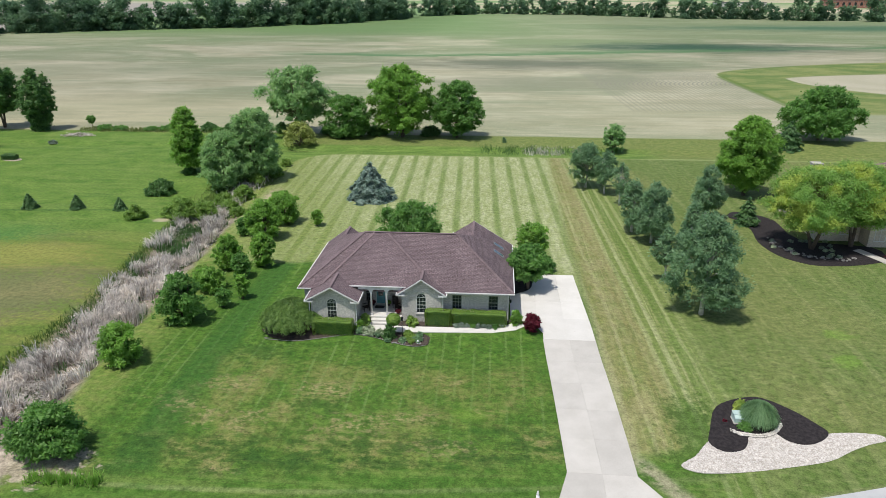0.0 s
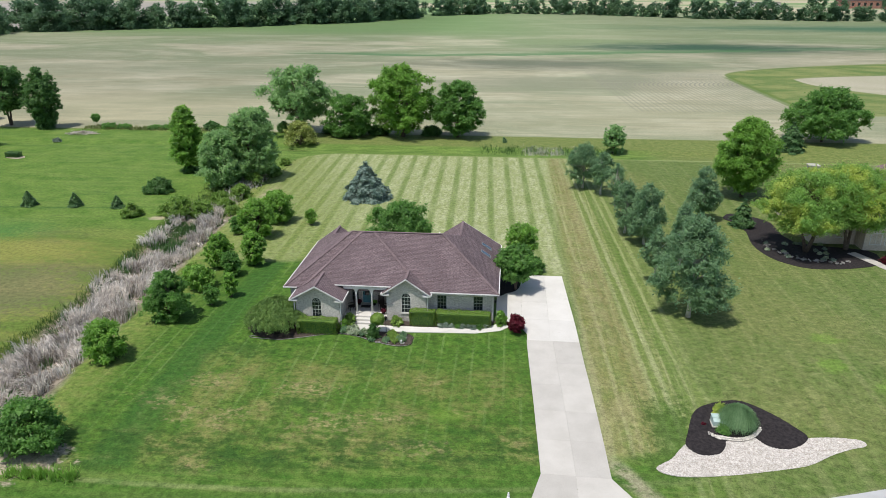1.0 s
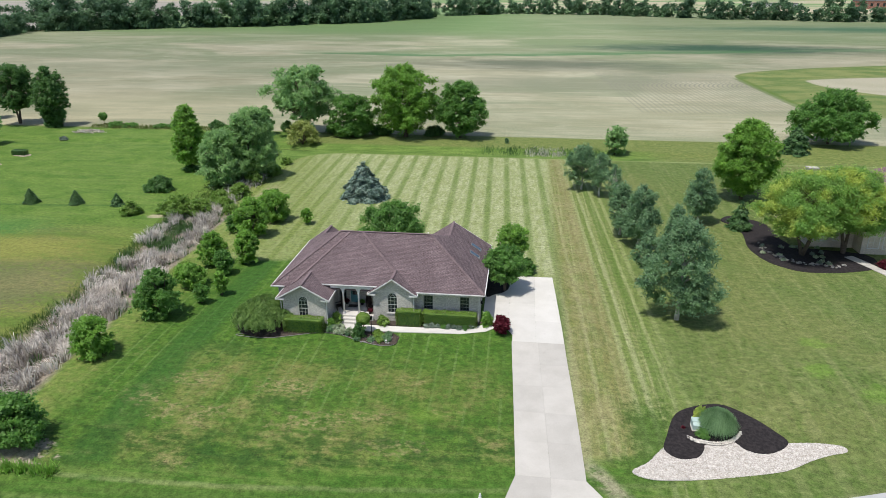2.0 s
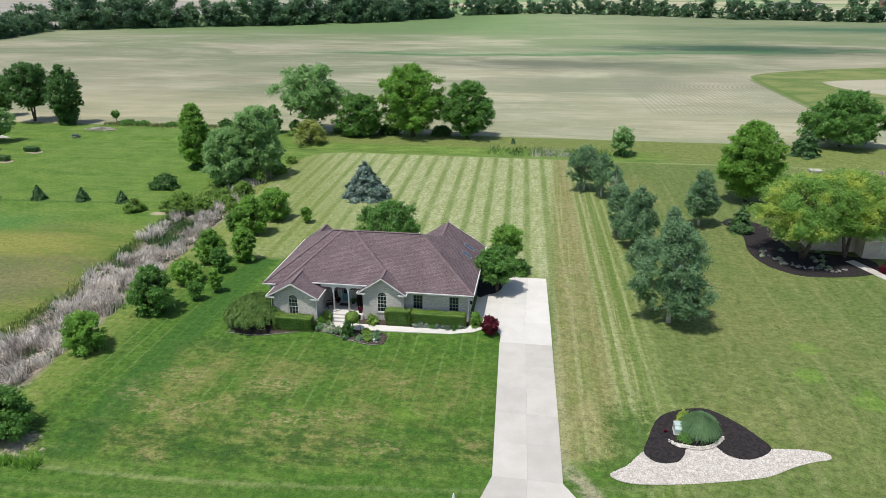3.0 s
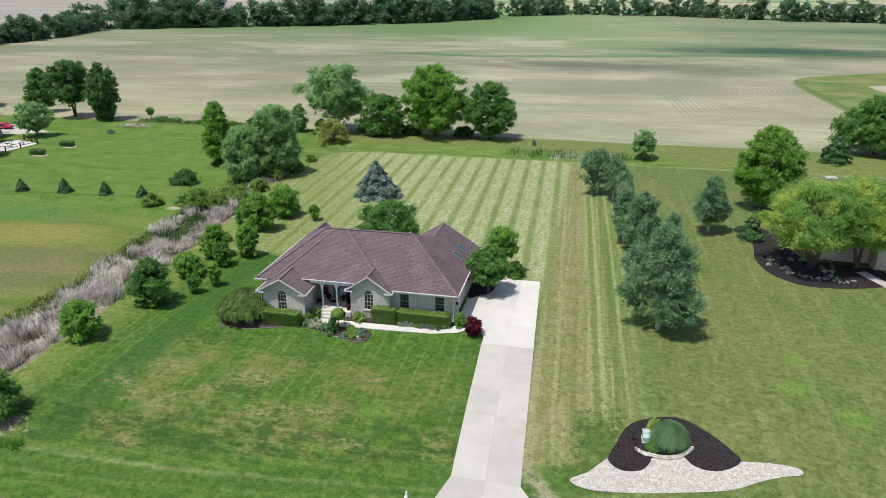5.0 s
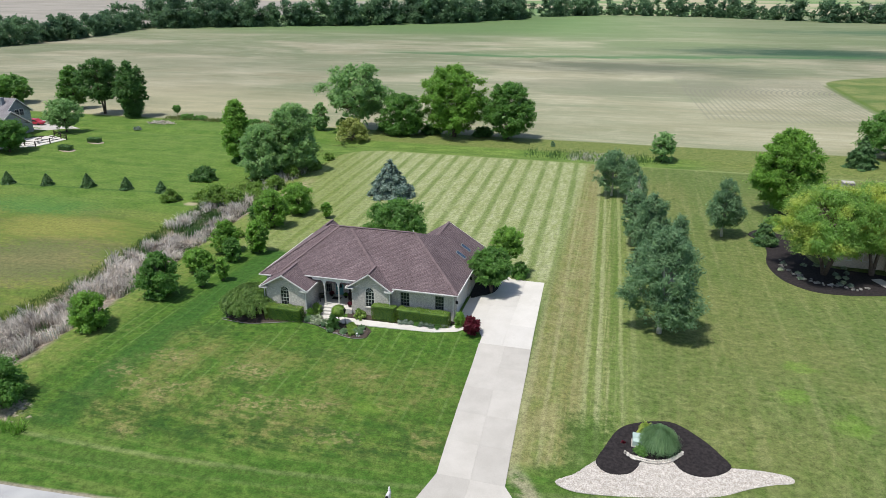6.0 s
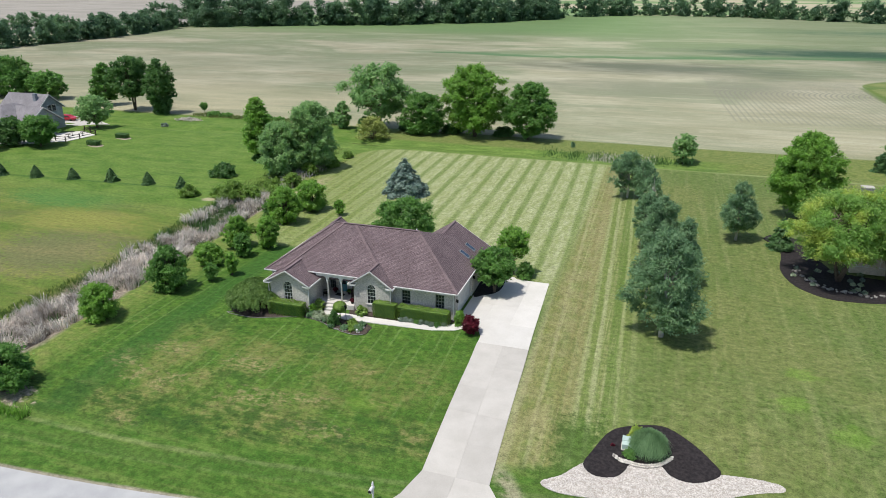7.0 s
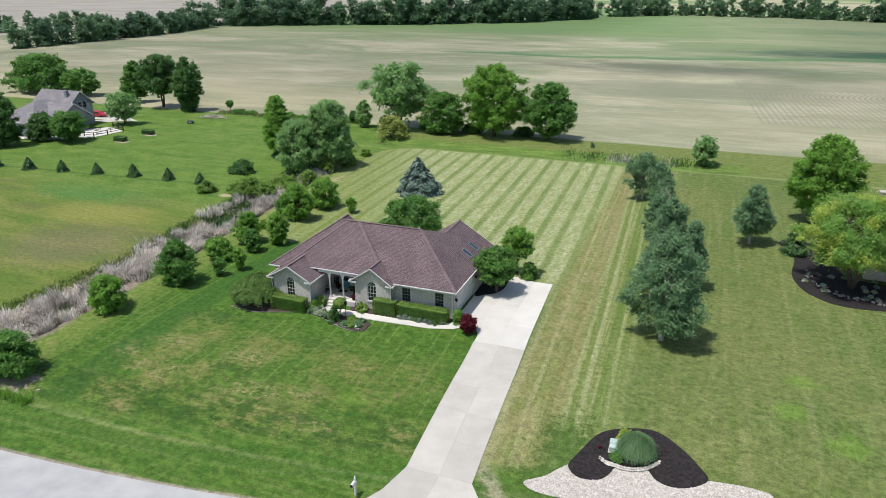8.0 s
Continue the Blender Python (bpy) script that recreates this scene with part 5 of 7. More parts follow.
        q = [(x, y, ZE + 0.66 * (XR_ - x) + 0.128) for x, y, _ in q]
        hi = [bm.verts.new(v) for v in q]
        lo = [bm.verts.new((v[0], v[1], v[2] - 0.02)) for v in q]
        bm.faces.new(hi)
        for i in range(4):
            bm.faces.new((lo[i], lo[(i + 1) % 4], hi[(i + 1) % 4], hi[i]))
        part("pane", bm, M_SKYGLASS, sk)
    # vent pipe behind the ridge
    part("vent_pipe", tubes("vent_pipe", [[(-4.0, 63.6, 6.8, 0.045), (-4.0, 63.6, 7.38, 0.045)]], M_WHITE, 10), None, house)
    # interior floor closes the house
    part("floor_slab", boxed(-17.5, 1.3, 58.8, 69.6, 0.1, 0.45), M_CONCRETE_OLD, house)


M_CAP = plain("ridge_cap_shingles", (0.135, 0.098, 0.102), (0.205, 0.152, 0.155), 2.0, 0.9, fine=8.0, bump=0.6)
M_STONE_TRIM = plain("limestone_sill", (0.45, 0.43, 0.39), (0.58, 0.55, 0.50), 3.0, 0.85)


def sky_glass():
    m = Nodes("skylight_glass")
    m.finish((0.03, 0.05, 0.08), 0.05, 0.0, 1.0)
    return m.mat


M_SKYGLASS = sky_glass()
build_house()

# ---------------------------------------------------------------- trees on the lots
# the row along the ditch bank
tree("small_tree", -31.2, 49.2, 3.7, 3.9, "bush", M_LEAF_BRIGHT, "low round leafy tree on the mown bank", clear=0.02, leaf=0.12, stems=4, spread=0.9, seed=1, group="trees along the ditch")
tree("small_tree", -29.2, 57.0, 4.7, 4.5, "bush", M_LEAF, "dense egg-shaped leafy tree on the bank", clear=0.04, leaf=0.12, stems=3, spread=0.8, seed=2, group="trees along the ditch")
tree("small_tree", -30.4, 37.7, 3.5, 5.2, "bush", M_LEAF, "wide dark leafy bush tree near the road", clear=0.0, leaf=0.12, stems=4, spread=0.9, seed=3, group="trees along the ditch")
for i, (x, y, h, w, sh) in enumerate(((-29.6, 64.2, 2.5, 3.4, "round"), (-26.6, 60.4, 2.0, 1.6, "round"), (-25.4, 62.4, 2.8, 1.5, "oval"), (-29.8, 70.2, 3.9, 3.4, "round"), (-27.5, 67.8, 2.8, 2.4, "round"),
                                      (-26.1, 71.3, 4.0, 2.9, "egg"), (-28.8, 80.2, 5.0, 4.4, "egg"), (-31.8, 81.5, 2.4, 2.4, "round"), (-28.2, 86.4, 4.3, 4.9, "round"), (-23.5, 85.5, 2.2, 1.7, "oval"))):
    tree("small_tree", x, y, h, w * 1.02, "bush" if w > 1.7 else sh, M_LEAF if i % 3 == 1 else M_LEAF_BRIGHT, "small leafy tree in the row along the ditch", clear=0.04 if w > 1.7 else 0.1, leaf=0.12, seed=10 + i, group="trees along the ditch", stems=2, spread=0.3)
# beyond the ditch
tree("maple_tree", -52.0, 111.3, 11.2, 6.4, "egg", M_LEAF_BRIGHT, "tall narrow oval green tree on the lawn", clear=0.12, wild=0.7, leaf=0.19, seed=30)
tree("willow_tree", -42.4, 103.0, 9.0, 8.4, "bush", M_LEAF_WILLOW, "grey-green bushy tree by the ditch", clear=0.02, leaf=0.18, seed=31, stems=3, spread=1.0)
tree("willow_tree", -39.2, 107.2, 11.8, 9.0, "bush", M_LEAF_WILLOW, "tall grey-green bushy tree by the ditch", clear=0.03, leaf=0.18, seed=32, stems=3, spread=1.0)
tree("walnut_tree", -42.0, 144.0, 14.2, 15.6, "vase", M_LEAF_WILLOW, "open-crowned tall tree at the field edge", clear=0.22, full=0.75, wild=1.8, leaf=0.22, density=0.42, seed=33, stems=2, spread=1.5, share=0.9)
tree("golden_shrub", -39.4, 134.2, 4.8, 7.4, "dome", M_LEAF_GOLD, "pale golden spreading shrub in rough grass", "shrub", clear=0.05, leaf=0.15, density=0.25, seed=34, core=False, stems=5, spread=1.6)
tree("oak_tree", -31.1, 142.8, 8.6, 10.2, "bush", M_LEAF, "low dark broad tree at the field edge", clear=0.02, leaf=0.24, wild=1.4, seed=35)
tree("oak_tree", -19.8, 143.4, 14.6, 13.4, "round", M_LEAF_BRIGHT, "large round-crowned tree at the field edge", clear=0.08, leaf=0.24, wild=1.4, seed=36, stems=3, spread=1.8)
tree("oak_tree", -8.4, 144.0, 11.6, 10.8, "round", M_LEAF, "round dense tree at the field edge", clear=0.05, leaf=0.24, wild=1.4, seed=37)
tree("tall_shrub", -50.0, 142.5, 6.0, 4.0, "oval", M_LEAF_WILLOW, "tall grey-green shrub at the field edge", "shrub", clear=0.02, leaf=0.19, seed=38)
tree("oak_tree", -123.0, 151.5, 10.8, 8.2, "egg", M_LEAF, "leafy tree by the far field", clear=0.12, leaf=0.30, wild=1.4, seed=39)
tree("oak_tree", -110.7, 147.5, 13.2, 10.6, "round", M_LEAF_DEEP, "large dark round tree by the far field", clear=0.26, leaf=0.30, wild=1.4, seed=40, stems=2, spread=1.0)
tree("oak_tree", -100.4, 145.4, 13.2, 7.8, "oval", M_LEAF_DEEP, "large dark oval tree by the far field", clear=0.06, leaf=0.30, wild=1.4, seed=41)
tree("oak_tree", -165.0, 158.0, 10.5, 20.0, "dome", M_LEAF, "very broad dark tree behind the far house", clear=0.08, leaf=0.35, wild=1.4, seed=42)
tree("small_tree", -145.8, 155.0, 7.4, 10.0, "round", M_LEAF, "rounded tree behind the far house", clear=0.1, leaf=0.30, wild=1.4, seed=43)
tree("small_tree", -107.2, 98.8, 10.8, 8.4, "egg", M_LEAF_DEEP, "dark tree beside the far house", clear=0.06, leaf=0.24, seed=44)
tree("small_tree", -102.5, 125.6, 7.2, 8.0, "round", M_LEAF_WILLOW, "airy tree beside the far patio", clear=0.15, leaf=0.24, seed=45, sparse=0.7)
tree("small_tree", -104.6, 106.2, 5.4, 7.4, "dome", M_LEAF_DEEP, "broad leafy tree in front of the far house", clear=0.1, leaf=0.22, seed=46)
tree("small_tree", -98.8, 106.8, 6.2, 7.8, "round", M_LEAF, "leafy tree in front of the far house", clear=0.1, leaf=0.22, seed=47)
shrub("low_shrub", -51.9, 110.7, 1.0, 2.6, M_LEAF_DEEP, "dark low shrub at a tree's foot", 160, 0.2)
shrub("ivy_shrub", -100.4, 144.6, 4.2, 3.6, M_LEAF_DEEP, "dark ivy growth at an oak's foot", 161, 0.36)
# young conifers in a row
first = None
for i, (x, y) in enumerate(((-87.0, 87.4), (-80.5, 88.4), (-73.6, 89.2), (-66.6, 90.1), (-59.7, 90.5), (-53.3, 90.4), (-93.8, 86.6))):
    k = (1.06, 0.97, 0.95, 1.05, 0.98, 0.9, 1.0)[i]
    if first is None:
        first = conifer("young_spruce", x, y, 2.05, 1.8, M_NEEDLE, "young dark spruce in a row on the lawn", "row of young spruces", 5, 0.2, 14)
        first.scale = (k, k, k)
    else:
        c = copy_thing(first, Matrix.Translation((x, y, level(x, y))) @ pose(0, 0, 0, 0, 0, 67 * i))
        c.scale = (k, k, k)
shrub("clipped_shrub", -49.3, 86.9, 1.9, 3.0, M_SCRUB, "rounded yellow-green shrub on the lawn", 1, 0.15)
shrub("round_shrub", -51.0, 98.4, 2.2, 4.2, M_LEAF_DEEP, "dark rounded shrub on the lawn", 2, 0.17)
# blue spruce and the trees close to the house
conifer("blue_spruce", -18.6, 98.5, 5.6, 6.3, M_SPRUCE, "blue-green spruce standing on the striped lawn", "", 1, 0.26, 13)
tree("crab_apple_tree", -9.7, 75.4, 6.4, 8.4, "bush", M_LEAF, "broad round tree behind the house", clear=0.06, leaf=0.14, seed=50, stems=2, spread=0.6)
tree("maple_tree", 3.6, 65.9, 4.9, 4.6, "round", M_LEAF, "glossy green tree in a mulch bed by the garage", clear=0.24, full=1.2, leaf=0.18, seed=51, stems=2, spread=0.5)
tree("maple_tree", 4.3, 71.6, 5.3, 3.5, "round", M_LEAF_BRIGHT, "green tree at the garage's rear corner", clear=0.36, leaf=0.18, seed=52)
shrub("round_shrub", 5.8, 70.6, 1.75, 2.0, M_LEAF, "rounded green shrub at the apron's end", 3, 0.14)
# birches between the two lots
BI = dict(bark=M_PALE_BARK, fill=0.10, long=2.0, wild=1.9, full=0.8, fine=0.10, squash=1.1, group="birches between the lots")
tree("birch_tree", 14.2, 107.0, 7.0, 5.8, "bush", M_LEAF_OLIVE, "grey-green birch with a slim pale trunk", clear=0.16, leaf=0.14, density=0.38, seed=60, **BI)
tree("birch_tree", 16.6, 103.6, 6.4, 3.8, "bush", M_LEAF_OLIVE, "grey-green birch with a slim pale trunk", clear=0.24, density=0.38, seed=68, **BI)
tree("birch_tree", 18.0, 97.9, 6.3, 3.0, "oval", M_LEAF_OLIVE, "thin half-bare birch with pale trunk", clear=0.25, leaf=0.13, density=0.2, seed=61, share=1.0, core=False, **BI)
tree("birch_tree", 17.7, 86.2, 7.0, 4.8, "cone", M_LEAF_OLIVE, "grey-green birch with a slim pale trunk", clear=0.18, leaf=0.14, density=0.38, seed=62, **BI)
tree("birch_tree", 19.4, 82.2, 7.6, 5.6, "cone", M_LEAF_OLIVE, "dense grey-green birch beside the striped lawn", clear=0.16, leaf=0.14, density=0.38, seed=63, **BI)
tree("birch_tree", 18.5, 70.4, 5.9, 3.2, "oval", M_LEAF_OLIVE, "slender open birch with pale trunk", clear=0.3, leaf=0.13, density=0.35, seed=64, core=False, **BI)
tree("birch_tree", 22.0, 74.8, 7.6, 3.8, "cone", M_LEAF_OLIVE, "slender grey-green birch beside the lawn", clear=0.15, leaf=0.13, density=0.38, seed=65, **BI)
tree("birch_tree", 20.2, 62.2, 10.1, 7.8, "cone", M_LEAF_OLIVE, "large full grey-green birch on mown grass", clear=0.13, leaf=0.12, density=0.40, seed=66, **BI)
tree("birch_tree", 28.6, 92.0, 7.4, 5.8, "cone", M_LEAF_OLIVE, "grey-green birch by the mulch bed", clear=0.18, leaf=0.14, density=0.38, seed=67, **BI)
# the neighbours' trees
tree("maple_tree", 37.6, 104.5, 11.9, 9.4, "oval", M_LEAF_BRIGHT, "large dense yellow-green maple", wild=0.6, full=1.25, clear=0.08, leaf=0.22, seed=70)
tree("honey_locust", 38.3, 81.4, 10.3, 11.6, "bush", M_LEAF_LIME, "wide golden-green honey locust with feathery leaves", clear=0.30, full=1.15, leaf=0.12, fine=0.095, density=0.42, wild=1.5, seed=71, long=1.8, stems=3, spread=2.6, droop=0.4, squash=0.85, core=False, share=0.9)
tree("honey_locust", 43.4, 82.6, 10.7, 9.2, "bush", M_LEAF_LIME, "golden-green honey locust with feathery leaves", clear=0.30, full=1.15, leaf=0.12, fine=0.095, density=0.42, wild=1.5, seed=72, long=1.8, stems=2, spread=2.2, droop=0.4, squash=0.85, core=False, share=0.9)
conifer("dark_spruce", 56.3, 137.1, 5.6, 4.6, M_NEEDLE, "dark green spruce on the rear lawn", "", 2, 0.3, 12)
tree("oak_tree", 65.9, 146.7, 10.8, 15.4, "dome", M_LEAF, "broad low dark tree at the field edge", clear=0.14, leaf=0.24, wild=1.4, seed=73)
conifer("yew_shrub", 33.5, 90.4, 3.8, 2.9, M_NEEDLE, "dark evergreen shrub in the mulch bed", "", 3, 0.24, 9, "shrub")
tree("willow_shrub", 22.4, 133.2, 5.6, 5.0, "oval", M_LEAF_WILLOW, "airy grey-green willow shrub", "shrub", clear=0.03, full=0.8, leaf=0.18, density=0.35, seed=74, stems=3, spread=0.6)

# ---------------------------------------------------------------- distant woods
def woods(name, line, h, depth, leaf, label, seed, step=7.0, gaps=(), mat=None):
    """Rows of tree crowns along a plan line, as one mass of leaf clumps."""
    rng = np.random.default_rng(seed)
    allq = []
    for (x0, y0), (x1, y1) in zip(line, line[1:]):
        ln = math.hypot(x1 - x0, y1 - y0)
        for i in range(int(ln / step)):
            t = (i + rng.uniform(0.1, 0.9)) / (ln / step)
            cx, cy = x0 + (x1 - x0) * t, y0 + (y1 - y0) * t
            if any(a < cx < b for a, b in gaps):
                continue
            hh = h * rng.uniform(0.45, 1.15)
            ww = hh * rng.uniform(0.6, 0.9)
            oy = rng.uniform(0, depth)
            n = int(10 + 6 * rng.random())
            lobes = []
            for k in range(n):
                tt = (k + 0.3) / n
                env = math.sqrt(max(0.05, 1 - (1.7 * tt - 0.75) ** 2)) * ww / 2
                a = rng.uniform(0, 6.28)
                lobes.append((cx + math.cos(a) * env * 0.6, cy + oy + math.sin(a) * env * 0.6, (tt * 0.98 - 0.06) * hh * 0.92, ww * rng.uniform(0.2, 0.32)))
            pts, nrm, way = leaf_mass(lobes, leaf, 0.42, rng, centre=(cx, cy + oy))
            allq.append(leaf_tris(pts, nrm, leaf, rng, along=way))
    ob = new(name, quad_mesh(name, np.concatenate(allq), mat or M_FARLEAF))
    tagged(ob, label, "woods", kind="stuff")


woods("far_woods", [(-345, 448), (-270, 496), (-200, 535), (-130, 605), (-88, 690)], 25, 30, 0.8, "distant dark green belt of trees behind the field", 11, 3.4)
woods("far_woods", [(-80, 740), (-20, 800), (70, 790), (165, 702), (330, 645)], 19, 26, 0.95, "distant hedgerow of trees behind the field", 12, 4.5)
woods("near_woods", [(-300, 255), (-301, 300), (-310, 375), (-330, 440)], 13, 12, 0.6, "row of trees along the side of the field", 13, 2.8)
woods("near_woods", [(-560, 290), (-420, 330), (-368, 381), (-338, 440)], 13, 12, 0.75, "second row of trees beyond the field", 14, 3.6)

# ---------------------------------------------------------------- front yard
def sheet(name, outline, lift, thick, mat, label, category, step=1.0):
    ob = slab_on_ground(name, outline, lift, thick, mat, None, label, step)
    return tagged(ob, label, category, kind="structure")


def rounded(points, per=5):
    """A closed smooth outline through the points."""
    n, out = len(points), []
    for i in range(n):
        p0, p1, p2, p3 = (Vector(points[(i + k - 1) % n]) for k in range(4))
        for k in range(per):
            t = k / per
            out.append(tuple(0.5 * ((2 * p1) + (p2 - p0) * t + (2 * p0 - 5 * p1 + 4 * p2 - p3) * t * t + (3 * p1 - p0 - 3 * p2 + p3) * t ** 3)))
    return out


# curved front walk
WALK_LOW = [(-9.75, 56.1), (-8.6, 55.75), (-6.3, 55.85), (-3.6, 55.95), (0.0, 56.1), (2.2, 56.7), (3.2, 57.6)]
WALK_UP = [(2.4, 58.3), (1.4, 57.55), (-0.6, 56.95), (-3.6, 56.8), (-6.8, 56.75), (-9.7, 56.75)]
walk_thing = thing("front_walk", -3, 56.4, level(-3, 56.4), "curved pale concrete walk to the front steps", "path", kind="structure")
slab_on_ground("slab", [(-11.2, 56.76), (-11.35, 55.9), (-10.6, 55.5), (-9.7, 55.75), (-9.72, 56.76)], 0.055, 0.14, M_CONCRETE, walk_thing, step=0.6)
for i in range(6):
    a, b = WALK_LOW[i], WALK_LOW[i + 1]
    c, d = WALK_UP[5 - i], WALK_UP[max(0, 4 - i)]
    e = Vector((b[0] - a[0], b[1] - a[1])).normalized() * 0.012
    o = [(a[0] + e.x, a[1] + e.y), (b[0] - e.x, b[1] - e.y), (d[0] - e.x, d[1] - e.y), (c[0] + e.x, c[1] + e.y)]
    if i < 5:
        slab_on_ground("slab", o, 0.055, 0.14, M_CONCRETE, walk_thing, step=0.6)
    else:
        slab_on_ground("slab", [a, b, c], 0.055, 0.14, M_CONCRETE, walk_thing, step=0.6)

# planting beds
BED_FRONT = [(-21.2, 55.7), (-19.9, 54.3), (-17.7, 53.7), (-15.3, 54.3), (-12.6, 55.1), (-10.7, 54.8), (-9.0, 54.1), (-6.9, 53.55), (-5.6, 53.95), (-5.5, 55.1), (-6.3, 55.75), (-8.7, 55.68), (-9.9, 55.6), (-10.9, 55.35), (-11.4, 55.9), (-11.3, 56.9), (-12.3, 57.4), (-12.4, 56.0), (-16.6, 56.0), (-17.8, 57.6), (-20.2, 57.4)]
sheet("flower_bed", BED_FRONT, 0.035, 0.10, M_BROWN_MULCH, "mulched front planting bed with a curved edge", "flower bed", 0.8)
sheet("flower_bed", [(-8.9, 57.7), (-8.6, 56.85), (-3.6, 56.88), (-0.6, 57.02), (1.35, 57.62), (1.95, 58.6), (1.5, 58.5), (-4.6, 58.5), (-4.7, 57.75)], 0.035, 0.10, M_BROWN_MULCH, "mulched bed between the walk and the house", "flower bed", 0.8)
sheet("flower_bed", rounded([(1.7, 64.6), (2.75, 64.85), (3.6, 65.5), (4.05, 66.6), (4.1, 68.2), (3.95, 69.7), (4.1, 71.6), (3.6, 73.0), (1.7, 73.0)], 4), 0.07, 0.14, M_MULCH, "black mulch bed beside the garage", "flower bed", 0.8)


def edging(name, pts, r, mat, label):
    rings = [(x, y, level(x, y) + 0.05, r) for x, y in pts]
    ob = new(name, tubes(name, [rings], mat, 6))
    return tagged(ob, label, "edging")


_edge = rounded(BED_FRONT[1:10], 5)[:-10]
edging("bed_edging", _edge, 0.03, M_ROCK, "low grey edging strip along the front bed")

# hedges and shrubs before the house
hedge("box_hedge", -16.2, -12.55, 54.75, 55.85, 1.35, M_HEDGE, "clipped box hedge beneath the arched window", 1)
hedge("box_hedge", -6.2, -3.8, 56.85, 58.0 - 0.35, 1.55, M_HEDGE, "tall clipped hedge block beside the walk", 2)
hedge("box_hedge", -3.75, 1.35, 57.05, 58.1, 1.3, M_HEDGE, "long clipped hedge beneath the sash windows", 3)
def weeping_tree(name, x, y, h, w, mat, label, seed):
    """A low mound of branches that arch over and hang to the ground."""
    rng = np.random.default_rng(seed)
    z = level(x, y)
    ob = thing(name, x, y, z, label, "tree")
    quads, many = [], [[(x, y, z - 0.1, 0.16), (x + 0.05, y, z + h * 0.45, 0.12), (x, y, z + h * 0.75, 0.08)]]
    for i in range(760):
        a = rng.uniform(0, 2 * math.pi)
        reach = w / 2 * math.sqrt(rng.uniform(0.02, 1.0)) * rng.uniform(0.9, 1.06)
        f = reach / (w / 2)
        crest = h * (1 - 0.42 * f ** 2.4) * rng.uniform(0.84, 1.07)
        drop = crest * rng.uniform(0.42, 0.78) * min(1.0, 0.25 + f ** 1.5)
        k = int(26 + 46 * f)
        s_ = np.sort(rng.random(k))
        r_ = reach * np.minimum(1.0, 0.62 + 0.75 * s_) + rng.normal(0, 0.05, k)
        zz = crest - drop * s_ ** 1.35 + rng.normal(0, 0.05, k)
        aa = a + rng.normal(0, 0.05, k) / max(f, 0.15) * 0.5
        pts = np.stack([r_ * np.cos(aa), r_ * np.sin(aa), np.maximum(zz, 0.12)], 1)
        down = np.stack([np.cos(aa) * 0.35, np.sin(aa) * 0.35, np.full(k, -0.7)], 1) + rng.normal(0, 0.7, (k, 3))
        down /= np.linalg.norm(down, axis=1, keepdims=True)
        out = np.stack([np.cos(aa) * 0.7, np.sin(aa) * 0.7, np.full(k, 0.7)], 1) + rng.normal(0, 0.6, (k, 3))
        side = np.cross(down, out)
        side /= np.linalg.norm(side, axis=1, keepdims=True) + 1e-6
        u, v = down * 0.09, side * 0.032
        quads.append(np.stack([pts - u, pts - v, pts + u, pts + v], 1))
        if i % 13 == 0:
            many.append([(x, y, z + h * 0.6, 0.05), (x + math.cos(a) * reach * 0.5, y + math.sin(a) * reach * 0.5, z + crest * 0.96, 0.03), (x + math.cos(a) * reach * 0.92, y + math.sin(a) * reach * 0.92, z + crest - drop * 0.4, 0.012)])
    part("crown", quad_mesh("crown", np.concatenate(quads) + np.array([x, y, z]), mat), None, ob)
    part("trunk", tubes("trunk", many, M_BARK), None, ob)
    return ob


weeping_tree("weeping_cherry", -18.4, 56.3, 2.55, 6.0, M_LEAF_WEEP, "low weeping tree with a mounded mop of leaves", 80)
shrub("japanese_maple", 3.7, 56.55, 1.8, 1.7, M_LEAF_RED, "small dark red Japanese maple by the drive", 81, 0.10, density=0.9, shape="round")


def topiary(x, y, h, r, seed):
    z = level(x, y)
    ob = thing("topiary_tree", x, y, z, "clipped ball topiary on a thin stem", "shrub")
    rng = np.random.default_rng(seed)
    k = 3600
    d = rng.normal(0, 1, (k, 3))
    d /= np.linalg.norm(d, axis=1, keepdims=True)
    pts = d * (r * (0.9 + 0.14 * rng.random((k, 1)))) * np.array([1, 1, 0.85]) + np.array([x, y, z + h - r * 0.85])
    part("ball", quad_mesh("ball", leaf_quads(pts, d, 0.08, rng, 1.3, 0.3), M_HEDGE), None, ob)
    part("stem", tubes("stem", [[(x, y, z - 0.05, 0.045), (x, y, z + h - r, 0.035)]], M_BARK, 6), None, ob)


topiary(-8.85, 55.45, 2.0, 0.64, 5)
shrub("round_shrub", -9.15, 54.75, 1.4, 1.15, M_LEAF_DEEP, "dark leafy shrub in the front bed", 21, 0.1)
shrub("boxwood", -7.45, 57.15, 0.85, 1.35, M_HEDGE, "rounded boxwood against the gable wall", 22, 0.09)
shrub("boxwood", -11.75, 56.75, 1.1, 1.3, M_HEDGE, "rounded boxwood beside the steps", 23, 0.09)
shrub("hosta", -12.1, 56.1, 0.85, 0.9, M_LEAF_BRIGHT, "pale green leafy perennial by the hedge", 24, 0.12)
shrub("flowering_perennial", -11.9, 55.55, 0.5, 1.1, M_LEAF_OLIVE, "grey-green low perennial clump", 25, 0.09)
shrub("laurel_shrub", 2.2, 57.95, 1.35, 1.2, M_LEAF_BRIGHT, "light green shrub at the garage corner", 26, 0.12)
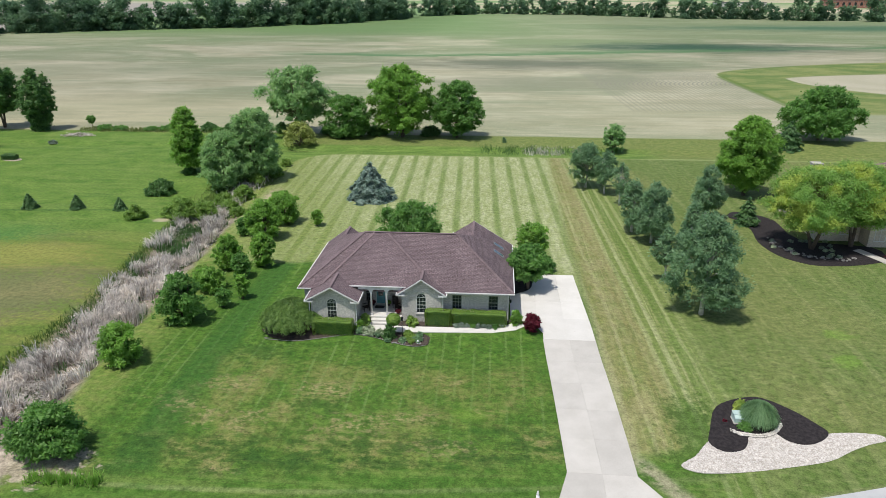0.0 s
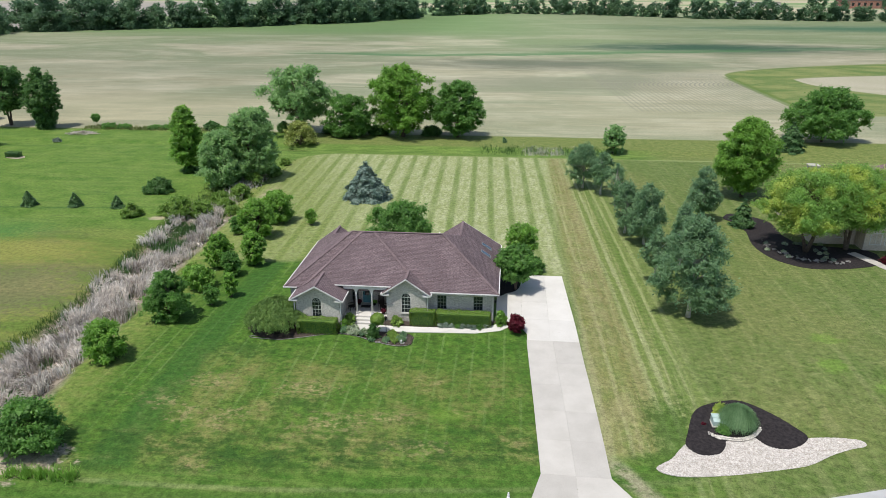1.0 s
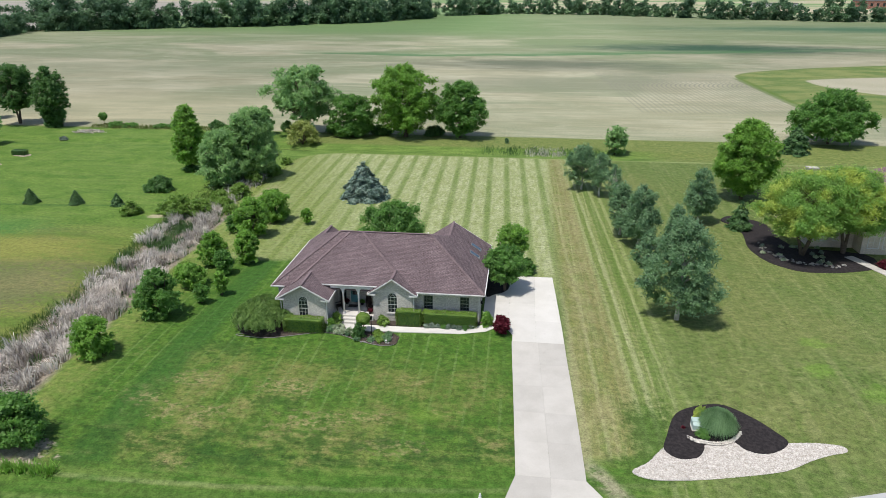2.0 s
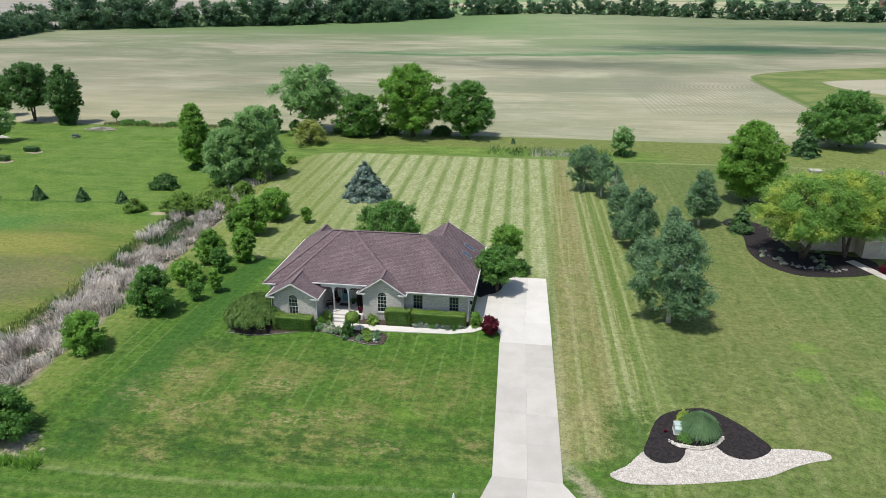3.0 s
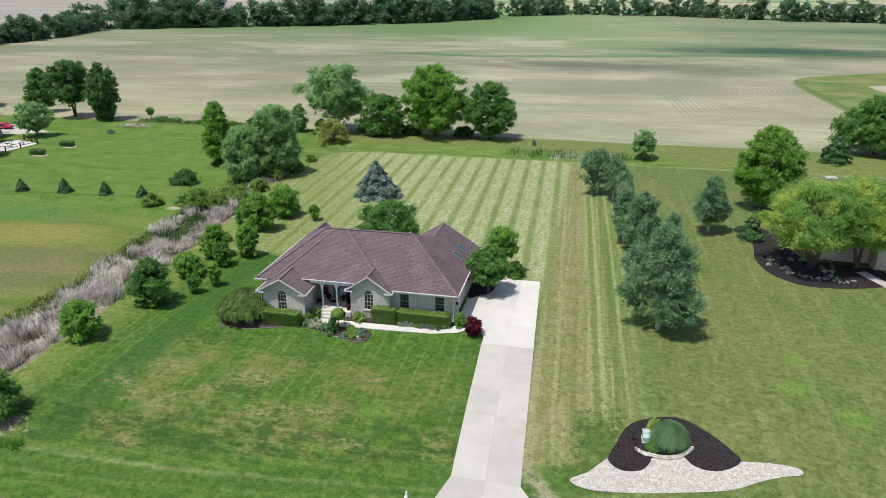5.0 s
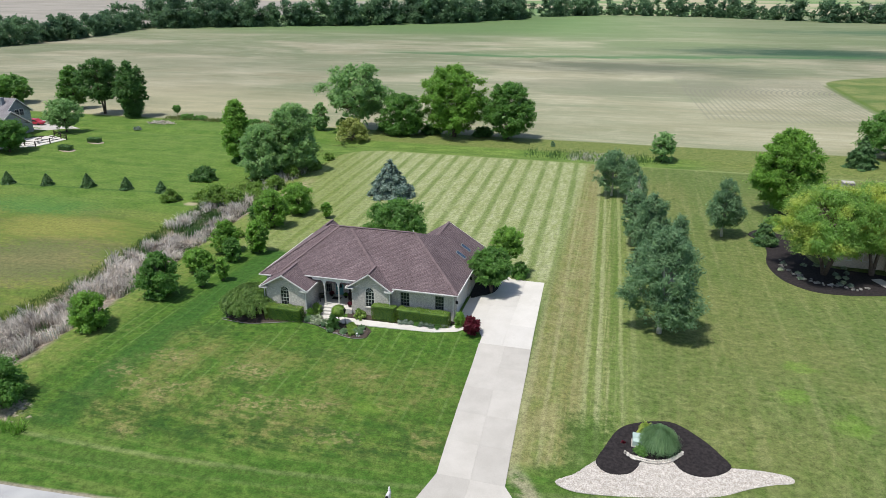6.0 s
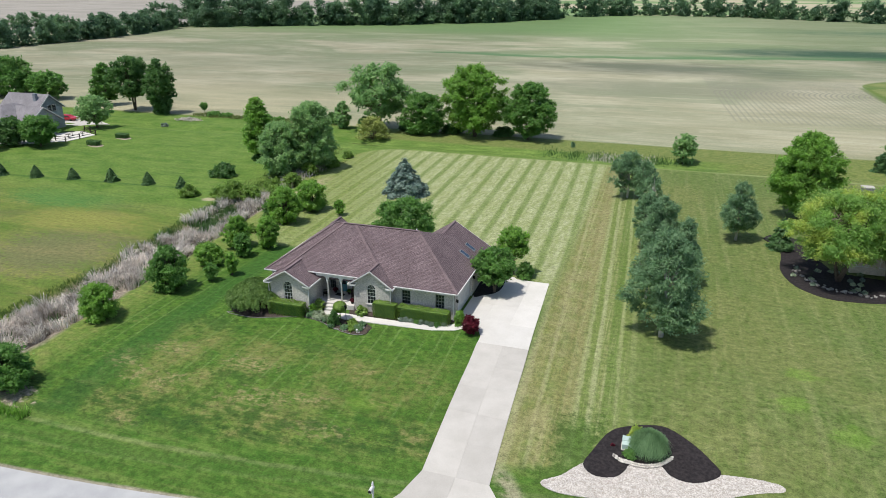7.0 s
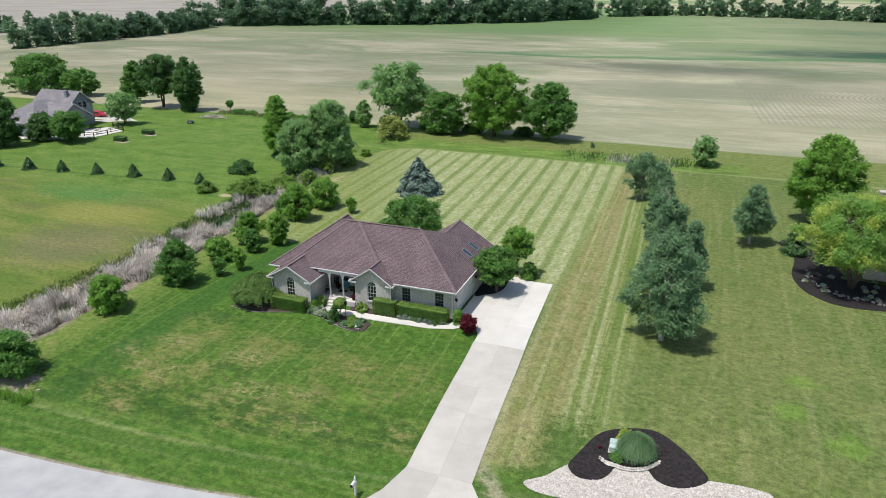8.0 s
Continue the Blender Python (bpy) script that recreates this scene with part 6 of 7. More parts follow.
for i, (x, y, w, h) in enumerate(((-11.3, 55.35, 1.0, 0.65), (-10.75, 55.15, 0.9, 0.6), (-10.1, 55.25, 0.9, 0.55), (-9.5, 54.85, 0.8, 0.45), (-11.0, 55.75, 0.8, 0.6), (-10.3, 54.9, 0.6, 0.35), (-7.3, 54.9, 1.2, 0.32), (-6.7, 54.65, 1.1, 0.3), (-7.9, 54.3, 0.9, 0.3), (-7.2, 54.35, 1.0, 0.26), (-9.2, 54.35, 0.8, 0.3), (-6.5, 55.2, 0.9, 0.3), (-7.6, 55.35, 0.9, 0.4))):
    shrub("flower_clump", x, y, h, w, M_BLOSSOM if i < 5 else (M_LEAF_OLIVE if i % 3 else M_SCRUB), "low clump of white-flowered perennials" if i < 5 else "low grey-green ground-cover clump", 30 + i, 0.075, group="front bed perennials")
for i in range(9):
    x = -3.3 + i * 0.52
    shrub("silver_mound", x, 56.92 + 0.05 * (i % 3) + (0.3 if i > 7 else 0.0), 0.34 + 0.1 * (i % 3 == 1), 0.62, M_SILVER if i % 4 != 3 else M_LEAF, "low silvery mound at the hedge's foot", 50 + i, 0.07, group="silver mounds under the hedge")


def stone_mesh(seed, sx, sy, sz):
    rng = random.Random(seed)
    bm = bmesh.new()
    bmesh.ops.create_icosphere(bm, subdivisions=1, radius=0.5)
    for v in bm.verts:
        v.co *= rng.uniform(0.8, 1.15)
        v.co.x *= sx
        v.co.y *= sy
        v.co.z *= sz
    me = bpy.data.meshes.new("stone")
    bm.to_mesh(me)
    bm.free()
    me.materials.append(M_STONE)
    return me


STONES = [stone_mesh(i, 0.42, 0.30, 0.22) for i in range(4)]


ROCKS = []
for _me in STONES:
    _c = _me.copy()
    _c.materials[0] = M_ROCK
    ROCKS.append(_c)


def stone(x, y, s, i, name="stone", label="", parent=None, lift=0.03, group=""):
    ob = new(name, (ROCKS if name == "rock" else STONES)[i % 4])
    ob.matrix_basis = Matrix.Translation((x, y, level(x, y) + lift)) @ pose(0, 0, 0, 0, 0, 53 * i) @ Matrix.Scale(s, 4)
    if parent:
        ob.parent = parent
        ob.matrix_parent_inverse = Matrix.Translation(parent.matrix_basis.translation).inverted()
    else:
        tagged(ob, label, "stone", group)
    return ob


_r = random.Random(4)
for i in range(14):
    x, y = _r.uniform(-9.3, -5.9), _r.uniform(53.9, 55.2)
    stone(x, y, _r.uniform(0.5, 1.0), i, "rock", "grey weathered rock in the front bed", group="rocks in the front bed")
for i in range(14):
    stone(_r.uniform(-11.6, -10.2), _r.uniform(54.95, 55.4), _r.uniform(0.5, 0.9), i, "rock", "grey weathered rock in the front bed", group="rocks in the front bed")


def lamp_post(x, y):
    z = level(x, y)
    ob = thing("lamp_post", x, y, z, "slim black lamp post in the front bed", "lamp post")
    part("post", tubes("post", [[(x, y, z - 0.1, 0.05), (x, y, z + 0.25, 0.045), (x, y, z + 0.3, 0.03), (x, y, z + 1.65, 0.03)]], M_DARK, 8), None, ob)
    part("lantern", tubes("lantern", [[(x, y, z + 1.65, 0.06), (x, y, z + 1.7, 0.09), (x, y, z + 1.95, 0.12), (x, y, z + 2.0, 0.13), (x, y, z + 2.1, 0.02)]], M_DARK, 6), None, ob)


lamp_post(-8.0, 54.95)


def garden_light(x, y):
    z = level(x, y) + 0.03
    ob = thing("garden_ornament", x, y, z, "small white lantern ornament among the rocks", "ornament")
    part("base", tubes("base", [[(x, y, z - 0.02, 0.10), (x, y, z + 0.04, 0.10), (x, y, z + 0.05, 0.05), (x, y, z + 0.2, 0.05)]], M_WHITE, 10), None, ob)
    part("cap", tubes("cap", [[(x, y, z + 0.2, 0.11), (x, y, z + 0.24, 0.10), (x, y, z + 0.33, 0.02)]], M_WHITE, 10), None, ob)


garden_light(-6.5, 54.05)


def porch_chair(x, y, turn):
    ob = thing("porch_chair", 0, 0, 0, "dark wooden chair on the covered porch", "chair", "porch chairs")
    part("seat", boxed(-0.28, 0.28, -0.28, 0.28, 0.38, 0.43, bevel=0.01), M_DARKWOOD, ob)
    bm = bmesh.new()
    for k in range(5):
        box(bm, -0.26 + k * 0.105, -0.17 + k * 0.105, 0.24, 0.28, 0.43, 1.02)
    box(bm, -0.28, 0.28, 0.235, 0.285, 0.97, 1.05)
    part("backrest", bm, M_DARKWOOD, ob)
    for lx in (-0.24, 0.24):
        for ly in (-0.24, 0.24):
            part("leg", boxed(lx - 0.03, lx + 0.03, ly - 0.03, ly + 0.03, 0, 0.38), M_DARKWOOD, ob)
        part("armrest", boxed(lx - 0.05, lx + 0.05, -0.3, 0.26, 0.62, 0.66, bevel=0.01), M_DARKWOOD, ob)
    ob.matrix_basis = pose(x, y, 0.95, 0, 0, turn)


def flower_pot(x, y, z, seed, mat, label):
    ob = thing("flower_pot", x, y, z, label, "plant pot", "porch flower pots")
    part("pot", tubes("pot", [[(x, y, z, 0.13), (x, y, z + 0.25, 0.18), (x, y, z + 0.28, 0.19)]], M_DARKWOOD, 12), None, ob)
    rng = np.random.default_rng(seed)
    d = rng.normal(0, 1, (260, 3))
    d /= np.linalg.norm(d, axis=1, keepdims=True)
    d[:, 2] = np.abs(d[:, 2])
    part("flowers", quad_mesh("flowers", leaf_quads(d * 0.26 * rng.uniform(0.6, 1, (260, 1)) + np.array([x, y, z + 0.28]), d, 0.1, rng), mat), None, ob)


porch_chair(-11.95, 58.7, -60)
porch_chair(-9.3, 59.75, 12)
porch_chair(-8.85, 58.85, 60)
flower_pot(-8.8, 58.1, 0.95, 1, M_LEAF_RED, "dark pot of red flowers on the porch")
flower_pot(-11.5, 59.95, 0.95, 2, M_LEAF_RED, "dark pot of red flowers beside the door")
flower_pot(-10.0, 59.95, 0.95, 3, M_LEAF_BRIGHT, "dark pot of green leaves beside the door")
tagged(new("door_mat", boxed_mesh("door_mat", -11.25, -10.35, 59.3, 59.85, 0.954, 0.975)), "dark doormat before the teal door", "mat").data.materials.append(M_DARKWOOD)

# ---------------------------------------------------------------- mulch island with gravel
ISLAND_GRAVEL = [(13.15, 39.95), (14.4, 41.0), (15.4, 42.3), (16.6, 43.2), (18.6, 43.7), (21.0, 43.8), (23.4, 43.8), (24.6, 44.25), (26.9, 44.55), (28.4, 44.45), (28.5, 43.9), (27.2, 43.4), (25.6, 42.6), (23.6, 41.4), (20.6, 40.5), (17.4, 39.75), (14.5, 39.4)]
ISLAND_MULCH = [(15.65, 42.4), (16.1, 43.9), (16.85, 45.9), (17.75, 47.0), (19.5, 47.85), (21.1, 48.0), (22.9, 46.7), (24.0, 45.4), (24.65, 44.3), (23.7, 43.3), (22.5, 42.85), (21.4, 43.1), (20.7, 43.9), (19.9, 43.35), (18.7, 43.3), (18.45, 42.7), (17.8, 41.85), (16.5, 41.6)]
sheet("gravel_bed", rounded(ISLAND_GRAVEL, 4), 0.03, 0.10, M_GRAVEL, "bed of white landscaping gravel by the road", "gravel", 0.9)
sheet("mulch_bed", rounded(ISLAND_MULCH, 4), 0.075, 0.12, M_MULCH, "raised island of black mulch", "mulch", 0.9)


def inside(x, y, poly):
    hit = False
    for i in range(len(poly)):
        (x0, y0), (x1, y1) = poly[i - 1], poly[i]
        if (y0 > y) != (y1 > y) and x < (x1 - x0) * (y - y0) / (y1 - y0) + x0:
            hit = not hit
    return hit


def pebbles(name, poly, skip, count, size, mat, label, seed):
    rng = np.random.default_rng(seed)
    xs, ys = [p[0] for p in poly], [p[1] for p in poly]
    base = np.array([(1, 0, 0), (0, 1, 0), (-1, 0, 0), (0, -1, 0), (0, 0, 0.7)])
    co, fa = [], []
    while len(co) < count * 5:
        x, y = rng.uniform(min(xs), max(xs)), rng.uniform(min(ys), max(ys))
        if not inside(x, y, poly) or (skip and inside(x, y, skip)):
            continue
        s = size * rng.uniform(0.5, 1.3)
        a = rng.uniform(0, 6.28)
        z = level(x, y) + 0.03
        o = len(co)
        for bx, by, bz in base:
            k = rng.uniform(0.7, 1.2)
            co.append((x + (bx * math.cos(a) - by * math.sin(a)) * s * k, y + (bx * math.sin(a) + by * math.cos(a)) * s * 0.8 * k, z + bz * s))
        fa += [(o + i, o + (i + 1) % 4, o + 4) for i in range(4)]
    ob = new(name, raw_mesh(name, co, fa, mat))
    tagged(ob, label, "gravel", kind="stuff")


pebbles("gravel_stones", rounded(ISLAND_GRAVEL, 3), rounded(ISLAND_MULCH, 2), 15000, 0.055, M_PEBBLE, "loose white and tan gravel stones", 3)
pebbles("mulch_chips", rounded(ISLAND_MULCH, 3), None, 3500, 0.06, M_MULCH, "loose black bark mulch chips", 5)
_arc = rounded([(17.55, 43.75), (18.5, 43.35), (19.6, 43.3), (20.6, 43.75), (21.5, 44.75), (23, 47), (14, 47)], 15)[:60]
edge_thing = thing("stone_edging", 19.5, 43.5, level(19.5, 43.5), "curved row of pale edging stones round the grass", "edging")
for i, (x, y) in enumerate(_arc):
    for k in range(2):
        stone(x + 0.03 * (i % 2), y + k * 0.17 + 0.02 * (i % 3), 0.44 + 0.08 * (i % 3), i * 2 + k, "stone", parent=edge_thing, lift=0.11 + 0.03 * k)


def utility_box(x, y):
    z = level(x, y)
    ob = thing("utility_box", x, y, z, "pale green metal utility box on its pad", "utility box")
    part("pad", boxed(x - 0.56, x + 0.56, y - 0.48, y + 0.48, z, z + 0.12, bevel=0.01), M_CONCRETE_OLD, ob)
    bm = bmesh.new()
    prof = [(-0.42, 0.12), (0.42, 0.12), (0.42, 0.62), (-0.1, 0.64), (-0.42, 0.5)]
    pierced(bm, prof, [], lambda u, v, w: (x - 0.5 + w, y + u, z + v), 1.0)
    body = part("body", bm, M_BOX, ob)
    part("lid", boxed(x - 0.53, x + 0.53, y - 0.12, y + 0.45, z + 0.63, z + 0.67, bevel=0.008), M_BOX, ob)
    part("latch", boxed(x - 0.05, x + 0.05, y - 0.45, y - 0.41, z + 0.3, z + 0.4), M_DARK, body)


utility_box(18.55, 45.05)


def fountain_grass(name, x, y, h, r, n, mat, label, seed):
    """Fine blades that rise from the middle, arch over and hang, with wispy tips."""
    rng = np.random.default_rng(seed)
    z = level(x, y) + 0.06
    a = rng.uniform(0, 2 * math.pi, n)
    f = np.sqrt(rng.uniform(0.01, 1.0, n))
    out = r * f * rng.uniform(0.8, 1.18, n)
    crest = h * (1.05 - 0.42 * f ** 2) * rng.uniform(0.68, 1.22, n)
    ends = np.maximum(0.05, crest * (0.96 - 0.75 * f ** 2 * rng.uniform(0.4, 1.1, n)))
    bx, by = np.cos(a), np.sin(a)
    sway = rng.normal(0, 0.10, n)
    rings = []
    for reach, hgt, g in ((0.22, np.zeros(n), 1.0), (0.52, crest * 0.72, 1.0), (0.80, crest, 0.8), (1.0, ends, 0.25)):
        ax, ay = bx - by * sway * reach, by + bx * sway * reach
        rings.append((np.stack([x + ax * out * reach, y + ay * out * reach, z + hgt], 1), g))
    tw = rng.uniform(-0.8, 0.8, n)
    s = np.stack([-by * np.cos(tw), bx * np.cos(tw), np.sin(tw)], 1) * (0.011 * rng.uniform(0.7, 1.4, n))[:, None]
    q = [np.stack([p0 - s * g0, p0 + s * g0, p1 + s * g1, p1 - s * g1], 1) for (p0, g0), (p1, g1) in zip(rings, rings[1:])]
    ob = thing(name, x, y, z, label, "ornamental grass")
    part("blades", quad_mesh("blades", np.concatenate(q), mat), None, ob)


fountain_grass("fountain_grass", 19.85, 45.0, 1.4, 1.42, 9000, M_ORNGRASS, "large mounded clump of green ornamental grass", 7)
shrub("golden_shrub", 18.9, 46.3, 0.9, 1.1, M_LEAF_LIME, "small yellow-green shrub behind the utility box", 60, 0.09)
shrub("low_shrub", 18.75, 44.2, 0.55, 1.2, M_LEAF, "low green plants at the grass clump's foot", 61, 0.09)
shrub("red_rose", 17.4, 44.9, 0.22, 0.3, M_LEAF_RED, "small red flowering plant in black mulch", 62, 0.08)

# ---------------------------------------------------------------- mailbox at the drive's mouth
def mailbox(x, y):
    z = level(x, y)
    ob = thing("mailbox", x, y, z, "white mailbox on a white post by the road", "mailbox")
    post = part("post", boxed(x - 0.06, x + 0.06, y - 0.06, y + 0.06, z - 0.1, z + 1.25, bevel=0.008), M_WHITE, ob)
    part("post_cap", tubes("post_cap", [[(x, y, z + 1.25, 0.09), (x, y, z + 1.29, 0.09), (x, y, z + 1.36, 0.05), (x, y, z + 1.42, 0.06), (x, y, z + 1.5, 0.02)]], M_WHITE, 8), None, post)
    prof = [(-0.11, 0.95), (0.11, 0.95)] + [(0.11 * math.cos(math.pi * k / 8), 1.08 + 0.11 * math.sin(math.pi * k / 8)) for k in range(9)]
    box_ = part("box", pierced(bmesh.new(), prof, [], lambda u, v, w: (x + u, y - 0.5 + w, z + v), 0.55), M_WHITE, ob)
    part("door", pierced(bmesh.new(), [(u * 0.9, 1.02 + (v - 1.02) * 0.9) for u, v in prof], [], lambda u, v, w: (x + u, y - 0.515 + w, z + v), 0.014), M_DARK, box_, "dark mailbox opening")
    part("arm", boxed(x - 0.05, x + 0.05, y - 0.45, y - 0.06, z + 0.86, z + 0.945, bevel=0.006), M_WHITE, ob)


mailbox(3.15, 35.2)

# ---------------------------------------------------------------- ditch full of dry cattails
DITCH_LEFT = ([28, 40, 47, 52, 58, 65, 74, 84, 91, 94], [-41.5, -41.2, -40.6, -39.8, -39.9, -40.8, -41.9, -43.0, -41.6, -40.4])
DITCH_RIGHT = ([28, 38, 41, 43, 45, 49, 56, 65, 78, 86, 92], [-38.0, -37.0, -36.0, -34.8, -34.0, -33.6, -33.9, -34.7, -35.5, -36.6, -38.2])


def reeds(name, clumps, each, share, mat, h, w, label, seed, flop=0.35, wide=0.3):
    """Tufts of stalks that fan out and bend over together; share(y, f) says how full the ditch is, f from its left edge to its right."""
    rng = np.random.default_rng(seed)
    y = rng.uniform(30, 93, clumps)
    x0, x1 = np.interp(y, *DITCH_LEFT), np.interp(y, *DITCH_RIGHT)
    edge = 0.55 * np.sin(y * 1.9) + 0.4 * np.sin(y * 4.3 + 1)
    f = rng.random(clumps)
    x = x0 - edge * 0.5 + (x1 - x0 + edge) * f
    # thick and thin places
    stand = 0.5 + 0.25 * np.sin(x * 1.3 + 1.7 * np.sin(y * 0.45)) + 0.25 * np.sin(y * 0.9 + 1.3 * np.sin(x * 0.8 + 2))
    keep = rng.random(clumps) < share(y, f) * np.clip(2.4 * stand - 0.52, 0.03, 1.0)
    y, x, stand = y[keep], x[keep], stand[keep]
    k = len(x)
    # neighbouring tufts lean the same way, and some lie flat
    turn = 2.2 * np.sin(x * 0.35 + y * 0.22) + 1.5 * np.sin(y * 0.31 + 2) + rng.normal(0, 0.6, k)
    tall = h * (0.5 + 0.6 * stand) * rng.uniform(0.7, 1.2, k)
    tip = np.abs(rng.normal(0.25, flop, k)) + 0.25 * (1 - stand)
    many = rng.integers(each // 2, each * 3 // 2, k)
    who = np.repeat(np.arange(k), many)
    n = len(who)
    ox, oy = rng.normal(0, wide, n), rng.normal(0, wide, n)
    x, y = x[who] + ox, y[who] + oy
    z = terrain(x, y)
    hh = tall[who] * rng.uniform(0.5, 1.15, n)
    lean = np.clip(np.abs(tip[who] + rng.normal(0, 0.2, n)), 0, 0.95)
    dx = np.cos(turn[who]) * lean + ox / wide * 0.16 + rng.normal(0, 0.08, n)
    dy = np.sin(turn[who]) * lean + oy / wide * 0.16 + rng.normal(0, 0.08, n)
    up = np.sqrt(np.maximum(1 - np.minimum(dx * dx + dy * dy, 0.96), 0.04))
    mx, my, mz = x + dx * hh * 0.38, y + dy * hh * 0.38, z + np.minimum(up * 1.1, 1.0) * hh * 0.62
    fold = rng.random(n) ** 2
    tx, ty, tz = x + dx * hh * (0.9 + 0.3 * fold), y + dy * hh * (0.9 + 0.3 * fold), np.maximum(z + 0.06, z + up * hh * (1 - 0.65 * fold))
    a = rng.uniform(0, math.pi, n)
    sx, sy = np.cos(a) * w / 2, np.sin(a) * w / 2
    col = lambda px_, py_, pz, g: (np.stack([px_ - sx * g, py_ - sy * g, pz], 1), np.stack([px_ + sx * g, py_ + sy * g, pz], 1))
    (a0, a1), (b0, b1), (c0, c1) = col(x, y, z - 0.05, 1.0), col(mx, my, mz, 0.85), col(tx, ty, tz, 0.35)
    q = np.concatenate([np.stack([a0, a1, b1, b0], 1), np.stack([b0, b1, c1, c0], 1)])
    tagged(new(name, quad_mesh(name, q, mat)), label, "reeds", kind="stuff")


def _pool(y, f):
    return (y > 73.5) & (y < 87.5) & (f > 0.16) & (f < 0.72 - 0.012 * np.abs(y - 79))


reeds("dry_cattails", 1500, 46, lambda y, f: np.where(_pool(y, f), 0.015, np.where(f < 0.12, 0.45, np.where(y > 88, 0.5, 1.0))), M_REED, 1.75, 0.07, "dense dry pale cattail stalks in the ditch", 21, 0.34, 0.24)
reeds("green_reeds", 2300, 20, lambda y, f: np.where(_pool(y, f), 1.0, np.where(f < 0.13, 0.75 + 0.5 * np.sin(y * 0.55), np.where(y > 86, 0.5, 0.26))), M_REED_GREEN, 1.05, 0.075, "green reeds along the ditch's edge", 22, 0.25, 0.3)


def tufts(name, n, sampler, mat, h, w, label, seed, lean=0.4):
    rng = np.random.default_rng(seed)
    x, y = sampler(rng, n)
    z = terrain(x, y)
    k = len(x)
    a = rng.uniform(0, 6.283, k)
    hh = h * rng.uniform(0.4, 1.2, k)
    ln = hh * np.abs(rng.normal(0, lean, k))
    sx, sy = -np.sin(a) * w / 2, np.cos(a) * w / 2
    tx, ty = x + np.cos(a) * ln, y + np.sin(a) * ln
    q = np.stack([np.stack([x - sx, y - sy, z - 0.03], 1), np.stack([x + sx, y + sy, z - 0.03], 1), np.stack([tx + sx * 0.3, ty + sy * 0.3, z + hh], 1), np.stack([tx - sx * 0.3, ty - sy * 0.3, z + hh], 1)], 1)
    ob = new(name, quad_mesh(name, q, mat))
    tagged(ob, label, "grass", kind="stuff")


def _bank(rng, n):
    y = rng.uniform(36, 120, n)
    return np.interp(y, [36, 60, 90, 120], [-41.9, -40.6, -43.6, -41]) + rng.normal(0, 0.45, n), y


def _meadow(rng, n):
    x = np.concatenate([rng.uniform(-62, 50, n // 2), rng.uniform(-46, -36, n - n // 2)])
    y = np.concatenate([rng.uniform(127.6, 145.0, n // 2), rng.uniform(94, 130, n - n // 2)])
    keep = np.sin(x * 0.5 + 2 * np.sin(y * 0.3)) + np.sin(y * 0.7 + x * 0.2) > -0.3
    return x[keep], y[keep]


tufts("bank_grass", 7000, _bank, M_BANK, 0.30, 0.08, "rough unmown grass along the ditch bank", 31)
tufts("meadow_grass", 9000, _meadow, M_ROUGH, 0.13, 0.10, "rough unmown meadow grass before the field", 32)
tufts("back_ditch_reeds", 900, lambda r, n: (r.choice([6.2, 8.0, 9.0, 10.6, 12.0, 15.5, 16.4], n) + r.normal(0, 0.7, n), r.normal(132.4, 1.5, n)), M_REED, 0.45, 0.09, "dry pale reeds in the rear ditch", 33, 0.3)
tufts("back_ditch_reeds", 1300, lambda r, n: (r.choice([-1.5, 2.0, 3.1, 6.5, 9.0, 13.0, 17.0, 18.2, 19.4], n) + r.normal(0, 1.0, n), r.normal(133.0, 1.5, n)), M_REED_GREEN, 0.5, 0.11, "green reeds in the rear ditch", 34, 0.25)
tufts("field_edge_weeds", 1800, lambda r, n: (r.uniform(-92, -52, n), r.normal(146.2, 0.9, n)), M_ROUGH, 0.55, 0.2, "weedy strip between lawn and field", 35, 0.3)
tufts("upper_ditch_reeds", 1500, lambda r, n: (-38.9 + r.normal(0, 0.9, n), r.uniform(93.0, 111.0, n)), M_REED, 1.0, 0.08, "dry pale reeds in the upper ditch", 37, 0.5)
tufts("day_lilies", 620, lambda r, n: (-30.0 + 1.05 * r.integers(0, 5, n) + r.normal(0, 0.25, n), 35.15 + 0.2 * r.normal(0, 1, n)), M_LEAF_BRIGHT, 0.6, 0.07, "clumps of day lily leaves near the road", 36, 0.7)
# scrub bushes at the upper ditch
for i, (x, y, w, h) in enumerate(((-43.8, 87.8, 4.2, 1.9), (-41.0, 90.6, 4.4, 2.1), (-38.6, 93.2, 3.4, 1.8), (-37.8, 98.0, 3.6, 2.2), (-40.2, 96.0, 3.4, 1.9), (-38.0, 104.0, 3.2, 2.0), (-36.6, 110.0, 3.0, 1.5), (-31.2, 75.5, 1.6, 1.1), (-33.2, 88.0, 2.2, 1.5), (-39.0, 113.5, 3.0, 1.8), (-37.0, 117.0, 2.4, 1.2), (-44.6, 91.4, 3.6, 1.6), (-36.0, 90.0, 2.6, 1.3), (-31.4, 66.6, 2.6, 1.6), (-31.6, 61.6, 2.2, 1.2))):
    shrub("scrub_bush", x, y, h, w, M_SCRUB, "loose light green scrub bush by the ditch", 70 + i, 0.16, density=0.5, group="scrub along the ditch")
for i in (1, 2, 4, 5, 6, 8, 10):
    shrub("hedgerow_bush", -90.5 + i * 3.6, 146.4 + 0.3 * (i % 3), 0.6 + 0.3 * (i % 4 == 1), 3.6, M_LEAF, "low leafy bush between lawn and field", 170 + i, 0.3, group="bushes along the field edge")
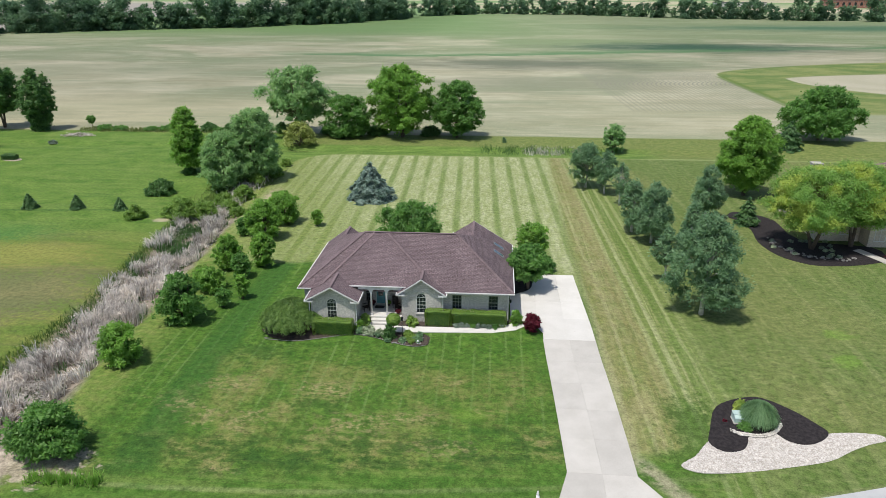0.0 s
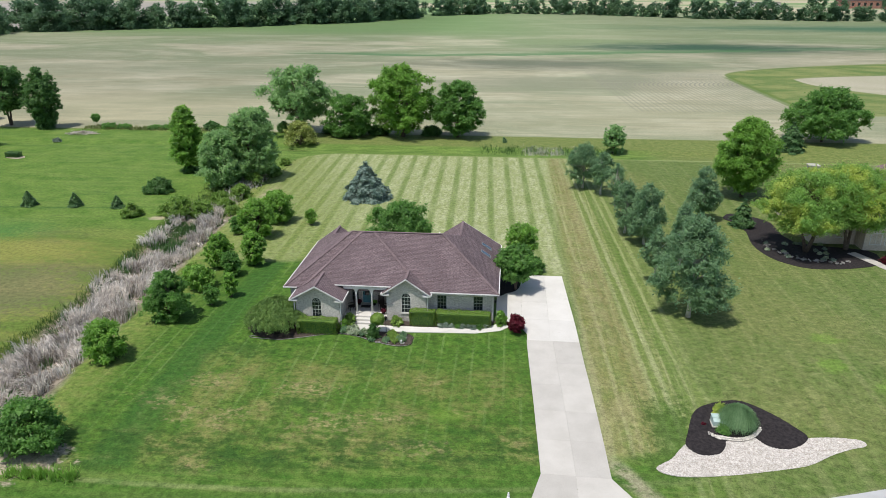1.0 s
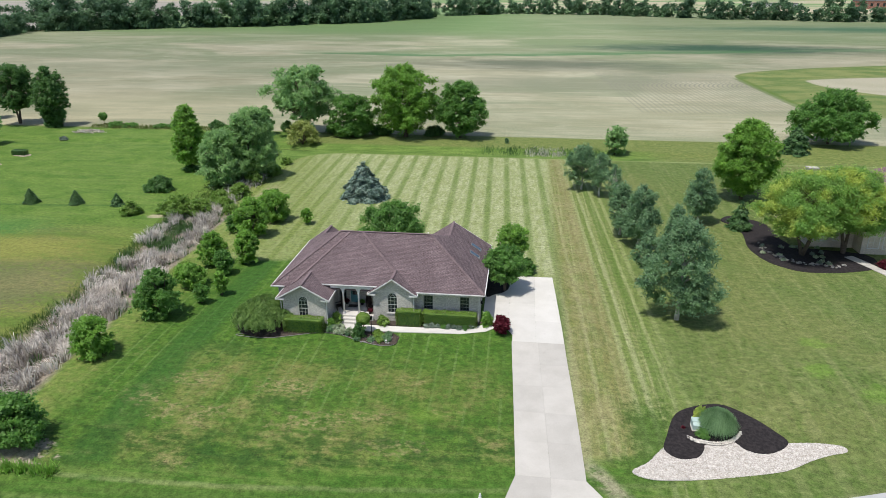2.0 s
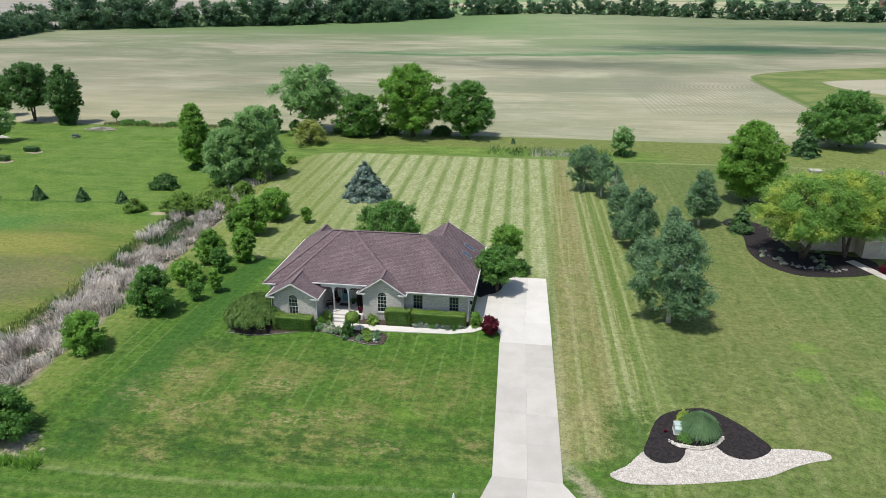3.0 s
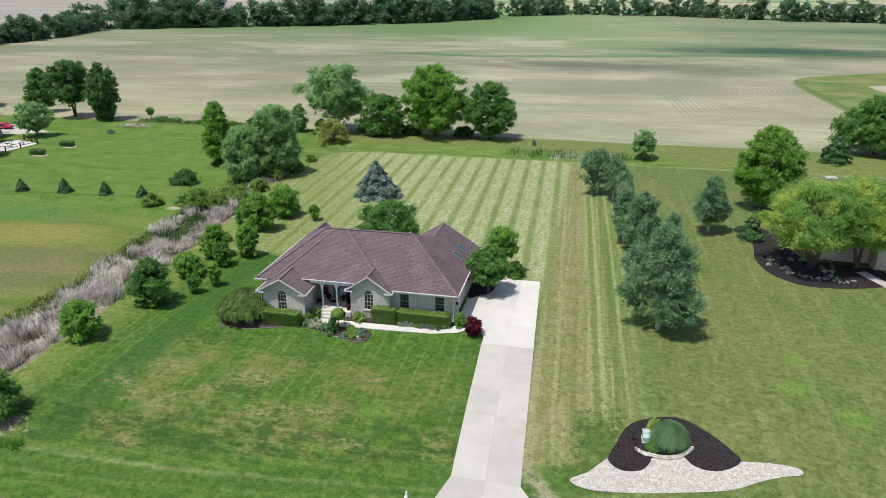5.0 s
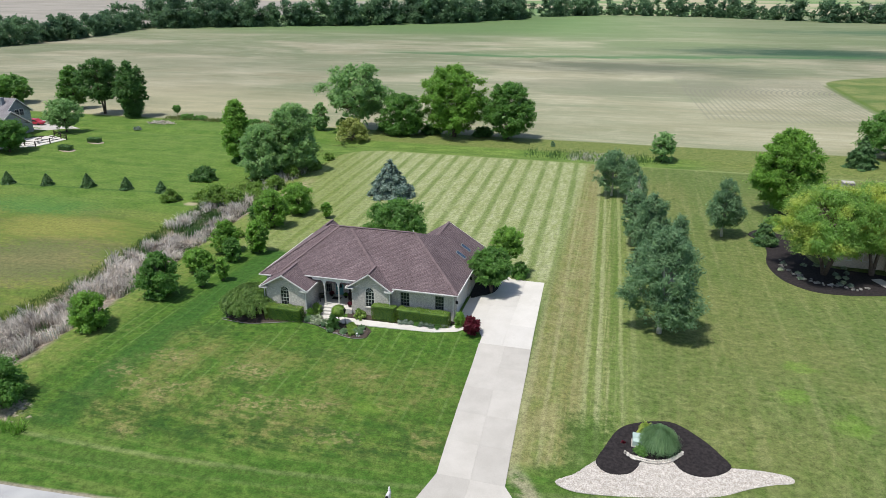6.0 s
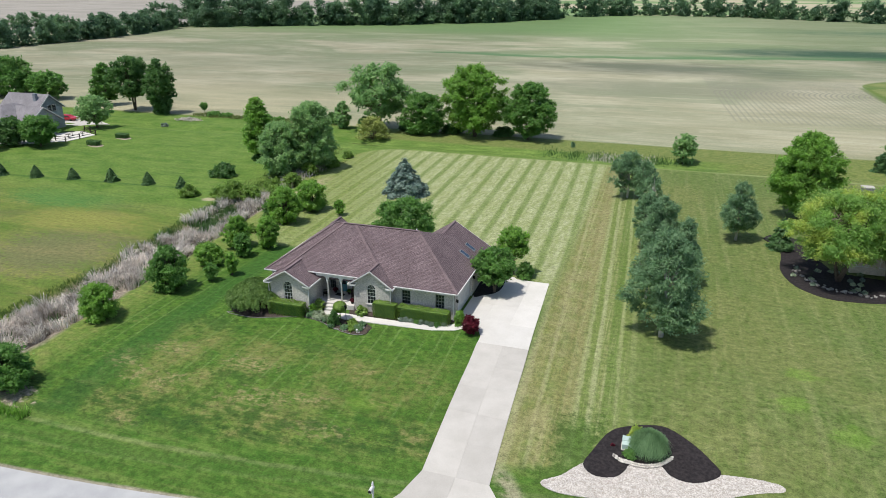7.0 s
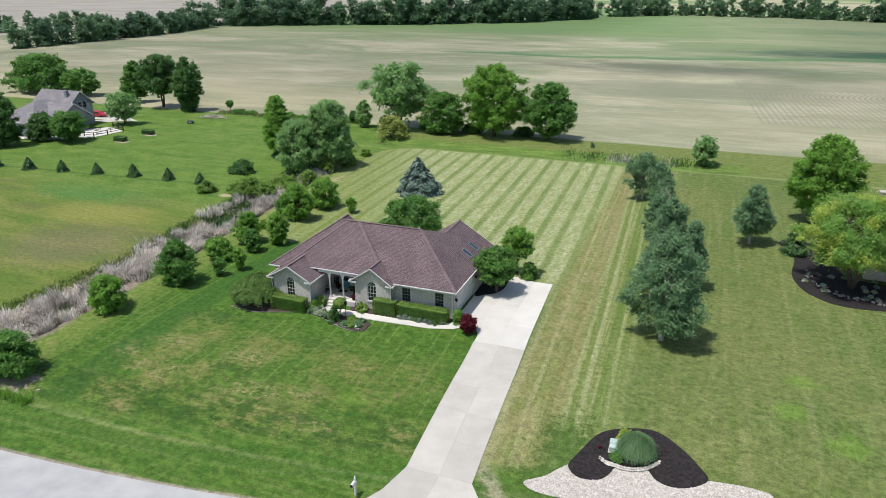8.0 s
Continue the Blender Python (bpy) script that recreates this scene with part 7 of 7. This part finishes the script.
for i, (x, y, w, h) in enumerate(((-46.5, 146.2, 3.0, 2.2), (-54.5, 146.5, 3.4, 2.6), (-58.0, 146.5, 3.2, 1.7), (-63.0, 147.0, 4.0, 1.6), (-36.0, 145.6, 4.2, 1.9), (-44.0, 146.0, 4.0, 2.0), (-25.5, 145.6, 5.0, 1.8), (-14.0, 145.6, 4.6, 1.9), (1.5, 139.5, 0.8, 1.0))):
    shrub("hedgerow_bush", x, y, h, w, M_LEAF_DEEP if i != 8 else M_LEAF_OLIVE, "dark low bush along the field edge", 90 + i, 0.26, group="bushes along the field edge")

# ---------------------------------------------------------------- neighbouring houses
def simple_window(parent, place, u0, u1, v0, v1):
    rect = [(u0, v0), (u1, v0), (u1, v1), (u0, v1)]
    win = part("window", pierced(bmesh.new(), [(u0 - 0.08, v0 - 0.08), (u1 + 0.08, v0 - 0.08), (u1 + 0.08, v1 + 0.08), (u0 - 0.08, v1 + 0.08)], [rect], lambda u, v, w: place(u, v, w - 0.04), 0.1), M_WHITE, parent)
    part("pane", pierced(bmesh.new(), rect, [], lambda u, v, w: place(u, v, w + 0.02), 0.02), M_GLASS, win)
    bars = bmesh.new()
    um, vm = (u0 + u1) / 2, (v0 + v1) / 2
    pierced(bars, [(um - 0.02, v0), (um + 0.02, v0), (um + 0.02, v1), (um - 0.02, v1)], [], lambda u, v, w: place(u, v, w - 0.02), 0.03)
    pierced(bars, [(u0, vm - 0.02), (u1, vm - 0.02), (u1, vm + 0.02), (u0, vm + 0.02)], [], lambda u, v, w: place(u, v, w - 0.024), 0.03)
    part("muntin", bars, M_WHITE, win)
    return win


def house_walls(parent, x0, x1, y0, y1, z1, mat):
    for pts, place in (([(x0, 0), (x1, 0), (x1, z1), (x0, z1)], lambda u, v, w: (u, y0 + w, v)), ([(x0, 0), (x1, 0), (x1, z1), (x0, z1)], lambda u, v, w: (u, y1 - w, v)),
                       ([(y0 + 0.2, 0), (y1 - 0.2, 0), (y1 - 0.2, z1), (y0 + 0.2, z1)], lambda u, v, w: (x0 + w, u, v)), ([(y0 + 0.2, 0), (y1 - 0.2, 0), (y1 - 0.2, z1), (y0 + 0.2, z1)], lambda u, v, w: (x1 - w, u, v))):
        ob = part("wall", pierced(bmesh.new(), pts, [], place, 0.2), mat, parent)
        metre_uv(ob.data)


def hip_roof(parent, x0, x1, y0, y1, ze, zr, mat, over=0.4):
    x0, x1, y0, y1 = x0 - over, x1 + over, y0 - over, y1 + over
    run = min(x1 - x0, y1 - y0) / 2
    if x1 - x0 >= y1 - y0:
        a, b = (x0 + run, (y0 + y1) / 2, zr), (x1 - run, (y0 + y1) / 2, zr)
        faces = [[(x0, y0, ze), (x1, y0, ze), b, a], [(x1, y0, ze), (x1, y1, ze), b], [(x1, y1, ze), (x0, y1, ze), a, b], [(x0, y1, ze), (x0, y0, ze), a]]
    else:
        a, b = ((x0 + x1) / 2, y0 + run, zr), ((x0 + x1) / 2, y1 - run, zr)
        faces = [[(x0, y0, ze), (x1, y0, ze), a], [(x1, y0, ze), (x1, y1, ze), b, a], [(x1, y1, ze), (x0, y1, ze), b], [(x0, y1, ze), (x0, y0, ze), a, b]]
    for f in faces:
        roof_slope(parent, f, 0.15, mat=mat)
    for p, q in (((x0, y0), (x1, y0)), ((x1, y0), (x1, y1)), ((x0, y0), (x0, y1))):
        strip("gutter", parent, (*p, ze), (*q, ze), 0.12, 0.15, M_WHITE, 0.16)


def neighbour_right():
    h = thing("house", 46, 90, 0, "beige neighbouring house with red-brown roof behind trees", "house")
    house_walls(h, 40.0, 45.2, 84.6, 97.0, 2.95, M_BEIGE)
    house_walls(h, 45.3, 56.0, 82.6, 97.0, 4.9, M_BEIGE)
    hip_roof(h, 39.8, 47.0, 84.6, 97.0, 3.0, 7.2, M_REDSHINGLE)
    hip_roof(h, 45.3, 56.0, 82.6, 97.0, 4.95, 8.6, M_REDSHINGLE)
    fr = lambda y: (lambda u, v, w: (u, y + w, v))
    for u in (40.6, 42.9):
        simple_window(h, fr(84.6), u, u + 1.1, 0.9, 2.3)
    for u in (46.0, 47.7, 50.5):
        simple_window(h, fr(82.6), u, u + 1.2, 0.8, 2.2)
        simple_window(h, fr(82.6), u, u + 1.2, 3.0, 4.2)
    ch = part("chimney", boxed(41.4, 42.6, 91.9, 92.9, 4.0, 7.95), M_BRICK, h, "pale chimney with grey cap")
    metre_uv(ch.data)
    part("chimney_cap", boxed(41.3, 42.7, 91.8, 93.0, 7.95, 8.09, bevel=0.03), M_CONCRETE_OLD, ch)
    bed = [(45.8, 78.6), (45.2, 77.8), (41.2, 76.3), (37.0, 75.9), (34.6, 77.3), (33.2, 79.6), (32.7, 83.4), (33.4, 88.0), (33.0, 91.5), (32.0, 93.6), (33.6, 95.8), (36.0, 94.6), (37.8, 92.0), (38.2, 84.6), (45.8, 82.5)]
    sheet("mulch_bed", rounded(bed, 3), 0.04, 0.10, M_MULCH, "black mulch bed under the honey locusts", "mulch", 1.2)
    p = thing("garden_path", 44, 79, 0, "grey concrete path past the mulch bed", "path", kind="structure")
    for i in range(5):
        a, b = (43.0 + i * 0.55, 81.2 - i * 1.3), (43.55 + i * 0.55, 79.95 - i * 1.3)
        slab_on_ground("slab", [a, b, (b[0] + 1.1, b[1] + 0.5), (a[0] + 1.1, a[1] + 0.5)], 0.07, 0.12, M_CONCRETE_OLD, p, step=0.9)
    rng = random.Random(8)
    wall_ = thing("stone_border", 38, 79, 0, "low loose border of grey field stones in the mulch", "edging")
    pts = rounded([(34.6, 84.5), (35.0, 81.2), (36.6, 79.2), (39.5, 78.2), (42.6, 79.0), (50, 90), (40, 95)], 12)[:48]
    for i, (x, y) in enumerate(pts):
        stone(x + rng.uniform(-0.4, 0.4), y + rng.uniform(-0.4, 0.4), rng.uniform(0.6, 1.7), i, "rock", parent=wall_, lift=0.08)
    for i in range(16):
        x, y = rng.uniform(33.8, 41.5), rng.uniform(77.2, 84)
        shrub("white_flowers", x, y, 0.3, 0.6, M_BLOSSOM if i % 2 else M_SILVER, "low white-flowered plant in black mulch", 120 + i, 0.09, group="flowers under the locusts")
    shrub("barberry", 45.9, 78.2, 0.9, 1.6, M_LEAF_RED, "dark red shrub by the garden path", 140, 0.1)


def neighbour_left():
    h = thing("house", -113, 116, 0, "distant grey house with gabled grey roof and patio", "house")
    # storeyed wing behind, its gable to the drive
    xr, yr = -110.0, 121.0
    house_walls(h, -120.3, xr, 117.7, 124.3, 4.8, M_GREYSIDING)
    roof_slope(h, [(-120.8, 117.2, 4.6), (xr + 0.4, 117.2, 4.6), (xr + 0.4, yr, 7.7), (-120.8, yr, 7.7)], 0.15, mat=M_GREYSHINGLE)
    roof_slope(h, [(xr + 0.4, 124.8, 4.6), (-120.8, 124.8, 4.6), (-120.8, yr, 7.7), (xr + 0.4, yr, 7.7)], 0.15, mat=M_GREYSHINGLE)
    part("gable_wall", pierced(bmesh.new(), [(117.7, 4.8), (124.3, 4.8), (yr, 7.5)], [], lambda u, v, w: (xr - w, u, v), 0.2), M_GREYSIDING, h)
    for y0 in (120.4, 121.6):
        simple_window(h, lambda u, v, w: (xr + 0.02 - w, u, v), y0, y0 + 0.95, 4.0, 5.3)
    for q in (117.2, 124.8):
        strip("rake_board", h, (xr + 0.42, q, 4.6), (xr + 0.42, yr, 7.7), 0.06, 0.22, M_WHITE, 0.22)
    part("chimney", boxed(-112.4, -111.7, 119.3, 120.0, 6.2, 7.9), M_GREYSIDING, h)
    # lower gabled wing towards the patio
    xg, yg = -105.9, 115.2
    house_walls(h, -113.0, xg, 111.2, 117.6, 3.2, M_GREYSIDING)
    roof_slope(h, [(-114.5, 110.6, 3.0), (xg + 0.4, 110.6, 3.0), (xg + 0.4, yg, 6.1), (-114.5, yg, 6.1)], 0.15, mat=M_GREYSHINGLE)
    roof_slope(h, [(xg + 0.4, 119.8, 3.0), (-114.5, 119.8, 3.0), (-114.5, yg, 6.1), (xg + 0.4, yg, 6.1)], 0.15, mat=M_GREYSHINGLE)
    part("gable_wall", pierced(bmesh.new(), [(111.2, 3.2), (119.2, 3.2), (yg, 5.88)], [], lambda u, v, w: (xg - w, u, v), 0.2), M_GREYSIDING, h)
    for q in (110.6, 119.8):
        strip("rake_board", h, (xg + 0.42, q, 3.0), (xg + 0.42, yg, 6.1), 0.06, 0.22, M_WHITE, 0.22)
    # hipped wing in front
    house_walls(h, -118.8, -108.5, 107.3, 116.0, 2.9, M_GREYSIDING)
    hip_roof(h, -118.8, -108.5, 107.3, 121.0, 3.0, 6.5, M_GREYSHINGLE, 0.5)
    patio = sheet("patio", [(-114.0, 104.0), (-104.2, 106.6), (-99.6, 110.6), (-97.6, 111.9), (-96.8, 119.0), (-102.8, 121.6), (-105.4, 118.0), (-105.4, 110.8), (-108.2, 106.9), (-114.0, 106.9)], 0.06, 0.1, M_CONCRETE, "pale concrete patio beside the grey house", "patio", 2.0)
    sheet("far_drive", [(-118, 126), (-108, 126), (-104, 131), (-112, 135), (-140, 138), (-140, 133)], 0.05, 0.1, M_CONCRETE_OLD, "pale drive behind the grey house", "driveway", 3.0)
    f = thing("patio_fence", -97.2, 116, 0, "dark rail fence round the patio", "fence")
    pts = [(-102.8, 111.9), (-100.2, 111.8), (-97.5, 111.7), (-97.1, 115.0), (-96.7, 119.0), (-99.5, 120.5), (-102.4, 121.9)]
    for x, y in pts:
        part("post", boxed(x - 0.08, x + 0.08, y - 0.08, y + 0.08, level(x, y), level(x, y) + 1.1), M_DARKWOOD, f)
    for a, b in zip(pts, pts[1:]):
        for zz in (0.45, 0.9):
            strip("rail", f, (*a, zz), (*b, zz), 0.05, 0.09, M_DARKWOOD)
    # patio table and chairs, dark
    for i, (x, y) in enumerate(((-100.0, 115.0), (-101.2, 117.2), (-99.0, 117.8))):
        t = thing("patio_table", x, y, 0.06, "small dark patio table", "table", "patio tables")
        part("tabletop", tubes("tabletop", [[(x, y, 0.76, 0.55), (x, y, 0.8, 0.55)]], M_DARKWOOD, 14), None, t)
        part("pedestal", tubes("pedestal", [[(x, y, 0.06, 0.25), (x, y, 0.12, 0.05), (x, y, 0.76, 0.05)]], M_DARKWOOD, 8), None, t)
    # low clipped shrubs with tan mulch
    for i, (x, y) in enumerate(((-89.3, 118.4), (-89.6, 110.9))):
        sheet("mulch_patch", rounded([(x - 1.2, y - 0.6), (x + 1.6, y - 1.5), (x + 2.4, y - 0.3), (x + 1.2, y + 0.8), (x - 0.8, y + 0.7)], 4), 0.03, 0.06, M_LITTER, "tan litter patch beside a clipped shrub", "mulch", 1.0)
        hedge("clipped_shrub", x - 1.35, x + 1.35, y - 0.7, y + 0.7, 0.95, M_NEEDLE, "low dark clipped block of yew", 40 + i, 0.10)
    shrub("round_shrub", -116.0, 138.5, 2.4, 4.4, M_LEAF_DEEP, "dark round shrub beyond the grey house", 150, 0.3)
    brush = thing("brush_pile", -89.0, 140.0, 0, "grey heap of cut brush on the lawn", "brush pile")
    rng = random.Random(5)
    many = []
    for i in range(160):
        a, r = rng.uniform(0, 6.28), rng.uniform(0, 1) ** 0.5
        x, y = -89 + math.cos(a) * 3.0 * r, 140 + math.sin(a) * 1.5 * r
        z = 0.05 + 0.45 * (1 - r) + rng.uniform(0, 0.12)
        b = rng.uniform(0, 6.28)
        many.append([(x, y, z, 0.05), (x + math.cos(b) * 1.3, y + math.sin(b) * 0.7, max(0.05, z + rng.uniform(-0.3, 0.25)), 0.025)])
    part("branches", tubes("branches", many, M_REED, 4), None, brush)
    shrub("low_shrub", -90.3, 133.0, 0.6, 1.8, M_SILVER, "small grey-green shrub on the lawn", 151, 0.16)
    tree("sapling", -91.0, 149.0, 2.6, 2.4, "round", M_LEAF, "thin young sapling at the field edge", clear=0.4, full=0.6, leaf=0.24, seed=152)


def far_car(x, y, turn):
    ob = thing("car", 0, 0, 0, "red parked car behind the grey house", "car")
    bm = bmesh.new()
    prof = [(-2.2, 0.35), (2.2, 0.35), (2.25, 0.75), (1.3, 0.92), (0.65, 1.4), (-1.0, 1.42), (-1.9, 0.98), (-2.25, 0.9)]
    pierced(bm, prof, [], lambda u, v, w: (u, w - 0.88, v), 1.76)
    bmesh.ops.bevel(bm, geom=list(bm.edges), offset=0.06, segments=2, affect="EDGES")
    part("body", bm, M_REDPAINT, ob)
    for s in (-0.885, 0.865):
        part("side_glass", pierced(bmesh.new(), [(-1.55, 0.98), (1.1, 0.95), (0.6, 1.32), (-0.95, 1.34)], [], lambda u, v, w: (u, s + w, v), 0.02), M_GLASS, ob)
    for wx in (-1.4, 1.4):
        for wy in (-0.8, 0.8):
            wh = part("wheel", tubes("wheel", [[(wx, wy - 0.1, 0.32, 0.32), (wx, wy + 0.1, 0.32, 0.32)]], M_DARK, 14), None, ob)
    ob.matrix_basis = pose(x, y, level(x, y) + 0.05, 0, 0, turn)


neighbour_right()
neighbour_left()
far_car(-117.0, 131.8, 10)


# ---------------------------------------------------------------- far buildings beyond the woods
def far_block(x, y, w, d, h, mat, label, wins):
    z = 0
    ob = thing("building", x, y, z, label, "building", "buildings beyond the woods")
    house_walls(ob, x - w / 2, x + w / 2, y - d / 2, y + d / 2, h, mat)
    part("roof", boxed(x - w / 2 - 0.5, x + w / 2 + 0.5, y - d / 2 - 0.5, y + d / 2 + 0.5, h, h + 0.8), M_GREYSHINGLE, ob)
    for i in range(wins):
        u = x - w / 2 + w * (i + 0.5) / wins
        part("window", boxed(u - 1.6, u + 1.6, y - d / 2 - 0.1, y - d / 2 + 0.05, h * 0.35, h * 0.75), M_GLASS, ob)


far_block(478, 1045, 70, 30, 10, M_REDBRICK, "long low red-brick building in the distance", 9)
far_block(556, 1075, 60, 30, 12, M_REDBRICK, "red-brick building in the distance", 7)
# made-up low block in place of a pale paved lot
far_block(352, 1115, 70, 24, 5, M_WHITE, "long low pale block standing in for a distant paved lot", 8)
